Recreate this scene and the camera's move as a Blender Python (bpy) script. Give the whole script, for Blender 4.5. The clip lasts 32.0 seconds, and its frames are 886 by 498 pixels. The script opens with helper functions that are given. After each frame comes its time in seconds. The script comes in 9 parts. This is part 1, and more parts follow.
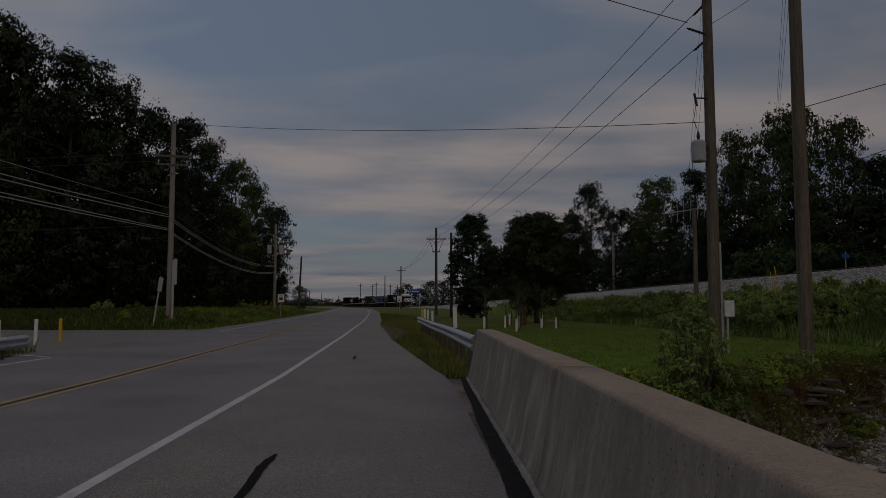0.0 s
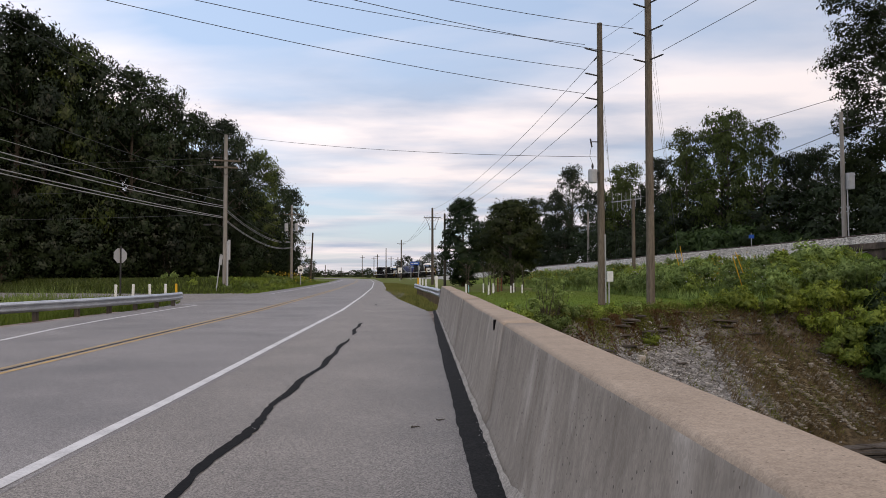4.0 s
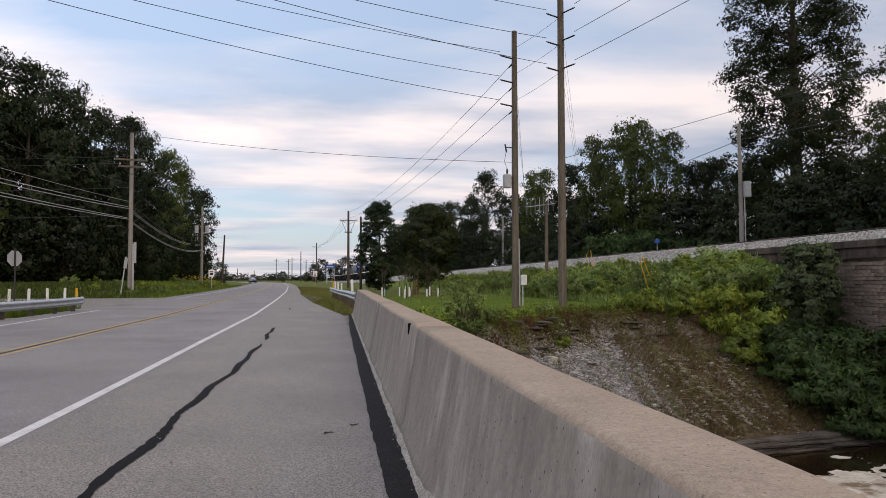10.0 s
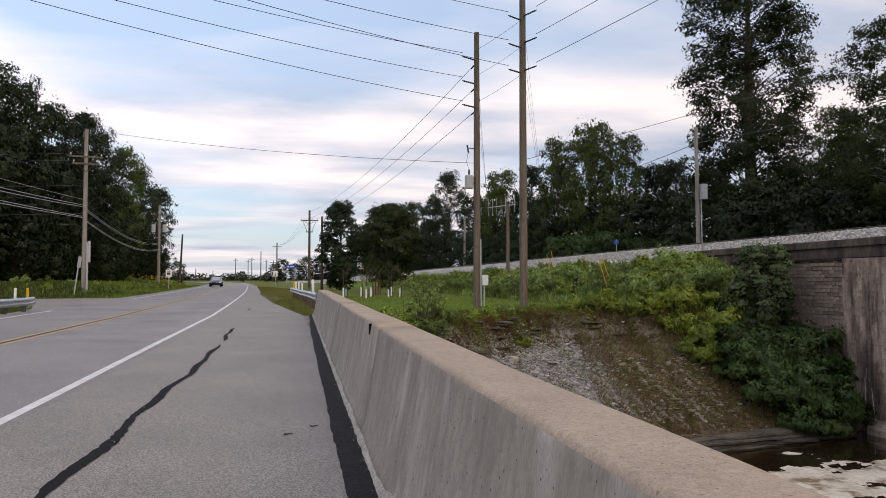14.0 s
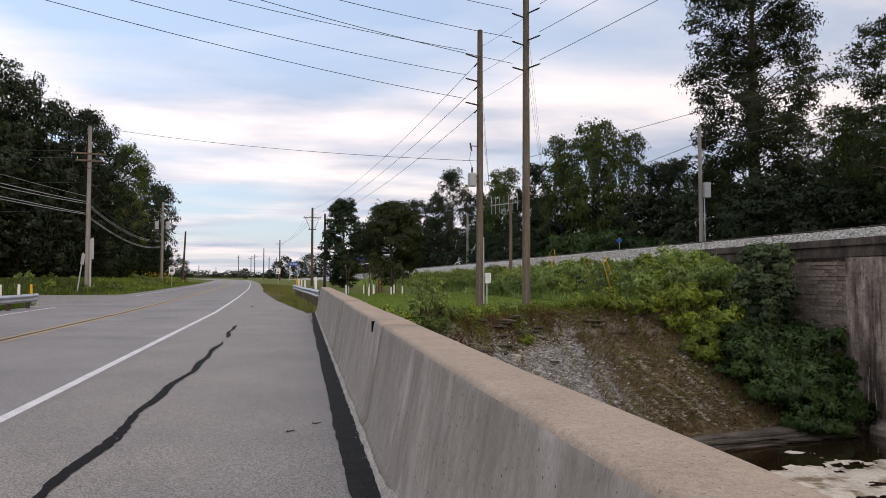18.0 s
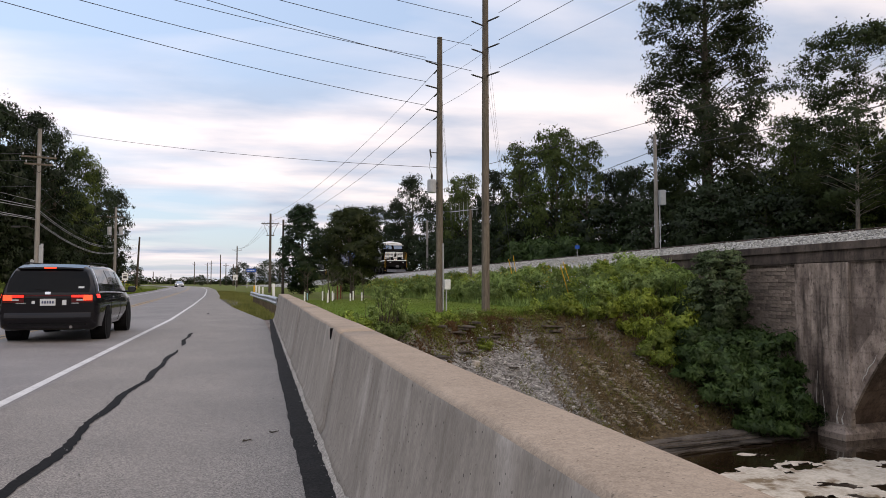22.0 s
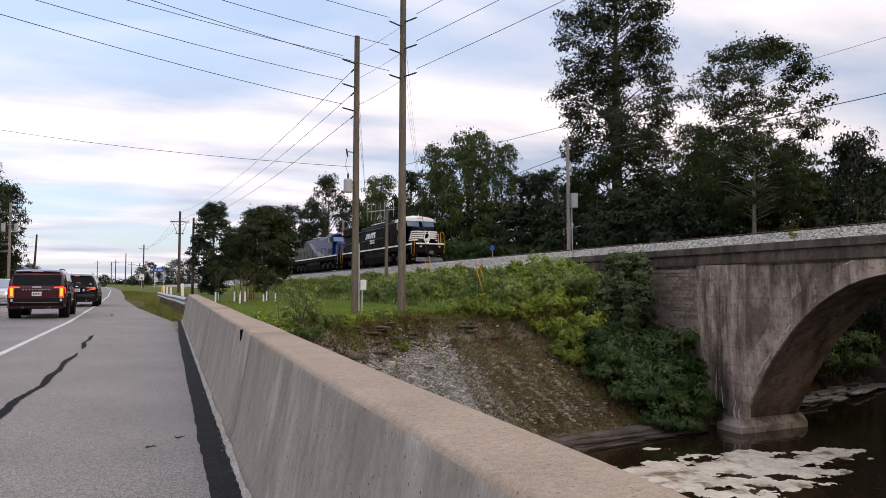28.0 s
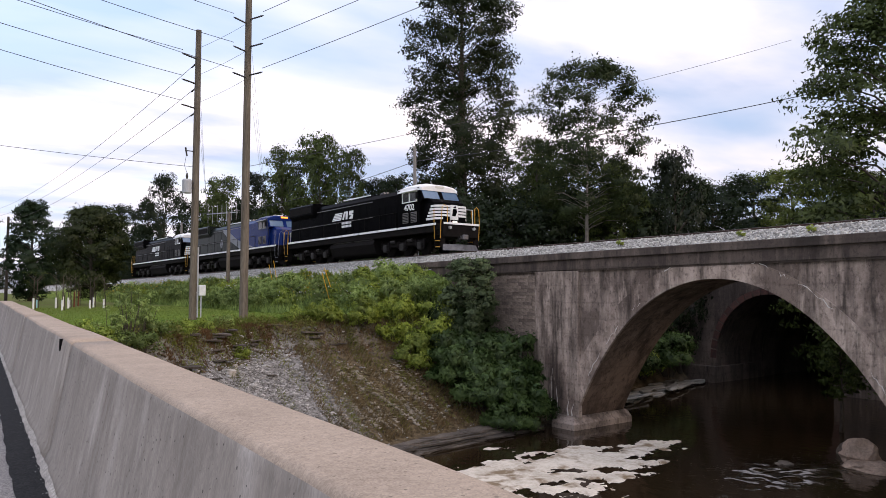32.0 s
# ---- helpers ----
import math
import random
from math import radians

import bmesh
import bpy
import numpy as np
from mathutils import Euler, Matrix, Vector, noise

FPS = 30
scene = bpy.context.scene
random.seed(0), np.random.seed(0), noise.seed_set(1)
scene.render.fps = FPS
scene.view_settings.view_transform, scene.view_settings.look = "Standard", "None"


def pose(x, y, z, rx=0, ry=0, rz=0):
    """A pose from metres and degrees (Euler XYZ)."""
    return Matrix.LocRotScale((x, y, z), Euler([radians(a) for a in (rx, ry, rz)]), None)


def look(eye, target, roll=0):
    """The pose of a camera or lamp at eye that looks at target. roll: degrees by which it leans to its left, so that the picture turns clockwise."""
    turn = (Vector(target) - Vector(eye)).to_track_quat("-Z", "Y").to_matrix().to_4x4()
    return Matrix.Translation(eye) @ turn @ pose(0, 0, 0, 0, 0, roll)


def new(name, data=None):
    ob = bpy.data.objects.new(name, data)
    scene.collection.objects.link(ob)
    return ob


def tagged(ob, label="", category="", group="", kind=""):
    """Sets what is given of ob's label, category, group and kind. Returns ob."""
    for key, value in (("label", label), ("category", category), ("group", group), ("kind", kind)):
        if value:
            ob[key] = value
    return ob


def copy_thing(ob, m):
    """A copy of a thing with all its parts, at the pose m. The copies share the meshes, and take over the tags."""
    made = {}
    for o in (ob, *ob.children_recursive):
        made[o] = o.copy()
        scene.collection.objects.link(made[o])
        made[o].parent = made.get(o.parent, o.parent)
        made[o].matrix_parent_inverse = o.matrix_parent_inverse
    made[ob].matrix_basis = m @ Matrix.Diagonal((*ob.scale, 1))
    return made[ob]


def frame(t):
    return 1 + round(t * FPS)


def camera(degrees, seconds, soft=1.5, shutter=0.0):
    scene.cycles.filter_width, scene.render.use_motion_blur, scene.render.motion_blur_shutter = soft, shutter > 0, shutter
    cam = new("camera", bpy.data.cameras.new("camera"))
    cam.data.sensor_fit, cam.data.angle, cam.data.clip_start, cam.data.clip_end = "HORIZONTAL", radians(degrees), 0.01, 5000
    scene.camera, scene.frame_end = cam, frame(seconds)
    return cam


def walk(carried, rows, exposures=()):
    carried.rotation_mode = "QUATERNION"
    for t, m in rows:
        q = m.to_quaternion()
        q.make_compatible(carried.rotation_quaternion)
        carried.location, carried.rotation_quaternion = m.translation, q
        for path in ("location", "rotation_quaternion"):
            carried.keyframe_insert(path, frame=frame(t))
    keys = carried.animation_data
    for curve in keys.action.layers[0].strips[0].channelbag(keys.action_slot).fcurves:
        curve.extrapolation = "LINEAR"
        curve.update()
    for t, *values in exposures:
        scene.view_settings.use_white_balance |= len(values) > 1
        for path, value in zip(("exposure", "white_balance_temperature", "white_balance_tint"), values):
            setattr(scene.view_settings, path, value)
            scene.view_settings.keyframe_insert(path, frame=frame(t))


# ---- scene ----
# the camera: a hand-held pan beside the bridge parapet, 1.3 m above the road
cam = camera(62.1, 32.0, soft=0.6)
PATH = [
    (0, -0.3, 13.0, 1.36, 1.63, 4.2, 0),
    (0.5, -0.15, 7.5, 1.34, 1.9, 3.1, 0),
    (1, -0.01, 0.9, 1.31, 1.2, 2.2, 0),
    (1.5, 0, 0.05, 1.3, 1.28, 2.06, 0),
    (2, -0.001, -0.000, 1.300, 1.630, 1.995, -0.001),
    (2.5, -0.001, -0.002, 1.300, 1.630, 1.977, -0.030),
    (3, -0.001, -0.001, 1.300, 1.628, 1.975, -0.047),
    (3.5, -0.001, -0.001, 1.300, 1.628, 1.975, -0.047),
    (5.5, -0.000, -0.001, 1.300, 1.627, 1.980, -0.061),
    (6, -0.000, -0.001, 1.300, 1.627, 1.980, -0.061),
    (6.5, -0.002, -0.004, 1.301, 1.633, 1.978, -0.062),
    (7, -0.002, -0.004, 1.301, 1.633, 1.978, -0.062),
    (7.5, -0.002, -0.004, 1.301, 1.633, 1.978, -0.062),
    (8, -0.006, -0.016, 1.304, 1.664, 1.970, -0.061),
    (8.5, 0.006, 0.002, 1.299, 2.651, 2.152, -0.111),
    (9, 0.005, -0.010, 1.304, 6.216, 2.246, -0.146),
    (9.5, 0.004, -0.015, 1.305, 6.335, 2.163, -0.066),
    (10, 0.015, -0.001, 1.302, 8.131, 2.235, -0.104),
    (10.5, 0.020, -0.001, 1.301, 11.052, 2.229, -0.126),
    (11, 0.022, 0.007, 1.299, 11.062, 2.216, -0.052),
    (11.5, 0.015, -0.010, 1.304, 11.055, 2.190, -0.003),
    (12, 0.015, -0.010, 1.304, 11.055, 2.190, -0.003),
    (12.5, 0.017, -0.009, 1.304, 11.052, 2.190, -0.004),
    (13, 0.017, -0.008, 1.303, 11.056, 2.188, 0.012),
    (13.5, 0.019, -0.001, 1.303, 11.062, 2.203, 0.021),
    (14, 0.018, -0.005, 1.302, 11.098, 2.253, -0.013),
    (14.5, 0.020, -0.001, 1.301, 11.166, 2.326, -0.017),
    (16.5, 0.018, -0.003, 1.302, 10.947, 2.094, 0.074),
    (17, 0.021, 0.005, 1.301, 10.801, 2.099, 0.212),
    (17.5, 0.013, -0.017, 1.306, 11.101, 2.225, 0.063),
    (18, 0.018, -0.005, 1.303, 10.884, 2.078, 0.163),
    (18.5, 0.017, -0.008, 1.303, 10.926, 2.094, 0.150),
    (19, 0.018, -0.005, 1.303, 10.949, 2.150, 0.171),
    (19.5, 0.016, -0.011, 1.305, 10.953, 2.175, 0.114),
    (20, 0.017, -0.007, 1.304, 10.965, 2.119, 0.201),
    (20.5, 0.015, -0.011, 1.304, 10.743, 2.129, 0.242),
    (21, 0.015, -0.014, 1.307, 11.031, 2.348, 0.169),
    (21.5, 0.018, -0.009, 1.305, 11.278, 2.420, 0.187),
    (22, 0.021, -0.018, 1.307, 14.019, 2.573, 0.076),
    (22.5, 0.025, -0.007, 1.303, 14.183, 2.210, 0.123),
    (23, 0.027, 0.001, 1.303, 14.204, 2.221, 0.131),
    (23.5, 0.034, 0.016, 1.298, 14.469, 2.206, 0.133),
    (24, 0.036, 0.016, 1.299, 14.820, 2.296, 0.108),
    (24.5, 0.035, 0.009, 1.301, 14.949, 2.362, 0.131),
    (25, 0.033, -0.005, 1.304, 16.032, 2.571, 0.145),
    (25.5, 0.033, -0.011, 1.304, 16.918, 2.522, 0.117),
    (27.5, 0.040, -0.011, 1.302, 20.037, 2.656, 0.113),
    (28, 0.041, -0.011, 1.305, 20.511, 2.628, 0.185),
    (28.5, 0.046, -0.001, 1.300, 21.204, 2.767, 0.091),
    (29, 0.047, 0.000, 1.300, 21.633, 2.802, 0.087),
    (29.5, 0.046, -0.003, 1.303, 22.197, 3.004, 0.027),
    (30, 0.053, 0.000, 1.301, 23.812, 3.189, 0.076),
    (30.5, 0.048, -0.023, 1.308, 26.173, 3.169, 0.021),
    (31, 0.057, -0.015, 1.304, 27.875, 3.048, 0.099),
    (31.5, 0.065, -0.013, 1.302, 31.155, 3.049, 0.138),
    (32, 0.063, -0.022, 1.304, 32.381, 3.083, 0.181),
]


def cam_pose(x, y, z, yaw, pitch, roll):
    return pose(x, y, z, 90 + pitch, 0, -yaw) @ pose(0, 0, 0, 0, 0, roll)


walk(cam, [(t, cam_pose(*v)) for t, *v in PATH],
     exposures=[(t, ev, kelvin, tint) for t, ev, kelvin, tint in ((0, -2.3, 7000, 14), (0.5, -0.3, 7000, 14), (0.8, -0.01, 7000, 14), (8, -0.05, 7000, 14), (10.3, -0.03, 7050, 14), (11.6, 0.07, 7050, 14), (13, 0.10, 7050, 14), (21.5, 0.12, 7050, 14), (25, 0.19, 7050, 14), (28, 0.24, 7000, 15), (30, 0.32, 6850, 16), (32, 0.47, 6700, 17))])

# ---------------------------------------------------------------- world, sun
SUN_EL, SUN_AZ = 28.0, 150.0
world = bpy.data.worlds.new("sky")
scene.world = world
world.use_nodes = True


def build_sky():
    nt = world.node_tree
    nt.nodes.clear()
    N, L = nt.nodes.new, nt.links.new
    out, bg = N("ShaderNodeOutputWorld"), N("ShaderNodeBackground")
    sky = N("ShaderNodeTexSky")
    sky.sky_type, sky.sun_disc = "NISHITA", False
    sky.sun_elevation, sky.sun_rotation = radians(SUN_EL), radians(SUN_AZ)
    co = N("ShaderNodeTexCoord")
    sep = N("ShaderNodeSeparateXYZ")
    L(co.outputs["Generated"], sep.inputs[0])
    # clouds on a flat deck: project the direction on a plane overhead
    zz = N("ShaderNodeMath"); zz.operation = "MAXIMUM"; zz.inputs[1].default_value = 0.0
    L(sep.outputs["Z"], zz.inputs[0])
    za = N("ShaderNodeMath"); za.operation = "ADD"; za.inputs[1].default_value = 0.10
    L(zz.outputs[0], za.inputs[0])
    dx = N("ShaderNodeMath"); dx.operation = "DIVIDE"
    dy = N("ShaderNodeMath"); dy.operation = "DIVIDE"
    L(sep.outputs["X"], dx.inputs[0]); L(za.outputs[0], dx.inputs[1])
    L(sep.outputs["Y"], dy.inputs[0]); L(za.outputs[0], dy.inputs[1])
    flat = N("ShaderNodeCombineXYZ")
    L(dx.outputs[0], flat.inputs[0]); L(dy.outputs[0], flat.inputs[1])
    stretch = N("ShaderNodeMapping")
    stretch.inputs["Rotation"].default_value = (0, 0, radians(12))
    stretch.inputs["Scale"].default_value = (0.62, 1.0, 1.0)
    stretch.inputs["Location"].default_value = (3.1, 1.7, 0)
    L(flat.outputs[0], stretch.inputs[0])
    n1 = N("ShaderNodeTexNoise")
    n1.inputs["Scale"].default_value, n1.inputs["Detail"].default_value = 0.95, 5
    n1.inputs["Roughness"].default_value, n1.inputs["Distortion"].default_value = 0.46, 0.25
    L(stretch.outputs[0], n1.inputs["Vector"])
    ramp = N("ShaderNodeValToRGB")
    ramp.color_ramp.elements[0].position, ramp.color_ramp.elements[0].color = 0.34, (0, 0, 0, 1)
    ramp.color_ramp.elements[1].position, ramp.color_ramp.elements[1].color = 0.56, (1, 1, 1, 1)
    L(n1.outputs["Fac"], ramp.inputs[0])
    n2 = N("ShaderNodeTexNoise")
    n2.inputs["Scale"].default_value, n2.inputs["Detail"].default_value = 1.25, 6
    L(stretch.outputs[0], n2.inputs["Vector"])
    tone = N("ShaderNodeValToRGB")
    tone.color_ramp.elements[0].position, tone.color_ramp.elements[0].color = 0.36, (0.40, 0.49, 0.65, 1)
    tone.color_ramp.elements[1].position, tone.color_ramp.elements[1].color = 0.60, (0.90, 0.86, 0.90, 1)
    L(n2.outputs["Fac"], tone.inputs[0])
    mul = N("ShaderNodeMix"); mul.data_type = "RGBA"; mul.blend_type = "MULTIPLY"
    mul.inputs[0].default_value = 1.0
    mul.inputs["B"].default_value = (0.115, 0.115, 0.115, 1)
    L(sky.outputs[0], mul.inputs["A"])
    veil = N("ShaderNodeMix"); veil.data_type = "RGBA"
    veil.inputs[0].default_value = 0.55
    veil.inputs["B"].default_value = (0.46, 0.61, 0.86, 1)
    L(mul.outputs["Result"], veil.inputs["A"])
    mix = N("ShaderNodeMix"); mix.data_type = "RGBA"
    L(ramp.outputs[0], mix.inputs[0])
    L(veil.outputs["Result"], mix.inputs["A"]); L(tone.outputs[0], mix.inputs["B"])
    L(mix.outputs["Result"], bg.inputs[0])
    high = N("ShaderNodeMapRange")                     # the deck is thinner and brighter overhead
    high.inputs[1].default_value, high.inputs[2].default_value = 0.0, 0.9
    high.inputs[3].default_value, high.inputs[4].default_value = 0.98, 1.80
    L(sep.outputs["Z"], high.inputs[0])
    side = N("ShaderNodeMapRange")                     # and thinner towards the west
    side.inputs[1].default_value, side.inputs[2].default_value = -1.0, 1.0
    side.inputs[3].default_value, side.inputs[4].default_value = 1.25, 0.77
    L(sep.outputs["X"], side.inputs[0])
    power = N("ShaderNodeMath"); power.operation = "MULTIPLY"
    L(high.outputs[0], power.inputs[0]); L(side.outputs[0], power.inputs[1]); L(power.outputs[0], bg.inputs[1])
    L(bg.outputs[0], out.inputs[0])


build_sky()
sun_data = bpy.data.lights.new("sun", "SUN")
sun_data.energy, sun_data.angle, sun_data.color = 1.15, radians(30), (1.0, 0.82, 0.62)
sun = new("sun", sun_data)
sun.matrix_world = look((0, 0, 0), (-math.sin(radians(SUN_AZ)), -math.cos(radians(SUN_AZ)), -math.tan(radians(SUN_EL))))


# ---------------------------------------------------------------- mesh helpers
class MB:
    """Collects vertices and faces of one mesh."""

    def __init__(self):
        self.v, self.f = [], []

    def add(self, verts, faces):
        n = len(self.v)
        self.v += [tuple(p) for p in verts]
        self.f += [tuple(n + i for i in f) for f in faces]
        return self

    def box(self, x0, y0, z0, x1, y1, z1, c=0.0):
        """A box; c chamfers its edges."""
        if c <= 0:
            v = [(x, y, z) for x in (x0, x1) for y in (y0, y1) for z in (z0, z1)]
            return self.add(v, [(0, 1, 3, 2), (4, 6, 7, 5), (0, 4, 5, 1), (2, 3, 7, 6), (0, 2, 6, 4), (1, 5, 7, 3)])
        v, idx = [], {}
        X, Y, Z = (x0, x1), (y0, y1), (z0, z1)
        for i in (0, 1):
            for j in (0, 1):
                for k in (0, 1):
                    sx, sy, sz = c * (1 - 2 * i), c * (1 - 2 * j), c * (1 - 2 * k)
                    for a, p in enumerate(((X[i], Y[j] + sy, Z[k] + sz), (X[i] + sx, Y[j], Z[k] + sz), (X[i] + sx, Y[j] + sy, Z[k]))):
                        idx[i, j, k, a] = len(v)
                        v.append(p)
        f = []
        q = [(0, 0), (1, 0), (1, 1), (0, 1)]
        for s in (0, 1):
            f.append([idx[s, a, b, 0] for a, b in (q if s else q[::-1])])
            f.append([idx[a, s, b, 1] for a, b in (q[::-1] if s else q)])
            f.append([idx[a, b, s, 2] for a, b in (q if s else q[::-1])])
        for a in (0, 1):
            for b in (0, 1):
                f.append([idx[a, b, 0, 0], idx[a, b, 1, 0], idx[a, b, 1, 1], idx[a, b, 0, 1]])
                f.append([idx[a, 0, b, 0], idx[a, 1, b, 0], idx[a, 1, b, 2], idx[a, 0, b, 2]])
                f.append([idx[0, a, b, 1], idx[1, a, b, 1], idx[1, a, b, 2], idx[0, a, b, 2]])
        for k in ((i, j, l) for i in (0, 1) for j in (0, 1) for l in (0, 1)):
            f.append([idx[(*k, 0)], idx[(*k, 1)], idx[(*k, 2)]])
        return self.add(v, f)

    def tube(self, pts, r, seg=8, caps=True):
        """A round bar along pts; r is one radius or one per point."""
        pts = [Vector(p) for p in pts]
        rs = r if isinstance(r, (list, tuple)) else [r] * len(pts)
        n0 = len(self.v)
        for i, p in enumerate(pts):
            d = (pts[min(i + 1, len(pts) - 1)] - pts[max(i - 1, 0)]).normalized()
            a = d.cross(Vector((0, 0, 1)) if abs(d.z) < 0.9 else Vector((1, 0, 0))).normalized()
            b = a.cross(d)
            self.v += [tuple(p + (a * math.cos(t) + b * math.sin(t)) * rs[i]) for t in (2 * math.pi * k / seg for k in range(seg))]
        for i in range(len(pts) - 1):
            for k in range(seg):
                m = (k + 1) % seg
                self.f.append((n0 + i * seg + k, n0 + i * seg + m, n0 + (i + 1) * seg + m, n0 + (i + 1) * seg + k))
        if caps:
            self.f.append(tuple(n0 + k for k in range(seg))[::-1])
            self.f.append(tuple(n0 + (len(pts) - 1) * seg + k for k in range(seg)))
        return self

    def prism(self, prof, axis, a0, a1):
        """A closed profile pushed along an axis from a0 to a1; profile points are the two other axes in order."""
        def p3(p, a):
            return (a, *p) if axis == "x" else (p[0], a, p[1]) if axis == "y" else (*p, a)
        n = len(prof)
        v = [p3(p, a0) for p in prof] + [p3(p, a1) for p in prof]
        f = [tuple(range(n))[::-1], tuple(range(n, 2 * n))] + [(i, (i + 1) % n, n + (i + 1) % n, n + i) for i in range(n)]
        return self.add(v, f)

    def loft(self, rings, caps=True):
        """Skins rings of equal length."""
        n = len(rings[0])
        n0 = len(self.v)
        for r in rings:
            self.v += [tuple(p) for p in r]
        for i in range(len(rings) - 1):
            for k in range(n):
                m = (k + 1) % n
                self.f.append((n0 + i * n + k, n0 + i * n + m, n0 + (i + 1) * n + m, n0 + (i + 1) * n + k))
        if caps:
            self.f.append(tuple(n0 + k for k in range(n))[::-1])
            self.f.append(tuple(n0 + (len(rings) - 1) * n + k for k in range(n)))
        return self

    def mesh(self, name):
        me = bpy.data.meshes.new(name)
        me.from_pydata(self.v, [], self.f)
        bm = bmesh.new()
        bm.from_mesh(me)
        bmesh.ops.recalc_face_normals(bm, faces=bm.faces)
        bm.to_mesh(me)
        bm.free()
        return me


def link_mesh(name, me, material, parent=None, label="", m=None, smooth=False):
    if material and not me.materials:
        me.materials.append(material)
    if smooth:
        me.polygons.foreach_set("use_smooth", [True] * len(me.polygons))
    ob = new(name, me)
    if parent is not None:
        ob.parent = parent
    if m is not None:
        ob.matrix_basis = m
    if label:
        tagged(ob, label)
    return ob


def part(name, mb, material, parent=None, label="", m=None, smooth=False):
    """One mesh object from a mesh builder, under a thing or a part."""
    return link_mesh(name, mb.mesh(name), material, parent, label, m, smooth)


def quad_mesh(name, v, quads):
    """A mesh from numpy arrays of vertices and of quads."""
    me = bpy.data.meshes.new(name)
    v, quads = np.asarray(v, np.float32), np.asarray(quads, np.int32)
    me.vertices.add(len(v))
    me.vertices.foreach_set("co", v.ravel())
    me.loops.add(quads.size)
    me.loops.foreach_set("vertex_index", quads.ravel())
    me.polygons.add(len(quads))
    me.polygons.foreach_set("loop_start", np.arange(0, quads.size, 4, dtype=np.int32))
    me.update(calc_edges=True)
    return me


def empty(name, m, label, category, group="", kind=""):
    ob = new(name)
    ob.matrix_basis = m
    return tagged(ob, label, category, group, kind)


# ---------------------------------------------------------------- materials
def geo_vec(nt):
    return nt.nodes.new("ShaderNodeNewGeometry").outputs["Position"]


def material(name, c1, c2=None, rough=0.7, metal=0.0, scale=6.0, fine=60.0, bump=0.15, coords="Object", spread=(0.35, 0.65),
             stretch=(1, 1, 1), island=0.0, objrand=0.0, coat=0.0, stain=None, stain_scale=1.0, stain_range=(0.55, 0.7), bdist=0.01, spec=0.25, speck=0.0, speck_scale=90.0, pits=0.0, pit_scale=16.0):
    """Two colours mixed by noise at two scales, with relief, an optional stain and per-piece variation."""
    c2 = c2 or tuple(x * 0.75 for x in c1)
    ma = bpy.data.materials.new(name)
    ma.use_nodes = True
    nt = ma.node_tree
    N, L = nt.nodes.new, nt.links.new
    p = nt.nodes["Principled BSDF"]
    p.inputs["Metallic"].default_value, p.inputs["Coat Weight"].default_value = metal, coat
    p.inputs["Specular IOR Level"].default_value = spec
    if coords == "World":
        vec = N("ShaderNodeNewGeometry").outputs["Position"]
    else:
        vec = N("ShaderNodeTexCoord").outputs[coords]
    if stretch != (1, 1, 1):
        mp = N("ShaderNodeMapping")
        mp.inputs["Scale"].default_value = stretch
        L(vec, mp.inputs[0])
        vec = mp.outputs[0]
    a, b = N("ShaderNodeTexNoise"), N("ShaderNodeTexNoise")
    for n, s, d in ((a, scale, 4), (b, fine, 3)):
        n.inputs["Scale"].default_value, n.inputs["Detail"].default_value = s, d
        L(vec, n.inputs["Vector"])
    mx = N("ShaderNodeMath"); mx.operation = "MULTIPLY_ADD"; mx.inputs[1].default_value, mx.inputs[2].default_value = 0.45, 0.0
    L(b.outputs["Fac"], mx.inputs[0])
    mm = N("ShaderNodeMath"); mm.operation = "MULTIPLY_ADD"; mm.inputs[1].default_value = 0.55
    L(a.outputs["Fac"], mm.inputs[0]); L(mx.outputs[0], mm.inputs[2])
    rp = N("ShaderNodeValToRGB")
    rp.color_ramp.elements[0].position, rp.color_ramp.elements[0].color = spread[0], (*c1, 1)
    rp.color_ramp.elements[1].position, rp.color_ramp.elements[1].color = spread[1], (*c2, 1)
    L(mm.outputs[0], rp.inputs[0])
    col = rp.outputs[0]
    if stain:
        s = N("ShaderNodeTexNoise")
        s.inputs["Scale"].default_value, s.inputs["Detail"].default_value = stain_scale, 5
        L(vec, s.inputs["Vector"])
        sr = N("ShaderNodeMapRange")
        sr.inputs[1].default_value, sr.inputs[2].default_value = stain_range
        L(s.outputs["Fac"], sr.inputs[0])
        sm = N("ShaderNodeMix"); sm.data_type = "RGBA"; sm.inputs["B"].default_value = (*stain, 1)
        L(sr.outputs[0], sm.inputs[0]); L(col, sm.inputs["A"])
        col = sm.outputs["Result"]
    if speck:
        # stones of the mix: light and dark grains
        vo = N("ShaderNodeTexVoronoi")
        vo.inputs["Scale"].default_value = speck_scale
        L(vec, vo.inputs["Vector"])
        bw = N("ShaderNodeRGBToBW")
        L(vo.outputs["Color"], bw.inputs[0])
        vr = N("ShaderNodeMapRange")
        vr.inputs[1].default_value, vr.inputs[2].default_value = 0.2, 0.8
        vr.inputs[3].default_value, vr.inputs[4].default_value = 1 - speck, 1 + speck
        L(bw.outputs[0], vr.inputs[0])
        hv = N("ShaderNodeHueSaturation")
        L(vr.outputs[0], hv.inputs["Value"]); L(col, hv.inputs["Color"])
        col = hv.outputs[0]
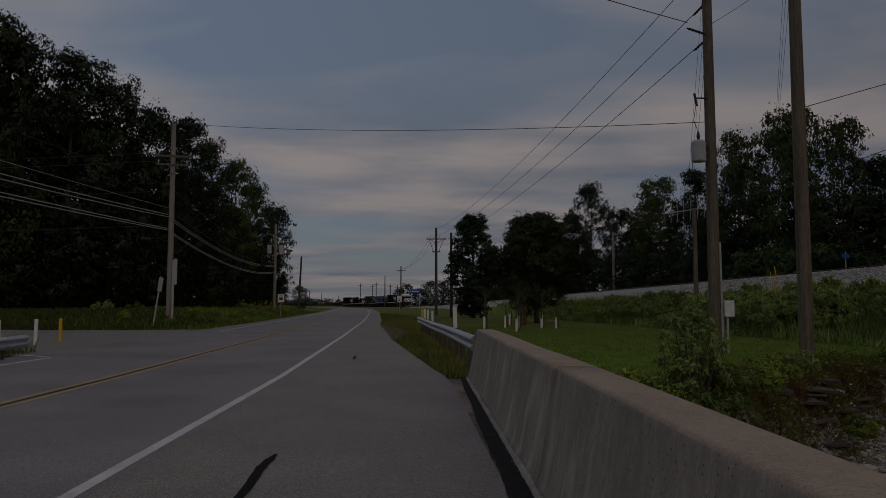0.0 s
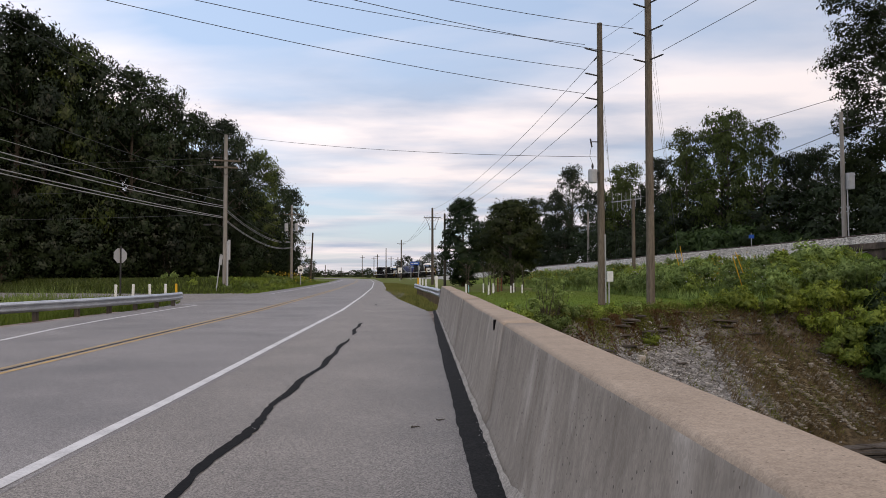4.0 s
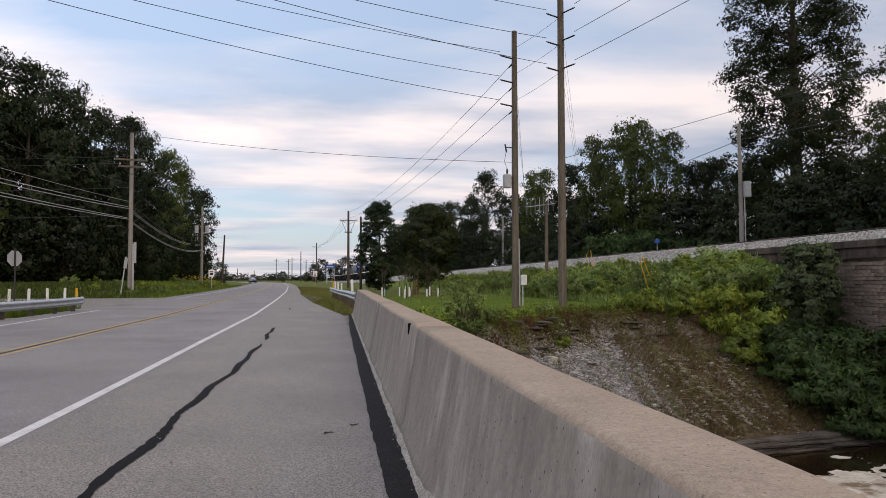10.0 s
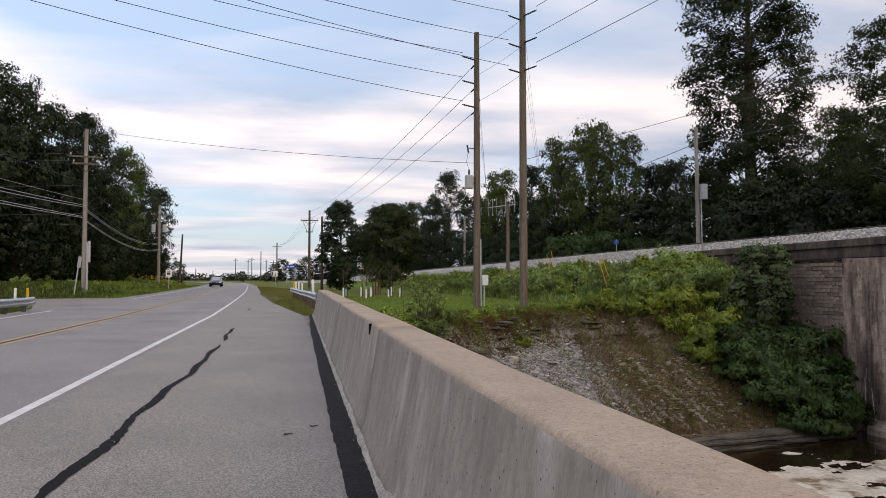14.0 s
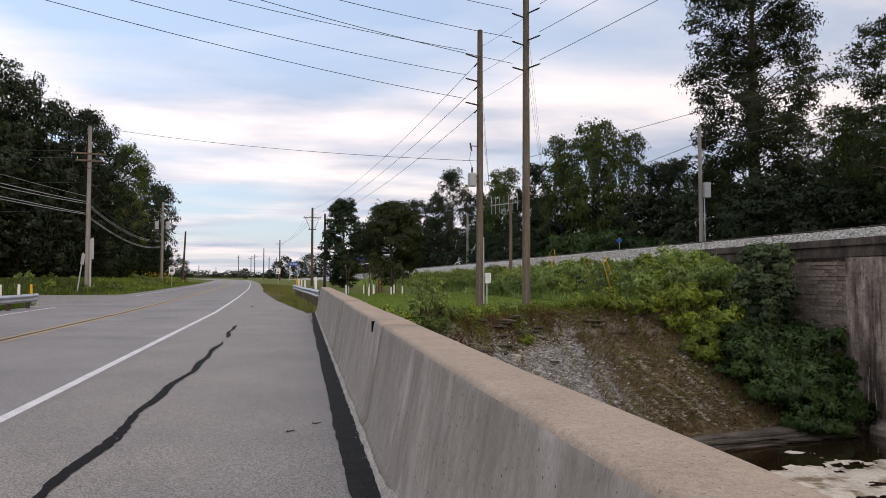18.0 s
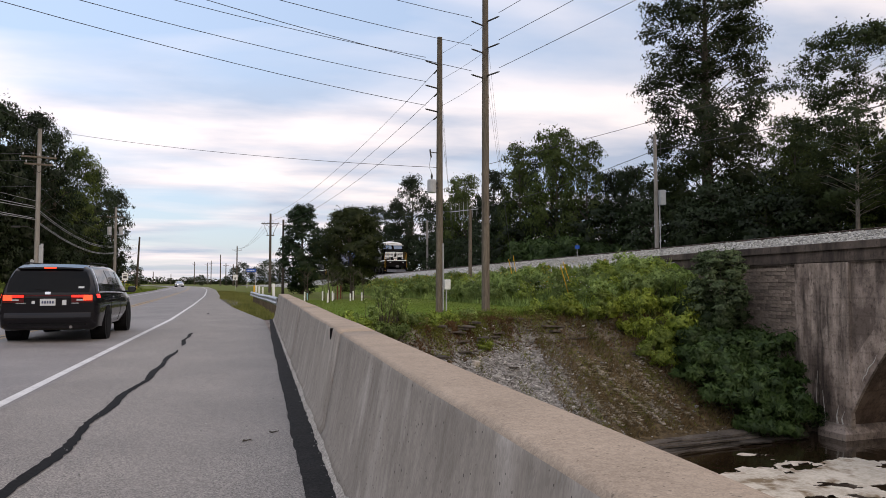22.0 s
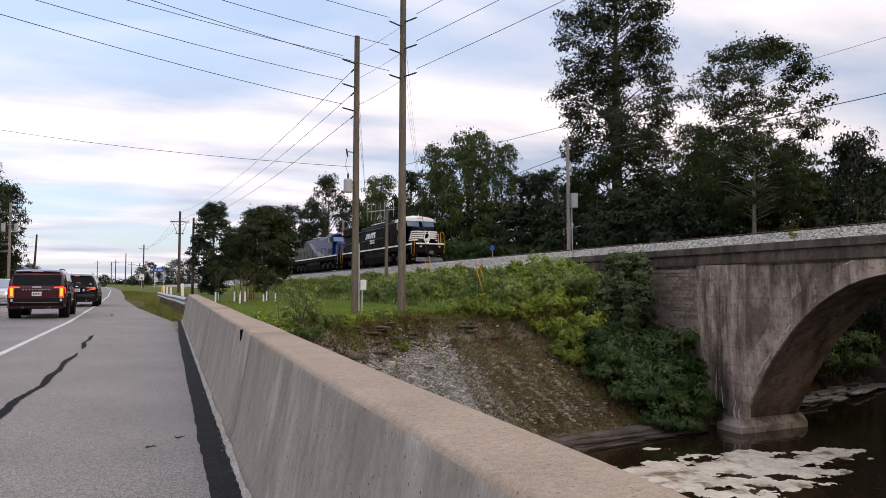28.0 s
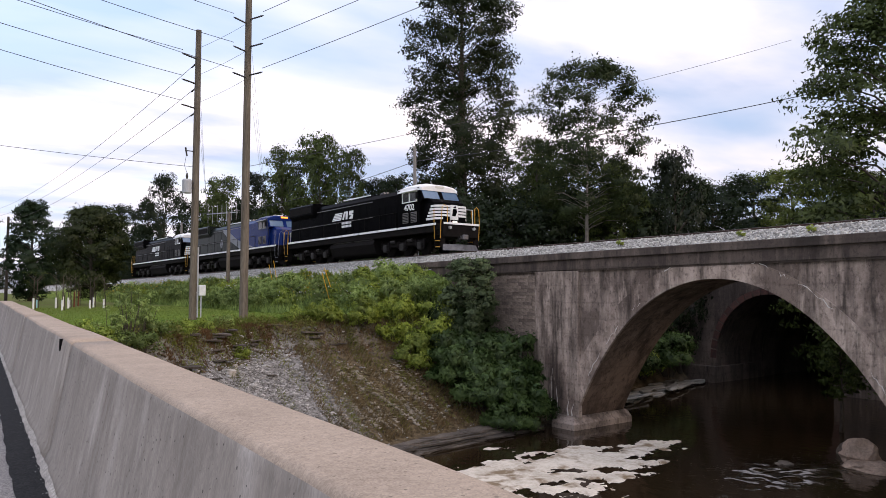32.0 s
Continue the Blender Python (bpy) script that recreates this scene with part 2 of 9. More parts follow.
    if pits:
        # small dark air holes, few and uneven
        pv = N("ShaderNodeTexVoronoi")
        pv.inputs["Scale"].default_value = pit_scale
        L(geo_vec(nt), pv.inputs["Vector"])
        pb = N("ShaderNodeRGBToBW")
        L(pv.outputs["Color"], pb.inputs[0])
        pm = N("ShaderNodeMath"); pm.operation = "MULTIPLY_ADD"; pm.inputs[1].default_value, pm.inputs[2].default_value = 0.30, -0.06
        L(pb.outputs[0], pm.inputs[0])
        pl = N("ShaderNodeMath"); pl.operation = "LESS_THAN"
        L(pv.outputs["Distance"], pl.inputs[0]); L(pm.outputs[0], pl.inputs[1])
        pf = N("ShaderNodeMath"); pf.operation = "MULTIPLY"; pf.inputs[1].default_value = pits
        L(pl.outputs[0], pf.inputs[0])
        px = N("ShaderNodeMix"); px.data_type = "RGBA"; px.inputs["B"].default_value = (*(0.18 * v for v in c2), 1)
        L(pf.outputs[0], px.inputs[0]); L(col, px.inputs["A"])
        col = px.outputs["Result"]
    if island or objrand:
        src = N("ShaderNodeNewGeometry").outputs["Random Per Island"] if island else N("ShaderNodeObjectInfo").outputs["Random"]
        amt = island or objrand
        mr = N("ShaderNodeMapRange")
        mr.inputs[3].default_value, mr.inputs[4].default_value = 1 - amt, 1 + amt
        L(src, mr.inputs[0])
        hs = N("ShaderNodeHueSaturation")
        L(mr.outputs[0], hs.inputs["Value"]); L(col, hs.inputs["Color"])
        col = hs.outputs[0]
    L(col, p.inputs["Base Color"])
    rr = N("ShaderNodeMapRange")
    rr.inputs[3].default_value, rr.inputs[4].default_value = max(0.02, rough - 0.1), min(1, rough + 0.1)
    L(mm.outputs[0], rr.inputs[0]); L(rr.outputs[0], p.inputs["Roughness"])
    if bump:
        bp = N("ShaderNodeBump")
        bp.inputs["Strength"].default_value, bp.inputs["Distance"].default_value = bump, bdist
        L(mm.outputs[0], bp.inputs["Height"]); L(bp.outputs[0], p.inputs["Normal"])
    return ma


def glow(name, color, strength):
    ma = bpy.data.materials.new(name)
    ma.use_nodes = True
    p = ma.node_tree.nodes["Principled BSDF"]
    p.inputs["Base Color"].default_value = (*color, 1)
    p.inputs["Emission Color"].default_value, p.inputs["Emission Strength"].default_value = (*color, 1), strength
    return ma


def leafy(name, dark, light, passing=0.25):
    """Leaves: colour varies leaf by leaf and over the crown; some light passes."""
    ma = bpy.data.materials.new(name)
    ma.use_nodes = True
    nt = ma.node_tree
    nt.nodes.clear()
    N, L = nt.nodes.new, nt.links.new
    geo, info, co = N("ShaderNodeNewGeometry"), N("ShaderNodeObjectInfo"), N("ShaderNodeTexCoord")
    n = N("ShaderNodeTexNoise"); n.inputs["Scale"].default_value, n.inputs["Detail"].default_value = 0.45, 4
    L(co.outputs["Object"], n.inputs["Vector"])
    s = N("ShaderNodeMath"); s.operation = "MULTIPLY_ADD"; s.inputs[1].default_value = 0.34
    L(geo.outputs["Random Per Island"], s.inputs[0])
    h = N("ShaderNodeMath"); h.operation = "MULTIPLY"; h.inputs[1].default_value = 0.76
    L(n.outputs["Fac"], h.inputs[0]); L(h.outputs[0], s.inputs[2])
    rp = N("ShaderNodeValToRGB")
    rp.color_ramp.elements[0].position, rp.color_ramp.elements[0].color = 0.25, (*dark, 1)
    rp.color_ramp.elements[1].position, rp.color_ramp.elements[1].color = 0.85, (*light, 1)
    L(s.outputs[0], rp.inputs[0])
    hs = N("ShaderNodeHueSaturation")
    mr = N("ShaderNodeMapRange"); mr.inputs[3].default_value, mr.inputs[4].default_value = 0.65, 1.35
    L(info.outputs["Random"], mr.inputs[0]); L(mr.outputs[0], hs.inputs["Value"]); L(rp.outputs[0], hs.inputs["Color"])
    d, t, g, m1, m2, out = N("ShaderNodeBsdfDiffuse"), N("ShaderNodeBsdfTranslucent"), N("ShaderNodeBsdfGlossy"), N("ShaderNodeMixShader"), N("ShaderNodeMixShader"), N("ShaderNodeOutputMaterial")
    g.inputs["Roughness"].default_value = 0.45
    L(hs.outputs[0], d.inputs[0]); L(hs.outputs[0], t.inputs[0])
    m1.inputs[0].default_value, m2.inputs[0].default_value = passing, 0.015
    L(d.outputs[0], m1.inputs[1]); L(t.outputs[0], m1.inputs[2])
    L(m1.outputs[0], m2.inputs[1]); L(g.outputs[0], m2.inputs[2]); L(m2.outputs[0], out.inputs[0])
    return ma


def streaked(name, light, mid, dark, streak_scale=1.1):
    """Old cast concrete: patches, dark runs of water down the face, casting lines and pits."""
    ma = bpy.data.materials.new(name)
    ma.use_nodes = True
    nt = ma.node_tree
    N, L = nt.nodes.new, nt.links.new
    p = nt.nodes["Principled BSDF"]
    p.inputs["Roughness"].default_value, p.inputs["Specular IOR Level"].default_value = 0.92, 0.2
    geo = N("ShaderNodeNewGeometry")

    def tex(scale, stretch, detail, rough=0.55):
        mp = N("ShaderNodeMapping"); mp.inputs["Scale"].default_value = stretch
        n = N("ShaderNodeTexNoise")
        n.inputs["Scale"].default_value, n.inputs["Detail"].default_value, n.inputs["Roughness"].default_value = scale, detail, rough
        L(geo.outputs["Position"], mp.inputs[0]); L(mp.outputs[0], n.inputs["Vector"])
        return n.outputs["Fac"]

    def ramp(fac, lo, hi, a=0.0, b=1.0):
        r = N("ShaderNodeMapRange")
        r.inputs[1].default_value, r.inputs[2].default_value, r.inputs[3].default_value, r.inputs[4].default_value = lo, hi, a, b
        L(fac, r.inputs[0])
        return r.outputs[0]

    def mix(fac, a, b):
        m = N("ShaderNodeMix"); m.data_type = "RGBA"
        if isinstance(fac, float):
            m.inputs[0].default_value = fac
        else:
            L(fac, m.inputs[0])
        for key, v in (("A", a), ("B", b)):
            if isinstance(v, tuple):
                m.inputs[key].default_value = (*v, 1)
            else:
                L(v, m.inputs[key])
        return m.outputs["Result"]
    col = mix(ramp(tex(0.55, (1, 1, 0.6), 8, 0.68), 0.42, 0.58), mid, light)
    col = mix(ramp(tex(streak_scale, (1, 1, 0.12), 8, 0.66), 0.47, 0.64, 0.0, 0.85), col, dark)
    col = mix(ramp(tex(2.6, (1, 1, 0.22), 5), 0.60, 0.74, 0.0, 0.55), col, tuple(min(0.6, c * 1.5) for c in light))
    col = mix(ramp(tex(7.0, (1, 1, 0.7), 7, 0.7), 0.52, 0.70, 0.0, 0.75), col, dark)
    wv = N("ShaderNodeTexWave")
    wv.bands_direction, wv.inputs["Scale"].default_value, wv.inputs["Distortion"].default_value = "Z", 0.42, 1.6
    L(geo.outputs["Position"], wv.inputs["Vector"])
    col = mix(ramp(wv.outputs["Fac"], 0.0, 0.04, 0.16, 0.0), col, dark)
    L(col, p.inputs["Base Color"])
    b = N("ShaderNodeBump"); b.inputs["Strength"].default_value, b.inputs["Distance"].default_value = 0.7, 0.03
    L(tex(11.0, (1, 1, 1), 6), b.inputs["Height"]); L(b.outputs[0], p.inputs["Normal"])
    return ma


ASPHALT = material("asphalt", (0.142, 0.130, 0.123), (0.200, 0.185, 0.175), 0.72, spec=0.5, scale=0.5, fine=40, bump=0.5, coords="World", stain=(0.11, 0.103, 0.10), stain_scale=0.35, stain_range=(0.5, 0.75), spread=(0.38, 0.62), speck=0.42, speck_scale=120)
SHOULDER = material("shoulder_asphalt", (0.142, 0.127, 0.113), (0.200, 0.180, 0.160), 0.75, spec=0.5, scale=0.7, fine=45, bump=0.6, coords="World", spread=(0.37, 0.63), speck=0.5, speck_scale=115)
GRAVEL = material("edge_gravel", (0.115, 0.104, 0.094), (0.055, 0.050, 0.045), 0.9, scale=2, fine=14, bump=0.8, coords="World", speck=0.5, speck_scale=45)
TAR = material("tar", (0.005, 0.005, 0.0055), (0.010, 0.0095, 0.010), 0.85, spec=0.1, scale=2, fine=40, bump=0.4, coords="World", speck=0.3, speck_scale=60)
TAR_BAND = material("worn_tar", (0.008, 0.0078, 0.008), (0.022, 0.021, 0.0205), 0.85, spec=0.12, scale=5, fine=60, bump=0.5, coords="World", speck=0.35, speck_scale=70)
PAINT_WHITE = material("white_road_paint", (0.55, 0.54, 0.53), (0.32, 0.31, 0.31), 0.7, scale=3, fine=45, bump=0.2, coords="World", spread=(0.45, 0.72))
PAINT_YELLOW = material("yellow_road_paint", (0.42, 0.27, 0.10), (0.23, 0.19, 0.14), 0.7, scale=3, fine=45, bump=0.2, coords="World", spread=(0.42, 0.66))
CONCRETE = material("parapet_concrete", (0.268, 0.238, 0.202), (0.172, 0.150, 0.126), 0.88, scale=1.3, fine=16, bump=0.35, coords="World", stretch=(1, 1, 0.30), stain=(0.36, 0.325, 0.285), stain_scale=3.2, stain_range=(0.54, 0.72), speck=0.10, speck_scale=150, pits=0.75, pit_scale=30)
# pinkish concrete, also paler than the sides for the light on top
CONCRETE_TOP = material("pinkish_lit_top_concrete", (0.345, 0.272, 0.205), (0.245, 0.192, 0.144), 0.92, scale=2.2, fine=38, bump=0.35, coords="World", speck=0.13, speck_scale=200, pits=0.5, pit_scale=40)
LIP = material("eroded_concrete", (0.36, 0.33, 0.29), (0.20, 0.18, 0.155), 0.95, scale=3, fine=25, bump=0.6, coords="World", speck=0.25, speck_scale=90)
OLD_CONCRETE = streaked("weathered_concrete", (0.410, 0.330, 0.270), (0.170, 0.131, 0.106), (0.024, 0.018, 0.015))
DARK_CONCRETE = streaked("dark_streaked_concrete", (0.125, 0.098, 0.080), (0.070, 0.055, 0.046), (0.026, 0.021, 0.018))
SPANDREL = streaked("spandrel_concrete", (0.335, 0.268, 0.222), (0.125, 0.097, 0.079), (0.022, 0.017, 0.014))
# brown stains, with the shade under the arch put into the colour
SOFFIT = streaked("brown_stained_shaded_soffit", (0.185, 0.130, 0.095), (0.090, 0.062, 0.046), (0.026, 0.018, 0.014))
BALLAST = material("ballast", (0.38, 0.37, 0.335), (0.17, 0.165, 0.15), 0.9, scale=9, fine=22, bump=0.9, coords="World", bdist=0.04, speck=0.65, speck_scale=11)
STONE = material("ballast_stone", (0.44, 0.43, 0.39), (0.24, 0.235, 0.215), 0.85, scale=3, fine=20, bump=0.3, island=0.5)
RAIL = material("rail_steel", (0.09, 0.055, 0.04), (0.05, 0.035, 0.03), 0.5, 0.6, scale=3, fine=30)
RAIL_TOP = material("rail_running_surface", (0.35, 0.34, 0.33), (0.25, 0.24, 0.24), 0.3, 0.9, scale=3, fine=30, bump=0.02)
TIE = material("railway_tie_wood", (0.05, 0.038, 0.03), (0.09, 0.07, 0.055), 0.9, scale=4, fine=30, stretch=(1, 6, 1))
POLE_WOOD = material("weathered_pole_wood", (0.170, 0.142, 0.108), (0.060, 0.050, 0.039), 0.9, scale=5, fine=40, bump=0.5, stretch=(1, 1, 0.08))
DARK_POLE = material("dark_pole_wood", (0.095, 0.078, 0.060), (0.045, 0.037, 0.030), 0.9, scale=5, fine=40, bump=0.4, stretch=(1, 1, 0.08))
GREY_POLE = material("grey_pole_wood", (0.27, 0.252, 0.228), (0.155, 0.143, 0.127), 0.85, scale=5, fine=40, bump=0.4, stretch=(1, 1, 0.08))
BLACK_WIRE = material("wire_insulation", (0.035, 0.035, 0.038), (0.05, 0.05, 0.054), 0.6, bump=0)
PALE_WIRE = material("weathered_pale_cable", (0.34, 0.34, 0.35), (0.24, 0.24, 0.25), 0.7, bump=0)
GREY_WIRE = material("wire_aluminium", (0.10, 0.10, 0.11), (0.07, 0.07, 0.08), 0.6, 0.3, bump=0)
GALV = material("galvanised_steel", (0.42, 0.44, 0.47), (0.28, 0.30, 0.33), 0.42, 0.55, scale=3, fine=30, bump=0.1)
BARK = material("bark", (0.085, 0.07, 0.055), (0.035, 0.028, 0.022), 0.95, scale=3, fine=18, bump=0.9, stretch=(1, 1, 0.25), bdist=0.03)
PALE_BARK = material("pale_bark", (0.22, 0.20, 0.17), (0.09, 0.08, 0.065), 0.95, scale=3, fine=18, bump=0.9, stretch=(1, 1, 0.25), bdist=0.03)
PALE_ROCK = material("pale_rock", (0.42, 0.39, 0.34), (0.30, 0.27, 0.23), 0.9, scale=1.5, fine=12, bump=0.6, bdist=0.03)
WHITE_PLASTIC = material("white_plastic", (0.72, 0.72, 0.70), (0.55, 0.55, 0.53), 0.5, scale=4, fine=30, bump=0.03)
BLUE_PLASTIC = material("pale_blue_plastic", (0.25, 0.45, 0.50), (0.2, 0.38, 0.42), 0.5, scale=4, fine=30, bump=0.03)
YELLOW_PLASTIC = material("yellow_plastic", (0.62, 0.36, 0.02), (0.5, 0.28, 0.02), 0.5, scale=4, fine=30, bump=0.03)
GREY_METAL = material("grey_painted_metal", (0.38, 0.39, 0.40), (0.30, 0.31, 0.32), 0.5, scale=4, fine=30, bump=0.04)
DARK_METAL = material("dark_metal", (0.035, 0.035, 0.037), (0.06, 0.055, 0.05), 0.55, 0.4, scale=4, fine=30, bump=0.08)
RUST = material("rusty_steel", (0.16, 0.05, 0.025), (0.08, 0.03, 0.02), 0.8, 0.2, scale=6, fine=30, bump=0.2)
SIGN_WHITE = material("white_sign_sheet", (0.68, 0.68, 0.66), (0.58, 0.58, 0.56), 0.45, scale=3, fine=20, bump=0.02)
SIGN_BLUE = material("blue_sign_sheet", (0.02, 0.09, 0.38), (0.015, 0.07, 0.3), 0.45, scale=3, fine=20, bump=0.02)
SIGN_BACK = material("bare_aluminium_sign_back", (0.45, 0.46, 0.47), (0.36, 0.37, 0.38), 0.45, 0.4, scale=3, fine=20, bump=0.02)
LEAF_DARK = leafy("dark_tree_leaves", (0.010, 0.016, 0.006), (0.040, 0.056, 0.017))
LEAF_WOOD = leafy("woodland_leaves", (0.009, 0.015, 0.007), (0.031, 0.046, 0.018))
LEAF_MID = leafy("tree_leaves", (0.014, 0.024, 0.006), (0.085, 0.112, 0.024))
LEAF_FRESH = leafy("fresh_tree_leaves", (0.022, 0.034, 0.007), (0.135, 0.165, 0.030), 0.3)
LEAF_YARD = leafy("yard_tree_leaves", (0.011, 0.019, 0.006), (0.068, 0.088, 0.022))
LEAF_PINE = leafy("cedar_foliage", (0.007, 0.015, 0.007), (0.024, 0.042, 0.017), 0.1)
LEAF_SHRUB = leafy("shrub_leaves", (0.055, 0.088, 0.014), (0.30, 0.37, 0.065), 0.4)
LEAF_WEED = leafy("weed_leaves", (0.058, 0.100, 0.026), (0.30, 0.38, 0.11), 0.4)
LEAF_BUSH = leafy("columnar_bush_leaves", (0.026, 0.042, 0.018), (0.125, 0.165, 0.072), 0.25)
LEAF_LIGHT = leafy("light_shrub_leaves", (0.075, 0.115, 0.015), (0.35, 0.41, 0.060), 0.4)
LEAF_SUMAC = leafy("sumac_leaves", (0.014, 0.030, 0.010), (0.078, 0.122, 0.034), 0.3)
# green darkened to stand for the shade before the wood
SHADED_BLADE = leafy("shaded_rough_blades", (0.026, 0.042, 0.009), (0.085, 0.108, 0.026))
VERGE_BLADE = leafy("dry_verge_blades", (0.055, 0.065, 0.014), (0.19, 0.185, 0.055))
GRASS_BLADE = leafy("grass_blades", (0.045, 0.08, 0.01), (0.155, 0.20, 0.034))
DRY_GRASS = leafy("dry_grass_blades", (0.060, 0.044, 0.020), (0.20, 0.145, 0.07), 0.35)
GOLDENROD = leafy("goldenrod_flowers", (0.28, 0.20, 0.02), (0.50, 0.36, 0.04))

# ---------------------------------------------------------------- the plan: track, creek, road
TX, TY, TZ, TURN = 25.316, 37.159, 3.508, 5.7          # a point of the track, its rail height and bearing
QX, QY = -math.sin(radians(TURN)), math.cos(radians(TURN))
GRADE = 0.0144
TM = pose(TX, TY, 0, 0, 0, TURN)                         # x: away from the road, y: along the track


def rail_z(s):
    return TZ - GRADE * s


def swing(s):
    """The far track bends towards the road."""
    return -0.0020 * max(0.0, s - 185.0) ** 2


def along(a, s, z):
    a = a + swing(s)
    return Vector((TX + s * QX + a * QY, TY + s * QY - a * QX, z))


def road_dx(y):
    return np.interp(y, [-40, 8, 15, 27, 44, 71, 122, 192, 240, 280, 330], [0, 0, -0.12, -0.3, -0.95, -2.2, -5.3, -11, -22, -40, -75])


WHITE_R, YELLOW, WHITE_L = -2.62, -5.62, -8.75
WATER = -5.0


def terrain(x, y):
    """Height, and the shares of bank rock, dry bank growth and creek bed."""
    x, y = np.asarray(x, float), np.asarray(y, float)
    s = (x - TX) * QX + (y - TY) * QY
    a = (x - TX) * QY - (y - TY) * QX
    zr = TZ - GRADE * np.clip(s, -60, 240)
    wob = 0.5 * np.sin(x * 0.9 + 0.4 * y) + 0.35 * np.sin(x * 2.1 - y * 0.7) + 0.2 * np.sin(x * 4.3 + y * 2.2)
    lawn = -0.18 + 0.05 * np.sin(x * 0.21 + 1) * np.sin(y * 0.17)
    lawn = np.where((x > -11 + road_dx(y)) & (x < 1.2 + road_dx(y)), -0.1, lawn)
    # raised verge between the side road and the wood
    t = np.clip((-9.9 - x) / 24, 0, 1)
    inland = np.clip(np.minimum((y - 47.5 - 9 * t - 6 * (1 - t) ** 5) / 5.0, (road_dx(y) - 11.5 - x) / 3.5), 0, 1) * np.clip((170 - y) / 40, 0, 1)
    lawn = lawn + 0.95 * inland ** 2 * (3 - 2 * inland)
    foot = np.interp(x, [-60, 1.5, 8, 14, 20.5, 24, 28, 34, 39, 45, 70, 120], [10, 15, 20, 25, 26.3, 27, 29.5, 34, 36.5, 38, 46, 66]) + 0.25 * wob
    edge = np.interp(x, [-60, 1.5, 5.9, 9, 11, 14.5, 18, 22, 30, 45, 70, 120], [20, 24.5, 28, 31.3, 32.8, 32.5, 32.6, 33, 36.5, 46, 55, 80]) + 0.25 * wob
    near = np.interp(x, [-60, 1.5, 14, 22, 28, 45, 70, 120], [-6, -3, 3, 8.5, 12, 15, 20, 35])
    u = np.clip((y - foot) / (edge - foot), 0, 1)
    un = np.clip((near - y) / 6.0, 0, 1)
    prof = np.interp(u, [0, 0.04, 0.10, 0.5, 0.78, 0.86, 1], [0, 0.13, 0.15, 0.52, 0.80, 0.96, 1])
    bed = WATER - 0.35
    zv = np.where(y >= foot, bed + (lawn - bed) * prof, np.where(y <= near, bed + (lawn - bed) * un, bed))
    slope = np.where(a < 0, 0.50, 0.35)
    emb = zr - 0.95 - np.maximum(0, np.abs(a) - 3.0) * slope
    keep = np.clip((s + 5.0) / 4.0, 0, 1) + np.clip((-31 - s) / 4.0, 0, 1)
    z = np.where(emb > zv, zv + (emb - zv) * keep, zv)
    # woods floor behind the track and rough ground on the near side of it
    back = np.clip((a - 4) / 8, 0, 1) * np.clip((s + 4) / 6, 0, 1)
    z = z * (1 - back) + np.maximum(z, zr - 1.4) * back
    rough = np.clip(u * (1 - u) * 4, 0, 1)
    z = z + rough * 0.10 * wob
    bare = np.where(u < 0.5, np.clip(u * 25, 0, 1), rough)
    dry = np.maximum(np.clip((x - 11.5 - 0.6 * wob) / 2.0, 0, 1), np.clip((u - 0.76) / 0.07, 0, 1)) * bare
    rock = np.clip(bare * 1.6, 0, 1)
    wet = np.where((y < foot + 0.4) & (y > near - 0.4), 1.0, 0.0)
    return z, rock, dry, wet


def axis_steps(lo, hi, step, reach, grow=1.22):
    inner = list(np.arange(lo, hi + 1e-6, step))
    d, out_, p = step, [], hi
    while p < reach:
        d *= grow
        p += d
        out_.append(p)
    d, low, p = step, [], lo
    while p > -reach:
        d *= grow
        p -= d
        low.append(p)
    return np.array(low[::-1] + inner + out_)


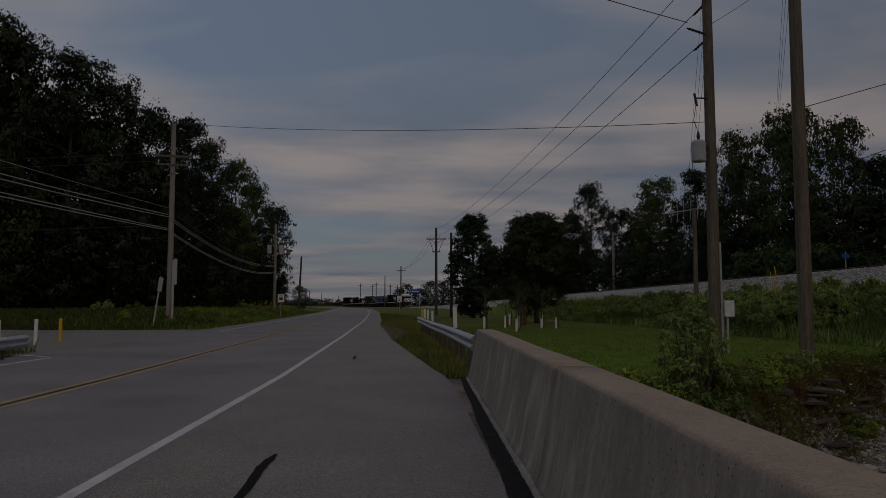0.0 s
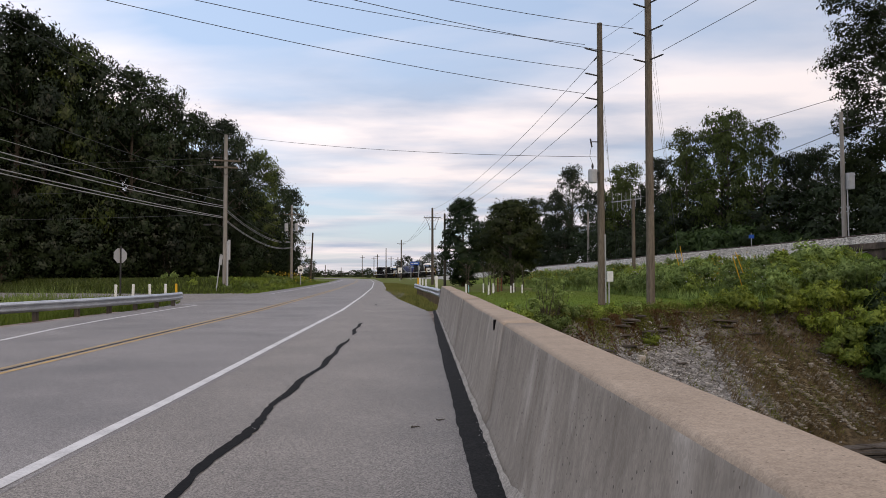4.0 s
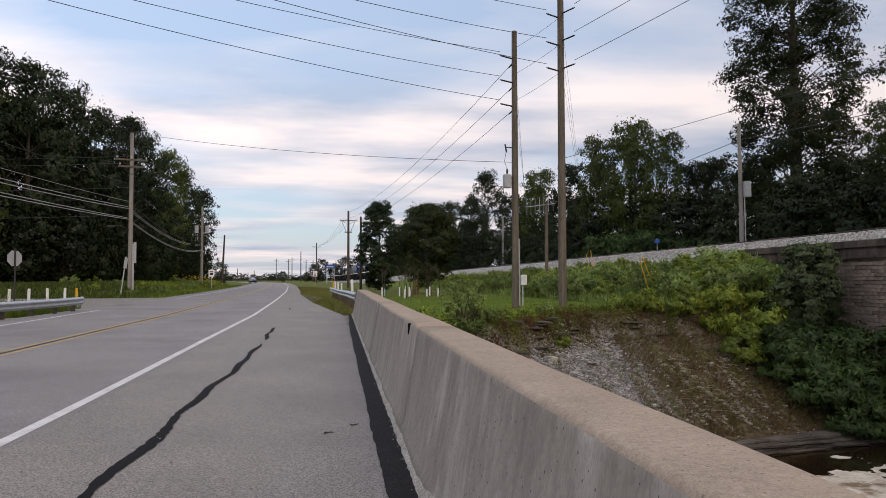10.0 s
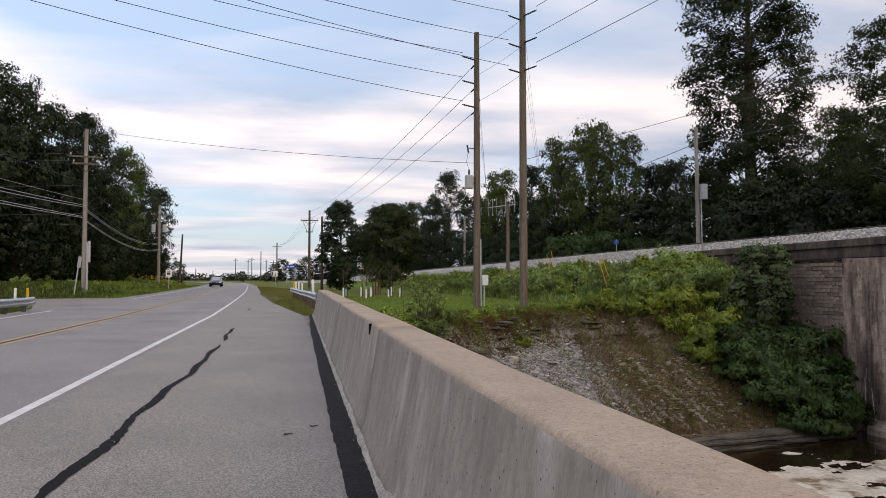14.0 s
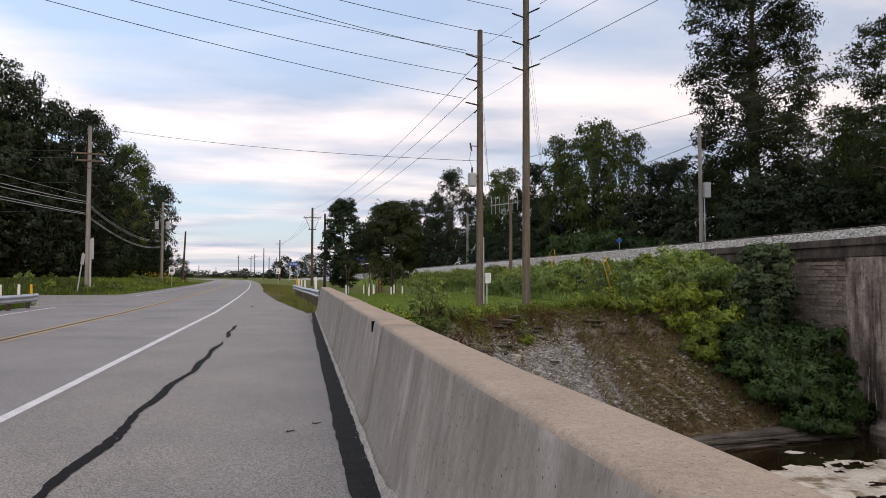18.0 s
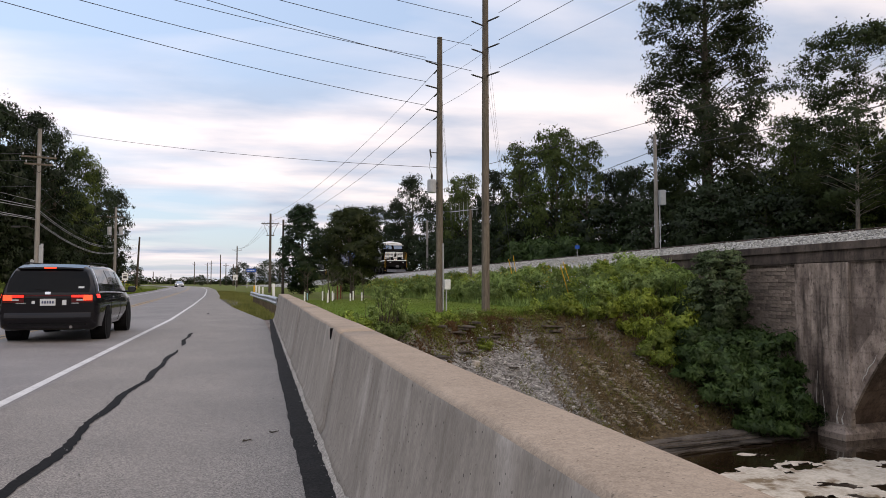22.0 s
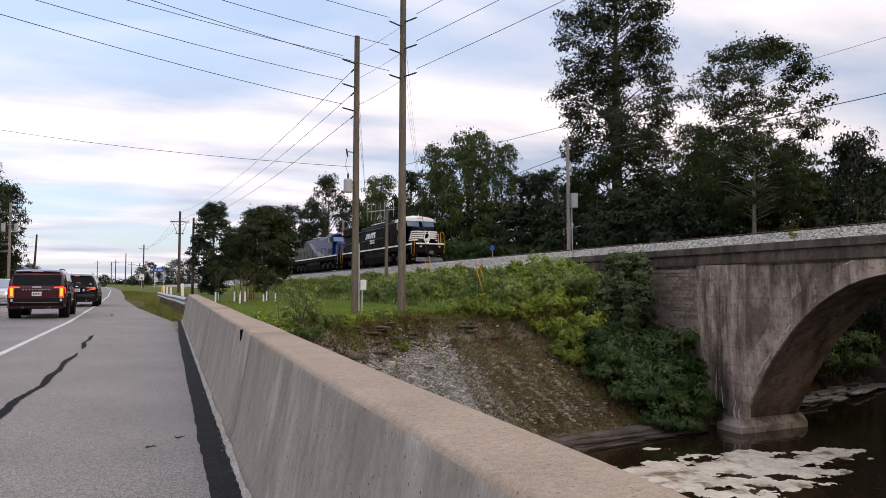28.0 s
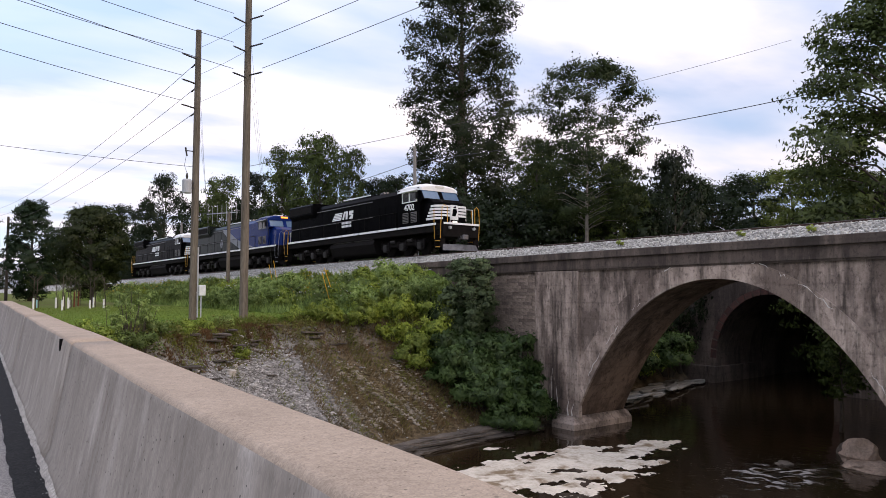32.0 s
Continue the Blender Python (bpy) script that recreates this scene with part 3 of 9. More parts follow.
def ground_material():
    ma = bpy.data.materials.new("ground_cover")
    ma.use_nodes = True
    nt = ma.node_tree
    N, L = nt.nodes.new, nt.links.new
    p = nt.nodes["Principled BSDF"]
    p.inputs["Roughness"].default_value, p.inputs["Specular IOR Level"].default_value = 0.95, 0.08
    geo = N("ShaderNodeNewGeometry")
    att = N("ShaderNodeVertexColor"); att.layer_name = "cover"
    sep = N("ShaderNodeSeparateColor")
    L(att.outputs[0], sep.inputs[0])

    def noise_ramp(scale, detail, c1, c2, lo, hi):
        n = N("ShaderNodeTexNoise"); n.inputs["Scale"].default_value, n.inputs["Detail"].default_value = scale, detail
        L(geo.outputs["Position"], n.inputs["Vector"])
        r = N("ShaderNodeValToRGB")
        r.color_ramp.elements[0].position, r.color_ramp.elements[0].color = lo, (*c1, 1)
        r.color_ramp.elements[1].position, r.color_ramp.elements[1].color = hi, (*c2, 1)
        L(n.outputs["Fac"], r.inputs[0])
        return r.outputs[0], n.outputs["Fac"]
    grass, h1 = noise_ramp(2.2, 8, (0.052, 0.095, 0.008), (0.125, 0.185, 0.022), 0.3, 0.7)
    rock, h2 = noise_ramp(5.0, 9, (0.050, 0.043, 0.036), (0.265, 0.255, 0.240), 0.35, 0.64)
    dry, h3 = noise_ramp(5.5, 10, (0.032, 0.023, 0.012), (0.135, 0.100, 0.056), 0.36, 0.68)
    bed, h4 = noise_ramp(1.1, 7, (0.050, 0.036, 0.022), (0.13, 0.10, 0.065), 0.35, 0.68)
    olive, h5 = noise_ramp(0.16, 4, (0.5, 0.5, 0.5), (0.9, 0.9, 0.9), 0.40, 0.60)
    om = N("ShaderNodeMix"); om.data_type = "RGBA"; om.inputs["B"].default_value = (0.100, 0.100, 0.034, 1)
    far = N("ShaderNodeSeparateXYZ"); L(geo.outputs["Position"], far.inputs[0])
    fr = N("ShaderNodeMapRange"); fr.inputs[1].default_value, fr.inputs[2].default_value = 36, 70
    L(far.outputs["Y"], fr.inputs[0])
    fm = N("ShaderNodeMath"); fm.operation = "MULTIPLY"
    L(olive, fm.inputs[0]); L(fr.outputs[0], fm.inputs[1])
    L(fm.outputs[0], om.inputs[0]); L(grass, om.inputs["A"])
    col = om.outputs["Result"]
    for c, ch in ((rock, 0), (dry, 1), (bed, 2)):
        m = N("ShaderNodeMix"); m.data_type = "RGBA"
        L(sep.outputs[ch], m.inputs[0]); L(col, m.inputs["A"]); L(c, m.inputs["B"])
        col = m.outputs["Result"]
    L(col, p.inputs["Base Color"])
    b = N("ShaderNodeBump"); b.inputs["Strength"].default_value, b.inputs["Distance"].default_value = 0.9, 0.12
    n = N("ShaderNodeTexNoise"); n.inputs["Scale"].default_value, n.inputs["Detail"].default_value = 7, 8
    L(geo.outputs["Position"], n.inputs["Vector"]); L(n.outputs["Fac"], b.inputs["Height"]); L(b.outputs[0], p.inputs["Normal"])
    return ma


GROUND = ground_material()


def build_ground():
    xs = axis_steps(-30.0, 38.0, 0.4, 2500)
    ys = axis_steps(12.0, 68.0, 0.4, 2500)
    X, Y = np.meshgrid(xs, ys)
    z, rock, dry, wet = terrain(X, Y)
    nx, ny = len(xs), len(ys)
    i = np.arange(nx * ny).reshape(ny, nx)
    quads = np.stack([i[:-1, :-1], i[:-1, 1:], i[1:, 1:], i[1:, :-1]], -1).reshape(-1, 4)
    me = quad_mesh("ground", np.stack([X, Y, z], -1).reshape(-1, 3), quads)
    at = me.color_attributes.new("cover", "FLOAT_COLOR", "POINT")
    at.data.foreach_set("color", np.stack([rock, dry, wet, np.ones_like(wet)], -1).astype(np.float32).ravel())
    tagged(link_mesh("ground", me, GROUND, smooth=True), "grassy ground with a shale creek bank", "ground", kind="structure")


build_ground()


# ---------------------------------------------------------------- road
def strip(name, left, right, z, material_, ys, parent=None, label="", cols=2):
    """A flat band along the road between two offsets from its middle line."""
    ys = np.asarray(ys, float)
    dx = road_dx(ys)
    l = (left(ys) if callable(left) else np.full_like(ys, left)) + dx
    r = (right(ys) if callable(right) else np.full_like(ys, right)) + dx
    t = np.linspace(0, 1, cols)
    X = l[:, None] + (r - l)[:, None] * t
    V = np.stack([X, np.repeat(ys[:, None], cols, 1), np.full_like(X, z)], -1)
    i = np.arange(V.shape[0] * cols).reshape(-1, cols)
    q = np.stack([i[:-1, :-1], i[:-1, 1:], i[1:, 1:], i[1:, :-1]], -1).reshape(-1, 4)
    return link_mesh(name, quad_mesh(name, V.reshape(-1, 3), q), material_, parent, label)


ROAD_YS = np.concatenate([np.arange(-30, 60, 1.5), np.arange(60, 345, 4.0)])


def pave_right(y):
    return np.interp(y, [-30, 26.4, 27.5, 31, 40, 60, 350], [0.5, 0.5, 0.35, 0.1, -0.55, -1.25, -1.3])


road = tagged(strip("road", -10.2, WHITE_R + 0.12, 0.0, ASPHALT, ROAD_YS, cols=6), "grey asphalt two-lane road curving away", "road", kind="structure")
shoulder = tagged(strip("shoulder", WHITE_R + 0.12, pave_right, -0.002, SHOULDER, ROAD_YS, cols=4), "wide grey asphalt shoulder beside the parapet", "road shoulder", kind="structure")
tagged(strip("edge_line", WHITE_R - 0.06, WHITE_R + 0.06, 0.004, PAINT_WHITE, ROAD_YS), "worn white edge line", "road marking", kind="structure")
for k, (o, wd) in enumerate(((-0.16, 0.10), (0.10, 0.10))):
    tagged(strip("centre_line", YELLOW + o - wd / 2, YELLOW + o + wd / 2, 0.004, PAINT_YELLOW, ROAD_YS), "faded yellow centre line", "road marking", kind="structure")
tagged(strip("centre_joint_seal", YELLOW - 0.055, YELLOW - 0.015, 0.005, TAR_BAND, np.arange(-30, 60, 1.5)), "dark tar-sealed joint between the yellow lines", "road seam", kind="structure")


def left_line(y, w):
    return np.interp(y, [-30, 15, 18, 22, 28, 32, 350], [-7.9, -8.24, -8.66, -8.97, -9.14, -9.08, -9.08]) + w


ys_l = np.arange(-30, 33, 1.5)
tagged(strip("edge_line", lambda y: left_line(y, -0.06), lambda y: left_line(y, 0.06), 0.004, PAINT_WHITE, ys_l), "worn white edge line", "road marking", kind="structure")
tagged(strip("edge_line", -9.0, -8.88, 0.004, PAINT_WHITE, np.concatenate([np.arange(49, 60, 1.5), np.arange(60, 345, 4.0)])), "worn white edge line", "road marking", kind="structure")


def side_road():
    """The mouth of the side road, with flared corners."""
    mb = MB()
    n = 10
    a, b = [], []
    for i in range(n + 1):
        t = i / n
        x = -9.9 - 24 * t
        a.append((x - 0.3, 34.5 - 2.5 * (1 - t) ** 4 + 5 * t, -0.004))
        b.append((x - 0.5, 47.0 + 6.0 * (1 - t) ** 5 + 9 * t, -0.004))
    mb.v = a + b
    mb.f = [(i, i + 1, n + 2 + i, n + 1 + i) for i in range(n)]
    tagged(part("side_road", mb, SHOULDER), "grey asphalt side road joining at a junction", "road", kind="structure")
    mb = MB()
    pts = []
    for i in range(14):
        t = i / 13
        pts.append((-9.2 - 3.2 * t ** 1.6 - 0.32, 31.6 + 1.9 * t, 0.0))
    for i in range(13):
        (x0, y0, _), (x1, y1, _) = pts[i], pts[i + 1]
        mb.add([(x0, y0 - 0.06, 0.004), (x1, y1 - 0.06, 0.004), (x1, y1 + 0.06, 0.004), (x0, y0 + 0.06, 0.004)], [(0, 1, 2, 3)])
    tagged(part("edge_line", mb, PAINT_WHITE), "worn white edge line bending into the side road", "road marking", kind="structure")


side_road()


def crack_seal():
    """The winding tar-filled crack on the shoulder."""
    rng = random.Random(4)
    for y0, y1, wmax in ((-2.0, 15.0, 0.052), (15.9, 19.8, 0.046), (31.0, 32.2, 0.045)):
        n = int((y1 - y0) / 0.08)
        kinks = [rng.uniform(-0.012, 0.012) for _ in range(60)]
        l, r = [], []
        for i in range(n + 1):
            y = y0 + (y1 - y0) * i / n
            x = -1.475 + 0.02 * math.sin(y * 1.3) + 0.018 * math.sin(y * 3.1 + 1) + float(np.interp(y + 3, np.arange(60) * 0.42, kinks)) + 0.03 * math.exp(-(y - 11) ** 2 / 8) - max(0, y - 14.5) * 0.028
            w = wmax * (0.85 + 0.16 * math.sin(y * 2.3 + 0.5) + rng.uniform(-0.2, 0.2)) * min(1, 0.3 + 9 * min(i, n - i) / n)
            l.append((x - w, y, 0.004))
            r.append((x + w, y, 0.004))
        mb = MB()
        mb.v = l + r
        mb.f = [(i, n + 1 + i, n + 2 + i, i + 1) for i in range(n)]
        tagged(part("crack_seal", mb, TAR), "winding black tar crack seal on the shoulder", "crack seal", kind="structure")
    # tar band along the foot of the parapet, with a ragged edge
    l, r = [], []
    n = 260
    for i in range(n + 1):
        y = -8 + 34.6 * i / n
        l.append((0.31 + 0.007 * math.sin(y * 1.7) + rng.uniform(-0.008, 0.008) + 0.09 * max(0, (y - 18) / 9), y, 0.004))
        r.append((0.535, y, 0.004))
    mb = MB()
    mb.v = l + r
    mb.f = [(i, n + 1 + i, n + 2 + i, i + 1) for i in range(n)]
    tagged(part("tar_band", mb, TAR_BAND), "black tar band along the parapet foot", "road seam", kind="structure")


crack_seal()

# broken gravel edge where the widened shoulder ends
def gravel_edge():
    ys = np.arange(41.0, 60.0, 0.5)
    wob = 0.16 * np.sin(ys * 2.3) + 0.1 * np.sin(ys * 5.1)
    out_ = pave_right(ys) + 0.08 + 0.75 * np.sin(np.clip((ys - 41) / 18.5, 0, 1) * math.pi) ** 0.7 + wob * np.clip((ys - 41) / 3, 0, 1)
    tagged(strip("gravel_edge", lambda y: pave_right(y) - 0.03, lambda y: out_, 0.006, GRAVEL, ys, cols=3), "broken grey gravel edge beside the shoulder", "gravel", kind="structure")


gravel_edge()

# the bridge deck that carries the road over the creek
deck = MB()
deck.box(-10.9, -8.5, -0.9, 1.05, 26.5, -0.02)
tagged(part("bridge_deck", deck, OLD_CONCRETE), "concrete road bridge deck", "bridge deck", kind="structure")


# ---------------------------------------------------------------- parapet
def parapet():
    base = empty("parapet", pose(0, 0, 0), "weathered tan concrete road parapet with rounded top", "parapet", kind="structure")
    prof = [(0.50, -0.02), (0.552, 0.085), (0.562, 0.10), (0.694, 0.835), (0.700, 0.864), (0.712, 0.880), (0.732, 0.886),
            (0.97, 0.888), (1.01, 0.880), (1.03, 0.862), (1.038, 0.83), (1.04, 0.75), (1.04, -0.6), (0.70, -0.6), (0.70, -0.02)]
    cuts = [-8, -2.0, 6.22, 12.4, 18.5, 26.5]
    for y0, y1 in zip(cuts, cuts[1:]):
        mb = MB()
        n = max(2, int((y1 - y0) / 0.5))
        rings = []
        for i in range(n + 1):
            y = y0 + 0.006 + (y1 - y0 - 0.012) * i / n
            k = 0.004
            rings.append([(x + k * math.sin(y * 2.1 + z * 5), y, z + 0.004 * math.sin(y * 1.1) * (z > 0.8)) for x, z in prof])
        mb.loft(rings)
        me = mb.mesh("parapet_segment")
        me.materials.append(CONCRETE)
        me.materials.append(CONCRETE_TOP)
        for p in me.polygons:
            # upward faces take the paler tone, light from above put into colour
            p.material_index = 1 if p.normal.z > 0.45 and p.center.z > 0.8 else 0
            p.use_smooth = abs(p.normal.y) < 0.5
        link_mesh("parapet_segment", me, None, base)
    # ragged paler lip of eroded concrete along the foot
    rr = np.random.default_rng(17)
    ys = np.arange(-7.9, 26.4, 0.09)
    hi = 0.022 + 0.012 * np.abs(np.sin(ys * 1.9)) + rr.uniform(0, 0.014, len(ys))
    lo = 0.492 + rr.uniform(-0.008, 0.006, len(ys))
    near = np.clip((4.4 - ys) / 0.5, 0, 1)
    hi, lo = hi * (1 + 1.8 * near), lo - 0.012 * near
    rings = [[(a, y, 0.002), (a + 0.012, y, 0.02), (0.508 + 0.5 * h, y, h), (0.56, y, h), (0.56, y, 0.002)] for a, h, y in zip(lo, hi, ys)]
    part("foot_lip", MB().loft(rings), LIP, base, "pale eroded concrete lip")
    # short control-joint strip and a dark slot near the joint
    mb = MB().box(0.672, 6.955, 0.77, 0.715, 6.972, 0.872, 0.003)
    part("joint_slot", mb, TAR, base, "dark joint filler")


parapet()


# ---------------------------------------------------------------- railway bridge
S_C, A_FACE, A_MID, A_BACK = -18.72, -3.2, 0.1, 1.9
SPRING = 7.07


def arch_z(d):
    d = abs(d)
    return 1.72 - 0.0986 * d * d - 0.00053 * d ** 4


WIDE = 8.4


def back_arch(d):
    """The wider, higher arch of the bridge's older back half."""
    return arch_z(d * SPRING / WIDE) + 0.6


def bridge_top(s):
    return rail_z(s) - 0.70


def railway_bridge():
    br = empty("railway_bridge", TM, "weathered stained concrete railway bridge with a high open arch", "bridge", kind="structure")
    for a, half, fn in ((A_FACE, SPRING, arch_z), (A_BACK, WIDE, back_arch)):
        ss = list(np.linspace(-36, S_C - half, 10)) + list(np.linspace(S_C - half, S_C + half, 57))[1:] + list(np.linspace(S_C + half, 1.0, 14))[1:]
        mb = MB()
        for s0, s1 in zip(ss, ss[1:]):
            gap = abs(0.5 * (s0 + s1) - S_C) < half
            b0, b1 = (fn(s0 - S_C), fn(s1 - S_C)) if gap else (-6.0, -6.0)
            mb.add([(a, s0, b0), (a, s1, b1), (a, s1, bridge_top(s1) - 0.8), (a, s0, bridge_top(s0) - 0.8)], [(0, 1, 2, 3)])
        part("spandrel_wall", mb, SPANDREL, br)
    ds = np.linspace(-SPRING, SPRING, 49)
    # barrel tones are darker than the face: they hold the arch's shade
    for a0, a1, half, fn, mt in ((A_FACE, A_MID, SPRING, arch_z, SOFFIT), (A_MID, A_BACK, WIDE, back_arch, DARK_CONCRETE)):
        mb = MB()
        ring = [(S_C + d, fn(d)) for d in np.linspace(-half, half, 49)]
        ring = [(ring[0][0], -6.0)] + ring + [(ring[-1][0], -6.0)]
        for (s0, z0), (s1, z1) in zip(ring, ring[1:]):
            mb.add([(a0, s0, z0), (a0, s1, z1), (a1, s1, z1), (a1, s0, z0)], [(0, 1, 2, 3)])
        part("arch_barrel", mb, mt, br, "brown-stained concrete arch soffit with shade in its colour", smooth=True)
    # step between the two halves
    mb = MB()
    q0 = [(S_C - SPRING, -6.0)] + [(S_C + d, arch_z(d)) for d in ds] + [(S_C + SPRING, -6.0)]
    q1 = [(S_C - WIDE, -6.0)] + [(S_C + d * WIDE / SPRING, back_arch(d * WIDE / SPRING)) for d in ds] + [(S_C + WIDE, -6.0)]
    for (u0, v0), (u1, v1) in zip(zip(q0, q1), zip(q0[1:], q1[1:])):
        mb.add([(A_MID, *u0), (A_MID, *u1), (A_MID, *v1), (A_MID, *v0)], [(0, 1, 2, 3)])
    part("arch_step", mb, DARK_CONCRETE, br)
    # arch ring, slightly proud of the face
    for a0, a1 in ((A_FACE - 0.09, A_FACE + 0.05),):
        mb = MB()
        rings = []
        for d in ds:
            slope = math.atan2(-(0.197 * d + 0.0021 * d ** 3), 1)
            nx, nz = -math.sin(slope), math.cos(slope)
            w = 0.78 + 0.25 * (abs(d) / SPRING) ** 2
            s, z = S_C + d, arch_z(d)
            so, zo = s + nx * w, min(z + nz * w, bridge_top(s) - 0.86)
            rings.append([(a0, s, z - 0.004), (a0, so, zo), (a1, so, zo), (a1, s, z - 0.004)])
        mb.loft(rings)
        part("arch_ring", mb, OLD_CONCRETE, br, "pale stained concrete arch ring")
    # pilasters beside the arch
    for c in (-10.55, -26.5):
        mb = MB()
        mb.box(A_FACE - 0.16, c - 1.38, -6.0, A_FACE + 0.1, c + 1.38, bridge_top(c) - 0.83, 0.02)
        part("pilaster", mb, OLD_CONCRETE, br)
    # belt course and coping follow the grade
    for z0, z1, out, nm, mt in ((-0.86, -0.76, 0.10, "belt_course", DARK_CONCRETE), (-0.78, -0.30, 0.16, "parapet_band", DARK_CONCRETE), (-0.31, 0.0, 0.28, "coping", DARK_CONCRETE)):
        for a, sgn in ((A_FACE, -1), (A_BACK, 1)):
            mb = MB()
            rings = []
            for s in np.linspace(-36, 1.0, 20):
                t = bridge_top(s)
                a0, a1 = sorted((a + sgn * out, a - sgn * 0.35))
                c = 0.02
                rings.append([(a0, s, t + z0), (a0, s, t + z1 - c), (a0 + c, s, t + z1), (a1 - c, s, t + z1), (a1, s, t + z1 - c), (a1, s, t + z0)])
            mb.loft(rings)
            part(nm, mb, mt, br, "soot-darkened concrete " + nm.replace("_", " "))
    # footings at the springings
    for sg, s_in in ((1, S_C + SPRING), (-1, S_C - SPRING)):
        lo, hi = sorted((s_in - sg * 0.42, s_in + sg * 0.95))
        mb = MB()
        rings = []
        for z, g in ((-6.2, 0.0), (-4.75, 0.0), (-4.45, 0.28)):
            rings.append([(A_FACE - 0.62 + g, lo + g * (sg > 0), z), (A_FACE - 0.62 + g, hi - g * (sg < 0), z), (A_MID + 0.15, hi - g * (sg < 0), z), (A_MID + 0.15, lo + g * (sg > 0), z)])
        mb.loft(rings)
        part("footing", mb, SPANDREL, br, "concrete footing streaked with white mineral stains")
    return br


railway_bridge_ob = railway_bridge()


def old_bridge():
    """The older masonry arch farther up the creek."""
    ob = empty("old_stone_bridge", TM, "old dark masonry bridge with a low round arch", "bridge", kind="structure")
    a0, a1, c, hs, spring, rise, top = 17.0, 23.0, -10.1, 3.85, -3.4, 4.4, 2.6
    mb = MB()
    ss = list(np.linspace(-34, c - hs, 4)) + list(np.linspace(c - hs, c + hs, 33))[1:] + list(np.linspace(c + hs, 6, 4))[1:]
    zb = lambda s: spring + rise * math.sqrt(max(0, 1 - ((s - c) / hs) ** 2)) if abs(s - c) < hs else -6.0
    for a in (a0, a1):
        for s0, s1 in zip(ss, ss[1:]):
            m = 0.5 * (s0 + s1)
            b0, b1 = (zb(s0) if abs(s0 - c) < hs else spring, zb(s1) if abs(s1 - c) < hs else spring) if abs(m - c) < hs else (-6.0, -6.0)
            mb.add([(a, s0, b0), (a, s1, b1), (a, s1, top), (a, s0, top)], [(0, 1, 2, 3)])
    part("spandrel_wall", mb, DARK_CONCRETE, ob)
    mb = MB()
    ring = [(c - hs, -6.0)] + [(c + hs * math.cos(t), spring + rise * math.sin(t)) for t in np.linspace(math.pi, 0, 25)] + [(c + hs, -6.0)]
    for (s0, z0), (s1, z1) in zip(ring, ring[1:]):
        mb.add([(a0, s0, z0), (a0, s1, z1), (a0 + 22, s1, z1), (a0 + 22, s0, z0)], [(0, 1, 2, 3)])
    # added end face, out of sight, that shuts the sky out of the tunnel
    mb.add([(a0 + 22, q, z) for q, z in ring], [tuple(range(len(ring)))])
    part("arch_barrel", mb, DARK_CONCRETE, ob, "arch tunnel with an added closed end that keeps it dark", smooth=False)
    n = 22
    brickm = material("old_red_brick", (0.085, 0.036, 0.027), (0.035, 0.025, 0.022), 0.9, scale=2, fine=18, bump=0.4, objrand=0.35)
    for k in range(n):
        t0, t1 = math.pi * k / n + 0.01, math.pi * (k + 1) / n - 0.01
        q = [(c + hs * math.cos(t0), spring + rise * math.sin(t0)), (c + hs * math.cos(t1), spring + rise * math.sin(t1)), (c + (hs + 0.4) * math.cos(t1), spring + (rise + 0.4) * math.sin(t1)), (c + (hs + 0.4) * math.cos(t0), spring + (rise + 0.4) * math.sin(t0))]
        part("arch_stone", MB().prism(q, "x", a0 - 0.06, a0 + 0.1), brickm, ob)
    part("earth_fill", MB().box(a1, -20.5, top - 2.0, a1 + 15, 0.5, top, 0.1), GROUND, ob, "grassy earth fill over the old arch")
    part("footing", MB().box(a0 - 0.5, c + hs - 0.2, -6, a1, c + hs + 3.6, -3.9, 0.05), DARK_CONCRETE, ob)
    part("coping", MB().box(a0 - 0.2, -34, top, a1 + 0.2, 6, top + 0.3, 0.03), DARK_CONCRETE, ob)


old_bridge()


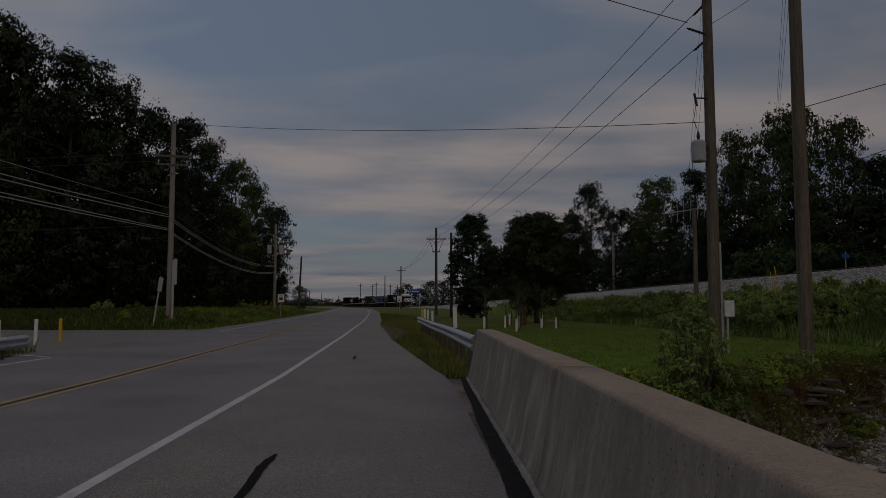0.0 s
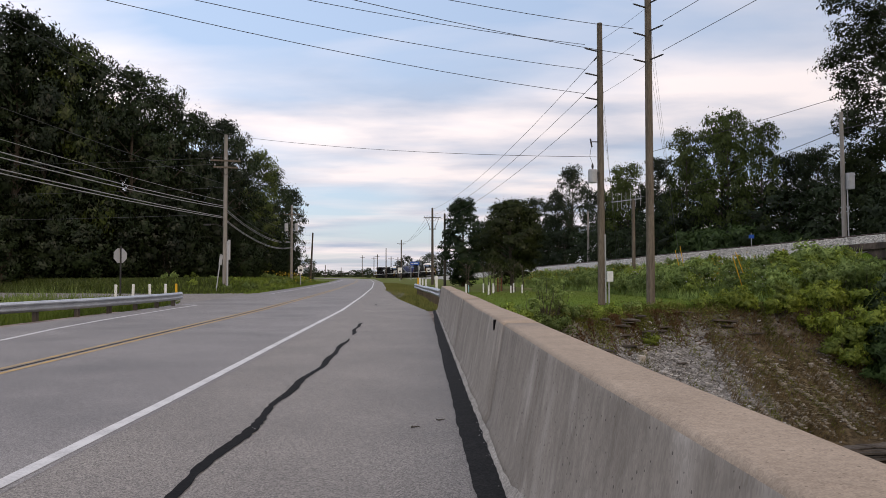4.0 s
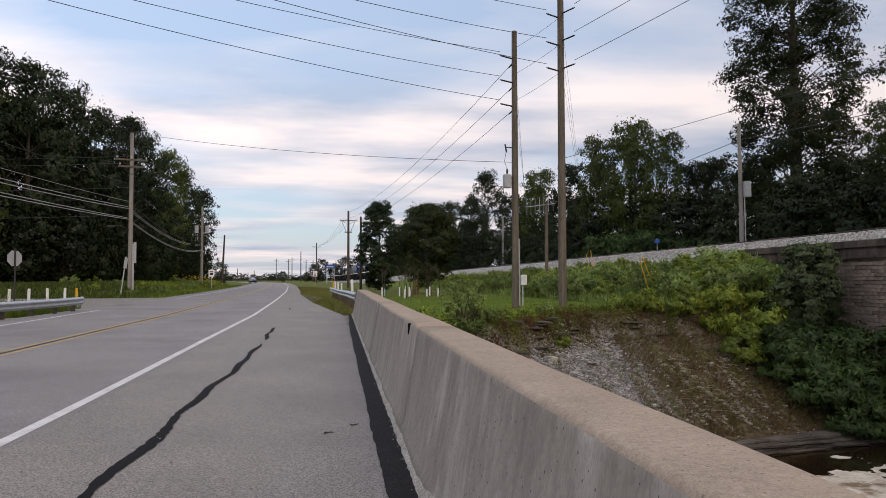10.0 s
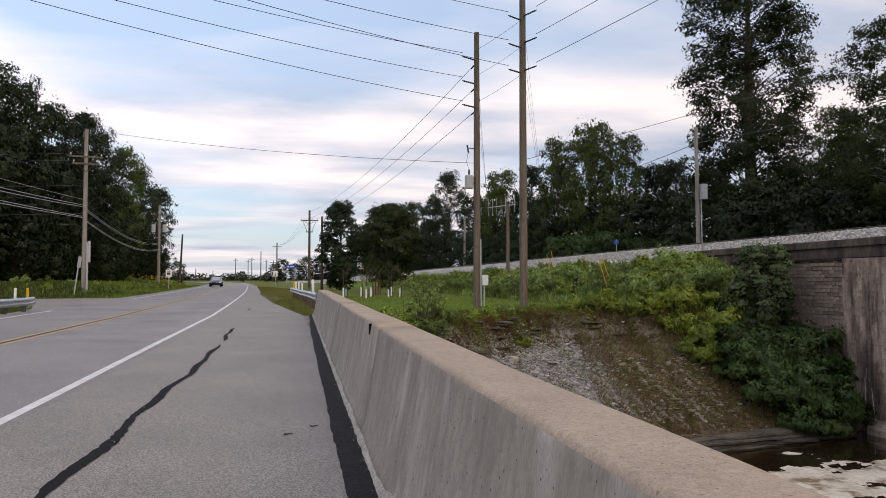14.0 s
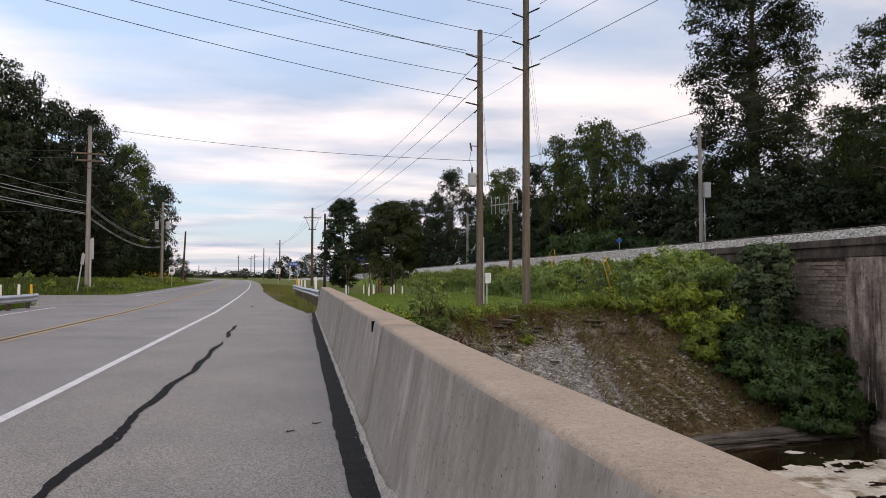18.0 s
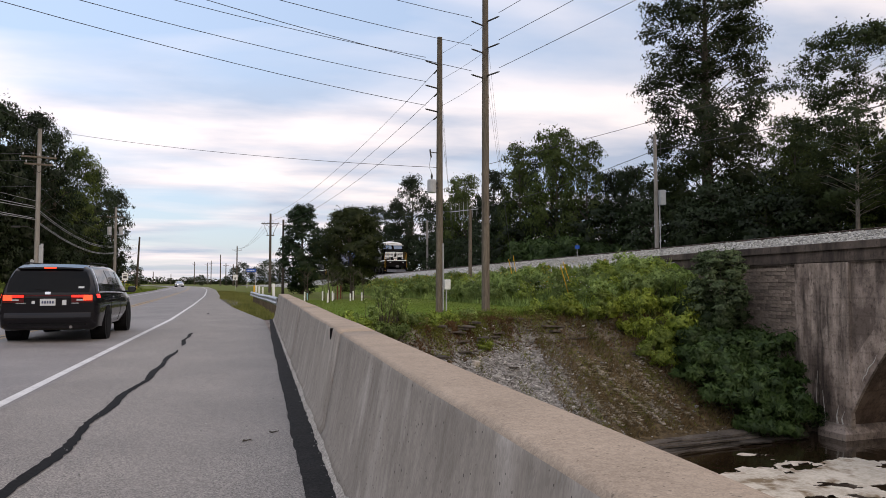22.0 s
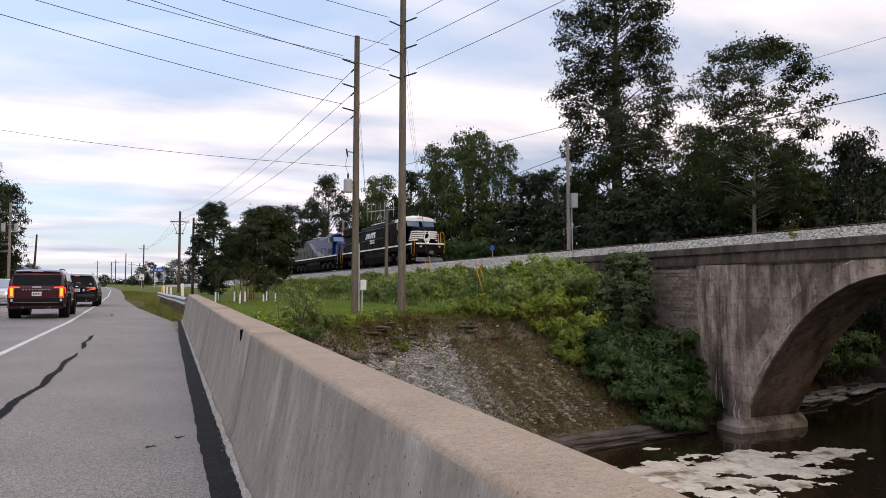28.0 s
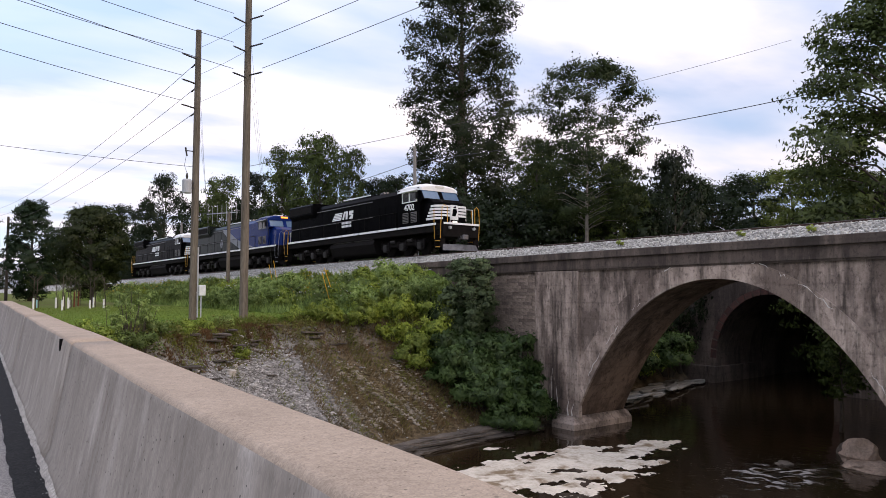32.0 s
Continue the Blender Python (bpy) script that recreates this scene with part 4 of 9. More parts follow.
# ---------------------------------------------------------------- ballast, ties and rails
def railway():
    ss = list(np.arange(-60, 40, 2.0)) + list(np.arange(40, 301, 10.0))
    prof = [(-3.9, -1.45), (-3.1, -0.92), (-2.95, -0.80), (-1.55, -0.20), (-1.3, -0.17), (1.3, -0.17), (1.55, -0.20), (2.9, -0.9), (3.9, -1.45)]
    V, q = [], []
    n = len(prof)
    for s in ss:
        on = -30 < s < -1
        for a, z in prof:
            V.append(((np.clip(a, -2.9, 1.7) if on else a) + swing(s), s, rail_z(s) + (max(z, -0.78) if on else z)))
    for i in range(len(ss) - 1):
        for k in range(n - 1):
            q.append((i * n + k, i * n + k + 1, (i + 1) * n + k + 1, (i + 1) * n + k))
    ob = link_mesh("ballast_bed", quad_mesh("ballast_bed", V, q), BALLAST, m=TM)
    tagged(ob, "pale grey crushed stone ballast under the track", "ballast", kind="structure")
    track = empty("railway_track", TM, "single railway track with brown steel rails", "track", kind="structure")
    for a0 in (-0.75, 0.75):
        mb, top = MB(), MB()
        rings, rt = [], []
        for s in ss:
            z = rail_z(s)
            a = a0 + swing(s)
            rings.append([(a - 0.07, s, z - 0.16), (a - 0.07, s, z - 0.145), (a - 0.012, s, z - 0.12), (a - 0.012, s, z - 0.04), (a - 0.035, s, z - 0.03), (a - 0.035, s, z - 0.004),
                          (a + 0.035, s, z - 0.004), (a + 0.035, s, z - 0.03), (a + 0.012, s, z - 0.04), (a + 0.012, s, z - 0.12), (a + 0.07, s, z - 0.145), (a + 0.07, s, z - 0.16)])
            rt.append([(a - 0.03, s, z - 0.004), (a - 0.026, s, z), (a + 0.026, s, z), (a + 0.03, s, z - 0.004)])
        r = part("rail", mb.loft(rings), RAIL, track)
        part("running_surface", top.loft(rt), RAIL_TOP, r, "worn bright rail head")
    tie = MB().box(-1.28, -0.11, -0.30, 1.28, 0.11, -0.145, 0.015).mesh("railway_tie")
    for k in range(150):
        s = -32 + 0.55 * k
        link_mesh("railway_tie", tie, TIE, track, m=pose(0, s, rail_z(s), 0, 0, random.uniform(-1, 1)))


railway()

# ---------------------------------------------------------------- water
def water_material():
    ma = bpy.data.materials.new("creek_water")
    ma.use_nodes = True
    nt = ma.node_tree
    N, L = nt.nodes.new, nt.links.new
    p = nt.nodes["Principled BSDF"]
    p.inputs["Base Color"].default_value = (0.016, 0.010, 0.005, 1)
    p.inputs["Roughness"].default_value = 0.06
    geo = N("ShaderNodeNewGeometry")
    a = N("ShaderNodeTexNoise"); a.inputs["Scale"].default_value, a.inputs["Detail"].default_value = 2.2, 4
    mp = N("ShaderNodeMapping"); mp.inputs["Scale"].default_value = (1, 0.5, 1)
    L(geo.outputs["Position"], mp.inputs[0]); L(mp.outputs[0], a.inputs["Vector"])
    b = N("ShaderNodeBump"); b.inputs["Strength"].default_value, b.inputs["Distance"].default_value = 0.25, 0.05
    L(a.outputs["Fac"], b.inputs["Height"]); L(b.outputs[0], p.inputs["Normal"])
    return ma


WATER_MAT = water_material()
wv = [(-60, -12, WATER), (130, -12, WATER), (130, 90, WATER), (-60, 90, WATER)]
tagged(part("creek_water", MB().add(wv, [(0, 1, 2, 3)]), WATER_MAT), "shallow dark brown creek water", "water", kind="structure")


def gravel_bar():
    """The pale flat bed-rock that stands just out of the water, with an uneven edge and holes."""
    xs, ys = np.arange(8.0, 26.2, 0.14), np.arange(11.0, 24.4, 0.14)
    V, idx, q = [], {}, []
    def h(x, y):
        c = np.interp(x, [8, 13, 19, 24.5, 26], [18.5, 19.3, 20.3, 20.8, 20.9])
        w = np.interp(x, [8, 13, 17, 22, 24.3, 25.2], [3.5, 3.2, 2.6, 1.2, 0.55, 0.0])
        d = 1 - abs(y - c) / max(w, 0.01)
        n = noise.fractal(Vector((x * 0.55, y * 0.95, 3.3)), 0.45, 2.3, 6)
        return d * 0.9 + n * 0.95 - 0.12
    for i, x in enumerate(xs):
        for j, y in enumerate(ys):
            v = h(x, y)
            if v > -0.25:
                idx[i, j] = len(V)
                V.append((x, y, WATER + max(-0.06, min(0.05, v * 0.16)) + 0.006 * noise.noise(Vector((x * 5, y * 5, 0)))))
    for (i, j), k in idx.items():
        if (i + 1, j) in idx and (i, j + 1) in idx and (i + 1, j + 1) in idx:
            q.append((k, idx[i + 1, j], idx[i + 1, j + 1], idx[i, j + 1]))
    tagged(link_mesh("bedrock_shelf", quad_mesh("bedrock_shelf", V, q), SHELF, smooth=True), "pale flat bedrock shelf barely above the water", "rock shelf", kind="structure")


SHELF = material("pale_bedrock", (0.56, 0.50, 0.41), (0.38, 0.33, 0.26), 0.85, scale=1.3, fine=9, bump=0.4, coords="World", spread=(0.40, 0.62), stain=(0.17, 0.12, 0.07), stain_scale=1.5, stain_range=(0.52, 0.66))
gravel_bar()

# ---------------------------------------------------------------- plants
def ground_at(x, y):
    return float(terrain(x, y)[0])


def leaf_mesh(name, centres, sizes, rng, slim=0.58, droop=0.0, up=0.35):
    """Rhombic leaves at the centres: one quad each, folded a little, turned at random."""
    n = len(centres)
    d = rng.normal(size=(n, 3))
    d[:, 2] = d[:, 2] * 0.6 - droop
    d /= np.linalg.norm(d, axis=1)[:, None]
    nrm = rng.normal(size=(n, 3))
    nrm[:, 2] = np.abs(nrm[:, 2]) + up
    w = np.cross(d, nrm)
    w /= np.linalg.norm(w, axis=1)[:, None] + 1e-9
    s = sizes[:, None]
    v = np.stack([centres - d * s * 0.5, centres + w * s * slim * 0.5 + d * s * 0.05, centres + d * s * 0.5, centres - w * s * slim * 0.5 + d * s * 0.05], 1)
    return quad_mesh(name, v.reshape(-1, 3), np.arange(4 * n).reshape(-1, 4))


def blob_points(rng, centres, radii, count):
    """Points in and on many small uneven clumps."""
    k = rng.integers(0, len(centres), count)
    p = rng.normal(size=(count, 3))
    p /= np.linalg.norm(p, axis=1)[:, None]
    r = np.abs(rng.normal(0.68, 0.24, count))
    return centres[k] + p * (radii[k] * r)[:, None] * np.array([1, 1, 0.85])


def unit(v):
    return v / (np.linalg.norm(v, axis=1)[:, None] + 1e-9)


def sprays(rng, centres, radii, count, subs, flat, heart):
    """Leaf places in flattened sprays that sit on the upper skin of each clump, and the way out of the crown at each."""
    nb = len(centres)
    k = np.repeat(np.arange(nb), subs)
    d = rng.normal(size=(nb * subs, 3))
    d[:, 2] = d[:, 2] * 0.75 + 0.35
    d = unit(d)
    sr = radii[k] * rng.uniform(0.3, 0.6, nb * subs)
    sc = centres[k] + d * (radii[k] * rng.uniform(0.45, 0.9, nb * subs))[:, None] * np.array([1, 1, 0.8])
    w = sr ** 2
    j = rng.choice(nb * subs, count, p=w / w.sum())
    p = unit(rng.normal(size=(count, 3))) * (rng.random(count) ** 0.45)[:, None]
    p[:, 2] *= flat
    p[:, 2] -= 0.22 * (p[:, 0] ** 2 + p[:, 1] ** 2)
    pts = sc[j] + p * sr[j][:, None]
    # some of the leaves stand loose between the sprays
    loose, b = rng.random(count) < 0.2, rng.integers(0, nb, count)
    f = unit(rng.normal(size=(count, 3))) * np.minimum(1.05, np.abs(rng.normal(0.62, 0.24, count)))[:, None]
    pts = np.where(loose[:, None], centres[b] + f * radii[b][:, None], pts)
    p = np.where(loose[:, None], f, p + 0.9 * d[j])
    out_ = unit(p + 0.8 * unit(pts - heart) + np.array([0, 0, 0.25]))
    return pts, out_


def tri_leaves(name, pts, out_, sizes, rng, slim, loose=0.5, droop=0.15):
    """One small triangle a leaf, lying loosely on the skin of its spray, shaded with the spray's own roundness."""
    n = len(pts)
    g = unit(out_ + loose * rng.normal(size=(n, 3)))
    d = rng.normal(size=(n, 3))
    d[:, 2] -= droop * 3
    d = unit(d - g * (d * g).sum(1)[:, None])
    w = np.cross(g, d) * (sizes * slim * 0.5)[:, None]
    d = d * sizes[:, None]
    v = np.stack([pts + w - 0.3 * d, pts - w - 0.3 * d, pts + 0.7 * d], 1).reshape(-1, 3).astype(np.float32)
    me = bpy.data.meshes.new(name)
    me.vertices.add(3 * n)
    me.vertices.foreach_set("co", v.ravel())
    me.loops.add(3 * n)
    me.loops.foreach_set("vertex_index", np.arange(3 * n, dtype=np.int32))
    me.polygons.add(n)
    me.polygons.foreach_set("loop_start", np.arange(0, 3 * n, 3, dtype=np.int32))
    me.update(calc_edges=True)
    me.normals_split_custom_set_from_vertices(np.repeat(unit(out_ + 0.2 * g), 3, axis=0).tolist())
    return me


def tree(name, seed, h, spread, bare, leaves, leaf, mat, bark, label, m, blobs=34, lean=0.0, shape="round", blob_r=(0.27, 0.43), limb=0.14, group="", droop=0.15, thick=0.022, subs=9, flat=0.4, slim=0.62, rise=0.55):
    """A tapered trunk with limbs that carry clumps of leaves. h: height, spread: crown radius, bare: free trunk."""
    rng = np.random.default_rng(seed)
    t = empty(name, m, label, "tree", group)
    mb = MB()
    top = h * 0.9
    n = 9
    bend = rng.normal(size=2) * 0.02 * h
    def axis(q):
        return Vector((bend[0] * math.sin(q * 2.2) + lean * q * h, bend[1] * math.sin(q * 2.9), q * top))
    r0 = thick * h
    mb.tube([axis(i / n) for i in range(n + 1)], [r0 * (1.25 if i == 0 else 1 - 0.93 * i / n) for i in range(n + 1)], 7)
    cs, rs = [], []
    for i in range(blobs):
        q = (i + rng.random()) / blobs
        z = bare + (h - bare) * q
        if shape == "round":
            w = spread * math.sqrt(max(0.03, 1 - (2 * q - 0.9) ** 2 / 1.25))
        elif shape == "cone":
            w = spread * (1.05 - q) ** 0.8
        elif shape == "column":
            w = spread * min(1, 0.74 + 0.5 * q) * math.sqrt(max(0.05, 1 - max(0, q - 0.55) ** 2 * 4.4))
        else:
            w = spread * (0.35 + 0.65 * math.sin(min(1, q * 1.1) * math.pi) ** 0.7)
        ang = i * 2.4 + rng.random() * 1.6
        rad = w * (0.25 + 0.75 * math.sqrt(rng.random())) * 0.9
        base = axis(min(1, max(bare * 0.9, z - rad * rise) / top))
        c = Vector((axis(min(1, z / top)).x + rad * math.cos(ang), axis(min(1, z / top)).y + rad * math.sin(ang), z))
        br = spread * rng.uniform(*blob_r) * (1.2 - 0.3 * rad / max(w, 0.01))
        br = br if shape != "cone" else br * (1.15 - 0.7 * q)
        c.z = min(c.z, h - br * 0.8)
        cs.append(c)
        rs.append(br)
        mid = base.lerp(c, 0.55) + Vector((0, 0, 0.12 * rad))
        rl = r0 * limb * (1.3 - 0.8 * q)
        mb.tube([base, mid, c], [rl * 1.6, rl, rl * 0.25], 4, False)
    part("trunk", mb, bark, t, smooth=True)
    heart = np.array([0, 0, bare + (h - bare) * 0.42])
    pts, out_ = sprays(rng, np.array([tuple(c) for c in cs]), np.array(rs), leaves, subs, flat, heart)
    sizes = leaf * rng.uniform(0.6, 1.35, leaves)
    link_mesh("crown", tri_leaves("crown", pts, out_, sizes, rng, slim, droop=droop), mat, t)
    return t


def shrub(name, seed, h, spread, leaves, leaf, mat, label, m, blobs=12, group="", slim=0.5, subs=6, loose=0.6):
    rng = np.random.default_rng(seed)
    t = empty(name, m, label, "shrub", group)
    mb = MB()
    cs, rs = [], []
    for i in range(blobs):
        ang, q = rng.random() * 6.283, rng.random()
        rad = spread * math.sqrt(rng.random()) * 0.85
        c = Vector((rad * math.cos(ang), rad * math.sin(ang), h * (0.22 + 0.66 * q * (1 - 0.35 * rad / spread))))
        cs.append(c)
        rs.append(spread * rng.uniform(0.2, 0.42))
        b = Vector((rad * 0.2 * math.cos(ang), rad * 0.2 * math.sin(ang), -0.1))
        mb.tube([b, b.lerp(c, 0.5) + Vector((0, 0, 0.1 * h)), c], [0.012 + 0.006 * h, 0.01, 0.005], 4, False)
    part("stem", mb, BARK, t)
    pts, out_ = sprays(rng, np.array([tuple(c) for c in cs]), np.array(rs), leaves, subs, 0.6, np.array([0, 0, 0.25 * h]))
    pts[:, 2] = np.abs(pts[:, 2])
    link_mesh("foliage", tri_leaves("foliage", pts, out_, leaf * rng.uniform(0.6, 1.4, leaves), rng, slim, loose), mat, t)
    return t


def plant(proto, x, y, scale=1.0, turn=0.0, dz=0.0, zscale=None):
    z = ground_at(x, y) + dz
    return copy_thing(proto, Matrix.Translation((x, y, z - 0.1)) @ Matrix.Rotation(turn, 4, "Z") @ Matrix.Diagonal((scale, scale, zscale or scale, 1)))


def place(x, y, dz=-0.1, turn=0.0):
    return pose(x, y, ground_at(x, y) + dz, 0, 0, turn)


def woods():
    rng = random.Random(11)
    # prototypes stand in the wood themselves
    heights = (17, 19, 15, 13, 9, 14)
    kinds = [
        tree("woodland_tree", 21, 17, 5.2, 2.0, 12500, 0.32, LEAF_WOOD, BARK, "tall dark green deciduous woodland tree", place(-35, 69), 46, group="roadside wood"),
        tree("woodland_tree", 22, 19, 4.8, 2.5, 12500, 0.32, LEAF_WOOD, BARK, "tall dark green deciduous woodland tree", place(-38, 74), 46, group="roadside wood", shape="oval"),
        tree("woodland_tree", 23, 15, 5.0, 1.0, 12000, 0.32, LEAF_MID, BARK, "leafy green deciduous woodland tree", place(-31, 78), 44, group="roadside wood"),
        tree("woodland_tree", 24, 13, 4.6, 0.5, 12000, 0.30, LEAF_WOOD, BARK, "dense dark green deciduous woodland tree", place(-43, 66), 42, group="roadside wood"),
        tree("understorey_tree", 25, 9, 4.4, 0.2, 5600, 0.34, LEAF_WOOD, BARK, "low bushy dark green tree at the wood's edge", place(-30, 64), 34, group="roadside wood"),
        tree("woodland_tree", 26, 14, 4.8, 0.8, 12000, 0.30, LEAF_FRESH, BARK, "fresh green deciduous woodland tree", place(*along(27, -24, 0).xy), 44, group="roadside wood"),
    ]
    reach = (5.2, 4.8, 5.0, 4.6, 4.4, 4.8)

    def put(x, y, h, k, w=1.0):
        sc = h / heights[k]
        plant(kinds[k], x, y, sc * w, rng.uniform(0, 6.28), zscale=sc)

    def fit(x, y, top, r, k):
        h = top - ground_at(x, y)
        put(x, y, h, k, r / (reach[k] * h / heights[k]))
    # the wood on the far side of the road, stepping down towards the bend: place, height of the top, crown radius
    edge = ((-32.1, 52, 21.4, 4.2), (-29.5, 53, 20.6, 4.0), (-28.3, 55, 20.2, 3.8), (-26.7, 56, 19.2, 3.6), (-25.2, 58, 18.7, 3.4), (-23.9, 62, 19.0, 3.6), (-22.6, 66, 18.3, 3.4), (-21.9, 71, 17.6, 3.2),
            (-21.2, 77, 17.8, 3.3), (-20.6, 84, 17.6, 3.0), (-20.3, 92, 17.0, 3.0), (-21.2, 107, 16.9, 3.1), (-20.6, 115, 15.2, 3.0))
    for n, (x, y, top, r) in enumerate(edge):
        g = 1 + 0.14 * min(1, max(0, (77 - y) / 20))
        x, y, top, r = x * g, y * g, 1.3 + (top - 1.3) * g, r * g
        fit(x, y, top, r, (0, 1, 3, 2, 0, 1, 0, 3, 1, 0, 2, 0, 3)[n])
        fit(x - 4.5, y + 5, top - 2.2, r * 1.2, rng.choice((0, 1, 3)))
        put(x + 1.2 - 0.02 * y, y - 0.5, rng.uniform(6.0, 9.0), 4, 0.9)
        put(x + 1.9 - 0.02 * y + rng.uniform(-0.5, 0.5), y + 2.0, rng.uniform(3.5, 5.5), 4, 1.0)
    for n in range(6):
        put(-41 - 2 * n + rng.uniform(-2, 2), 62 - 2 * n, 20 + rng.uniform(-2, 2), rng.choice((0, 1)))
        put(-37 - 2.2 * n, 61 - 2 * n, rng.uniform(5, 8), 4, 1.1)
    # woods behind the railway: along, away, height of the top, crown radius, kind
    for s, a, z, r, k in ((172, 9, 15.0, 4.5, 3), (159.5, 8, 16.1, 4.5, 0), (147, 11, 15.5, 4.5, 2), (134.2, 9, 19.1, 4.0, 1), (125, 11, 16, 4.0, 0), (115.5, 10, 17.7, 3.9, 0), (102, 11, 17.5, 3.6, 3), (89.3, 10, 20.6, 3.8, 0), (79.2, 11, 15.4, 3.2, 3), (72, 12, 15.2, 3.4, 2),
                          (64.5, 10, 17.1, 3.4, 2), (58.6, 12, 17.2, 3.4, 1), (51, 13, 16.2, 3.2, 3), (44.1, 9, 18.0, 3.0, 2), (39.5, 11, 17.4, 3.0, 0), (35.3, 9, 18.1, 3.3, 2), (30.0, 9.5, 15.8, 2.8, 2), (30.4, 12, 13.0, 2.4, 0), (31.3, 15, 13.4, 2.6, 3), (28.0, 14, 13.3, 2.5, 0), (24.7, 14, 11.4, 2.4, 3), (22.6, 15, 10.2, 2.5, 2),
                          (5.7, 12, 13.3, 3.0, 2), (2.4, 14, 12.2, 2.8, 2), (8.5, 15, 11.8, 2.8, 2), (-4.0, 16, 11.5, 2.8, 0), (-1.0, 13, 10.8, 2.5, 2), (54, 9, 12.5, 3.0, 3), (47, 8.5, 11.5, 2.8, 0), (69, 9, 11.5, 3.0, 0), (96, 9, 12.5, 3.4, 3)):
        p = along(a, s, 0)
        fit(p.x, p.y, z, r, k)
    # a level line of crowns behind the creek: along, away, height of the top
    for s, a, z, k in ((20, 22, 9.6, 3), (13, 24, 10.5, 2), (7, 25, 10.8, 3), (2, 25, 11.4, 0), (1.5, 29, 11.0, 3), (-8, 42, 10.6, 5), (-12, 42, 10.0, 5), (-20.5, 27, 10.4, 0), (-22, 28, 10.2, 5), (-28, 29, 10.8, 5), (-34, 30, 11.2, 3), (-41, 31, 11.5, 0), (-48, 31, 12, 2),
                       (2, 33, 10.5, 1), (-20, 36, 10, 1), (-16, 44, 9, 3)):
        p = along(a, s, 0)
        put(p.x, p.y, z - ground_at(p.x, p.y), k, 1.15)
    # crowns on the earth fill behind the old masonry arch
    for s, a, z, k in ((-3.5, 27, 10.8, 3), (-7, 26, 10.6, 5), (-10.5, 27, 10.2, 2), (-13.5, 26, 9.8, 5), (-17, 27, 10.2, 5), (-5, 24.8, 7.0, 4), (-9, 24.8, 6.8, 4), (-13, 24.8, 6.8, 4), (-16.5, 24.8, 7.0, 4)):
        p = along(a, s, 0)
        sc = (z - 2.6) / heights[k]
        plant(kinds[k], p.x, p.y, sc * 1.15, rng.uniform(0, 6.28), 2.65 - ground_at(p.x, p.y), sc)
    low = [(12, 9, 6.5), (6, 9.5, 6.5), (2, 11, 7), (2.0, 24.5, 8), (-21, 24.5, 8.5), (-24, 24.5, 8.5), (-30, 25, 9), (-37, 25, 9), (50, 8, 8), (42, 9, 8), (35, 11, 8.5), (28, 11, 8), (21, 11, 7.5), (14, 12, 8), (7, 13, 8), (0, 15, 8.5), (-21, 24, 10), (-28, 25, 10), (-35, 25, 10), (-42, 26, 10), (58, 8, 7), (66, 8, 8), (76, 8, 8), (88, 8, 9), (100, 8, 9), (114, 8, 9), (128, 8, 9), (142, 8, 9)]
    for s, a, h in low:
        p = along(a, s, 0)
        put(p.x, p.y, h, 4, 1.1)
    # far tree line about the bend
    for x, y, h, w in ((-21.4, 299, 4.4, 0.7), (-12.2, 300, 4.0, 1.0), (-9.3, 300, 7.5, 0.8), (-6, 302, 9.5, 0.7), (-1.5, 300, 7.5, 1.1), (3, 300, 10.4, 0.8), (8, 300, 10.4, 0.8), (13, 299, 8, 1.3), (20, 290, 9, 1.4), (28, 270, 12, 1.4),
                       (-40, 480, 4.5, 1.6), (-52, 470, 4, 1.6), (-66, 440, 4, 1.6), (-24.5, 160, 5, 0.75), (-62, 330, 5, 1.5), (-76, 320, 6, 1.5)):
        put(x, y, h, 4, w)
    return kinds


WOOD = woods()
p = along(14, 17, 0)
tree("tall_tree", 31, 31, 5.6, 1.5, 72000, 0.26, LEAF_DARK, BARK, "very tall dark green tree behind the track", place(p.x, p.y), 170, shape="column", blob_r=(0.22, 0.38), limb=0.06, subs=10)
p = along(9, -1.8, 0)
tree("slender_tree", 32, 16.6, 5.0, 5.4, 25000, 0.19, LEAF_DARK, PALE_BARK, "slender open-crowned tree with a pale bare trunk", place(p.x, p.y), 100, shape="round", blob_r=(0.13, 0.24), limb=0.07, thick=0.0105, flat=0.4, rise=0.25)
p = along(8.5, -21.4, 0)
tree("creekside_tree", 33, 22, 6.2, 2.5, 60000, 0.22, LEAF_YARD, BARK, "large leafy sycamore-like tree beside the creek", place(p.x, p.y), 100, shape="round", blob_r=(0.20, 0.33))
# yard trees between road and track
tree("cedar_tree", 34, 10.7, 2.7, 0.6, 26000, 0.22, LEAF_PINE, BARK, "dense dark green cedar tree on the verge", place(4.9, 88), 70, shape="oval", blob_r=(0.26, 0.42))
tree("crab_apple_tree", 35, 8.8, 3.2, 1.5, 26000, 0.21, LEAF_YARD, BARK, "bushy green crab apple tree on the lawn", place(8.6, 70), 64, shape="oval", blob_r=(0.26, 0.42))


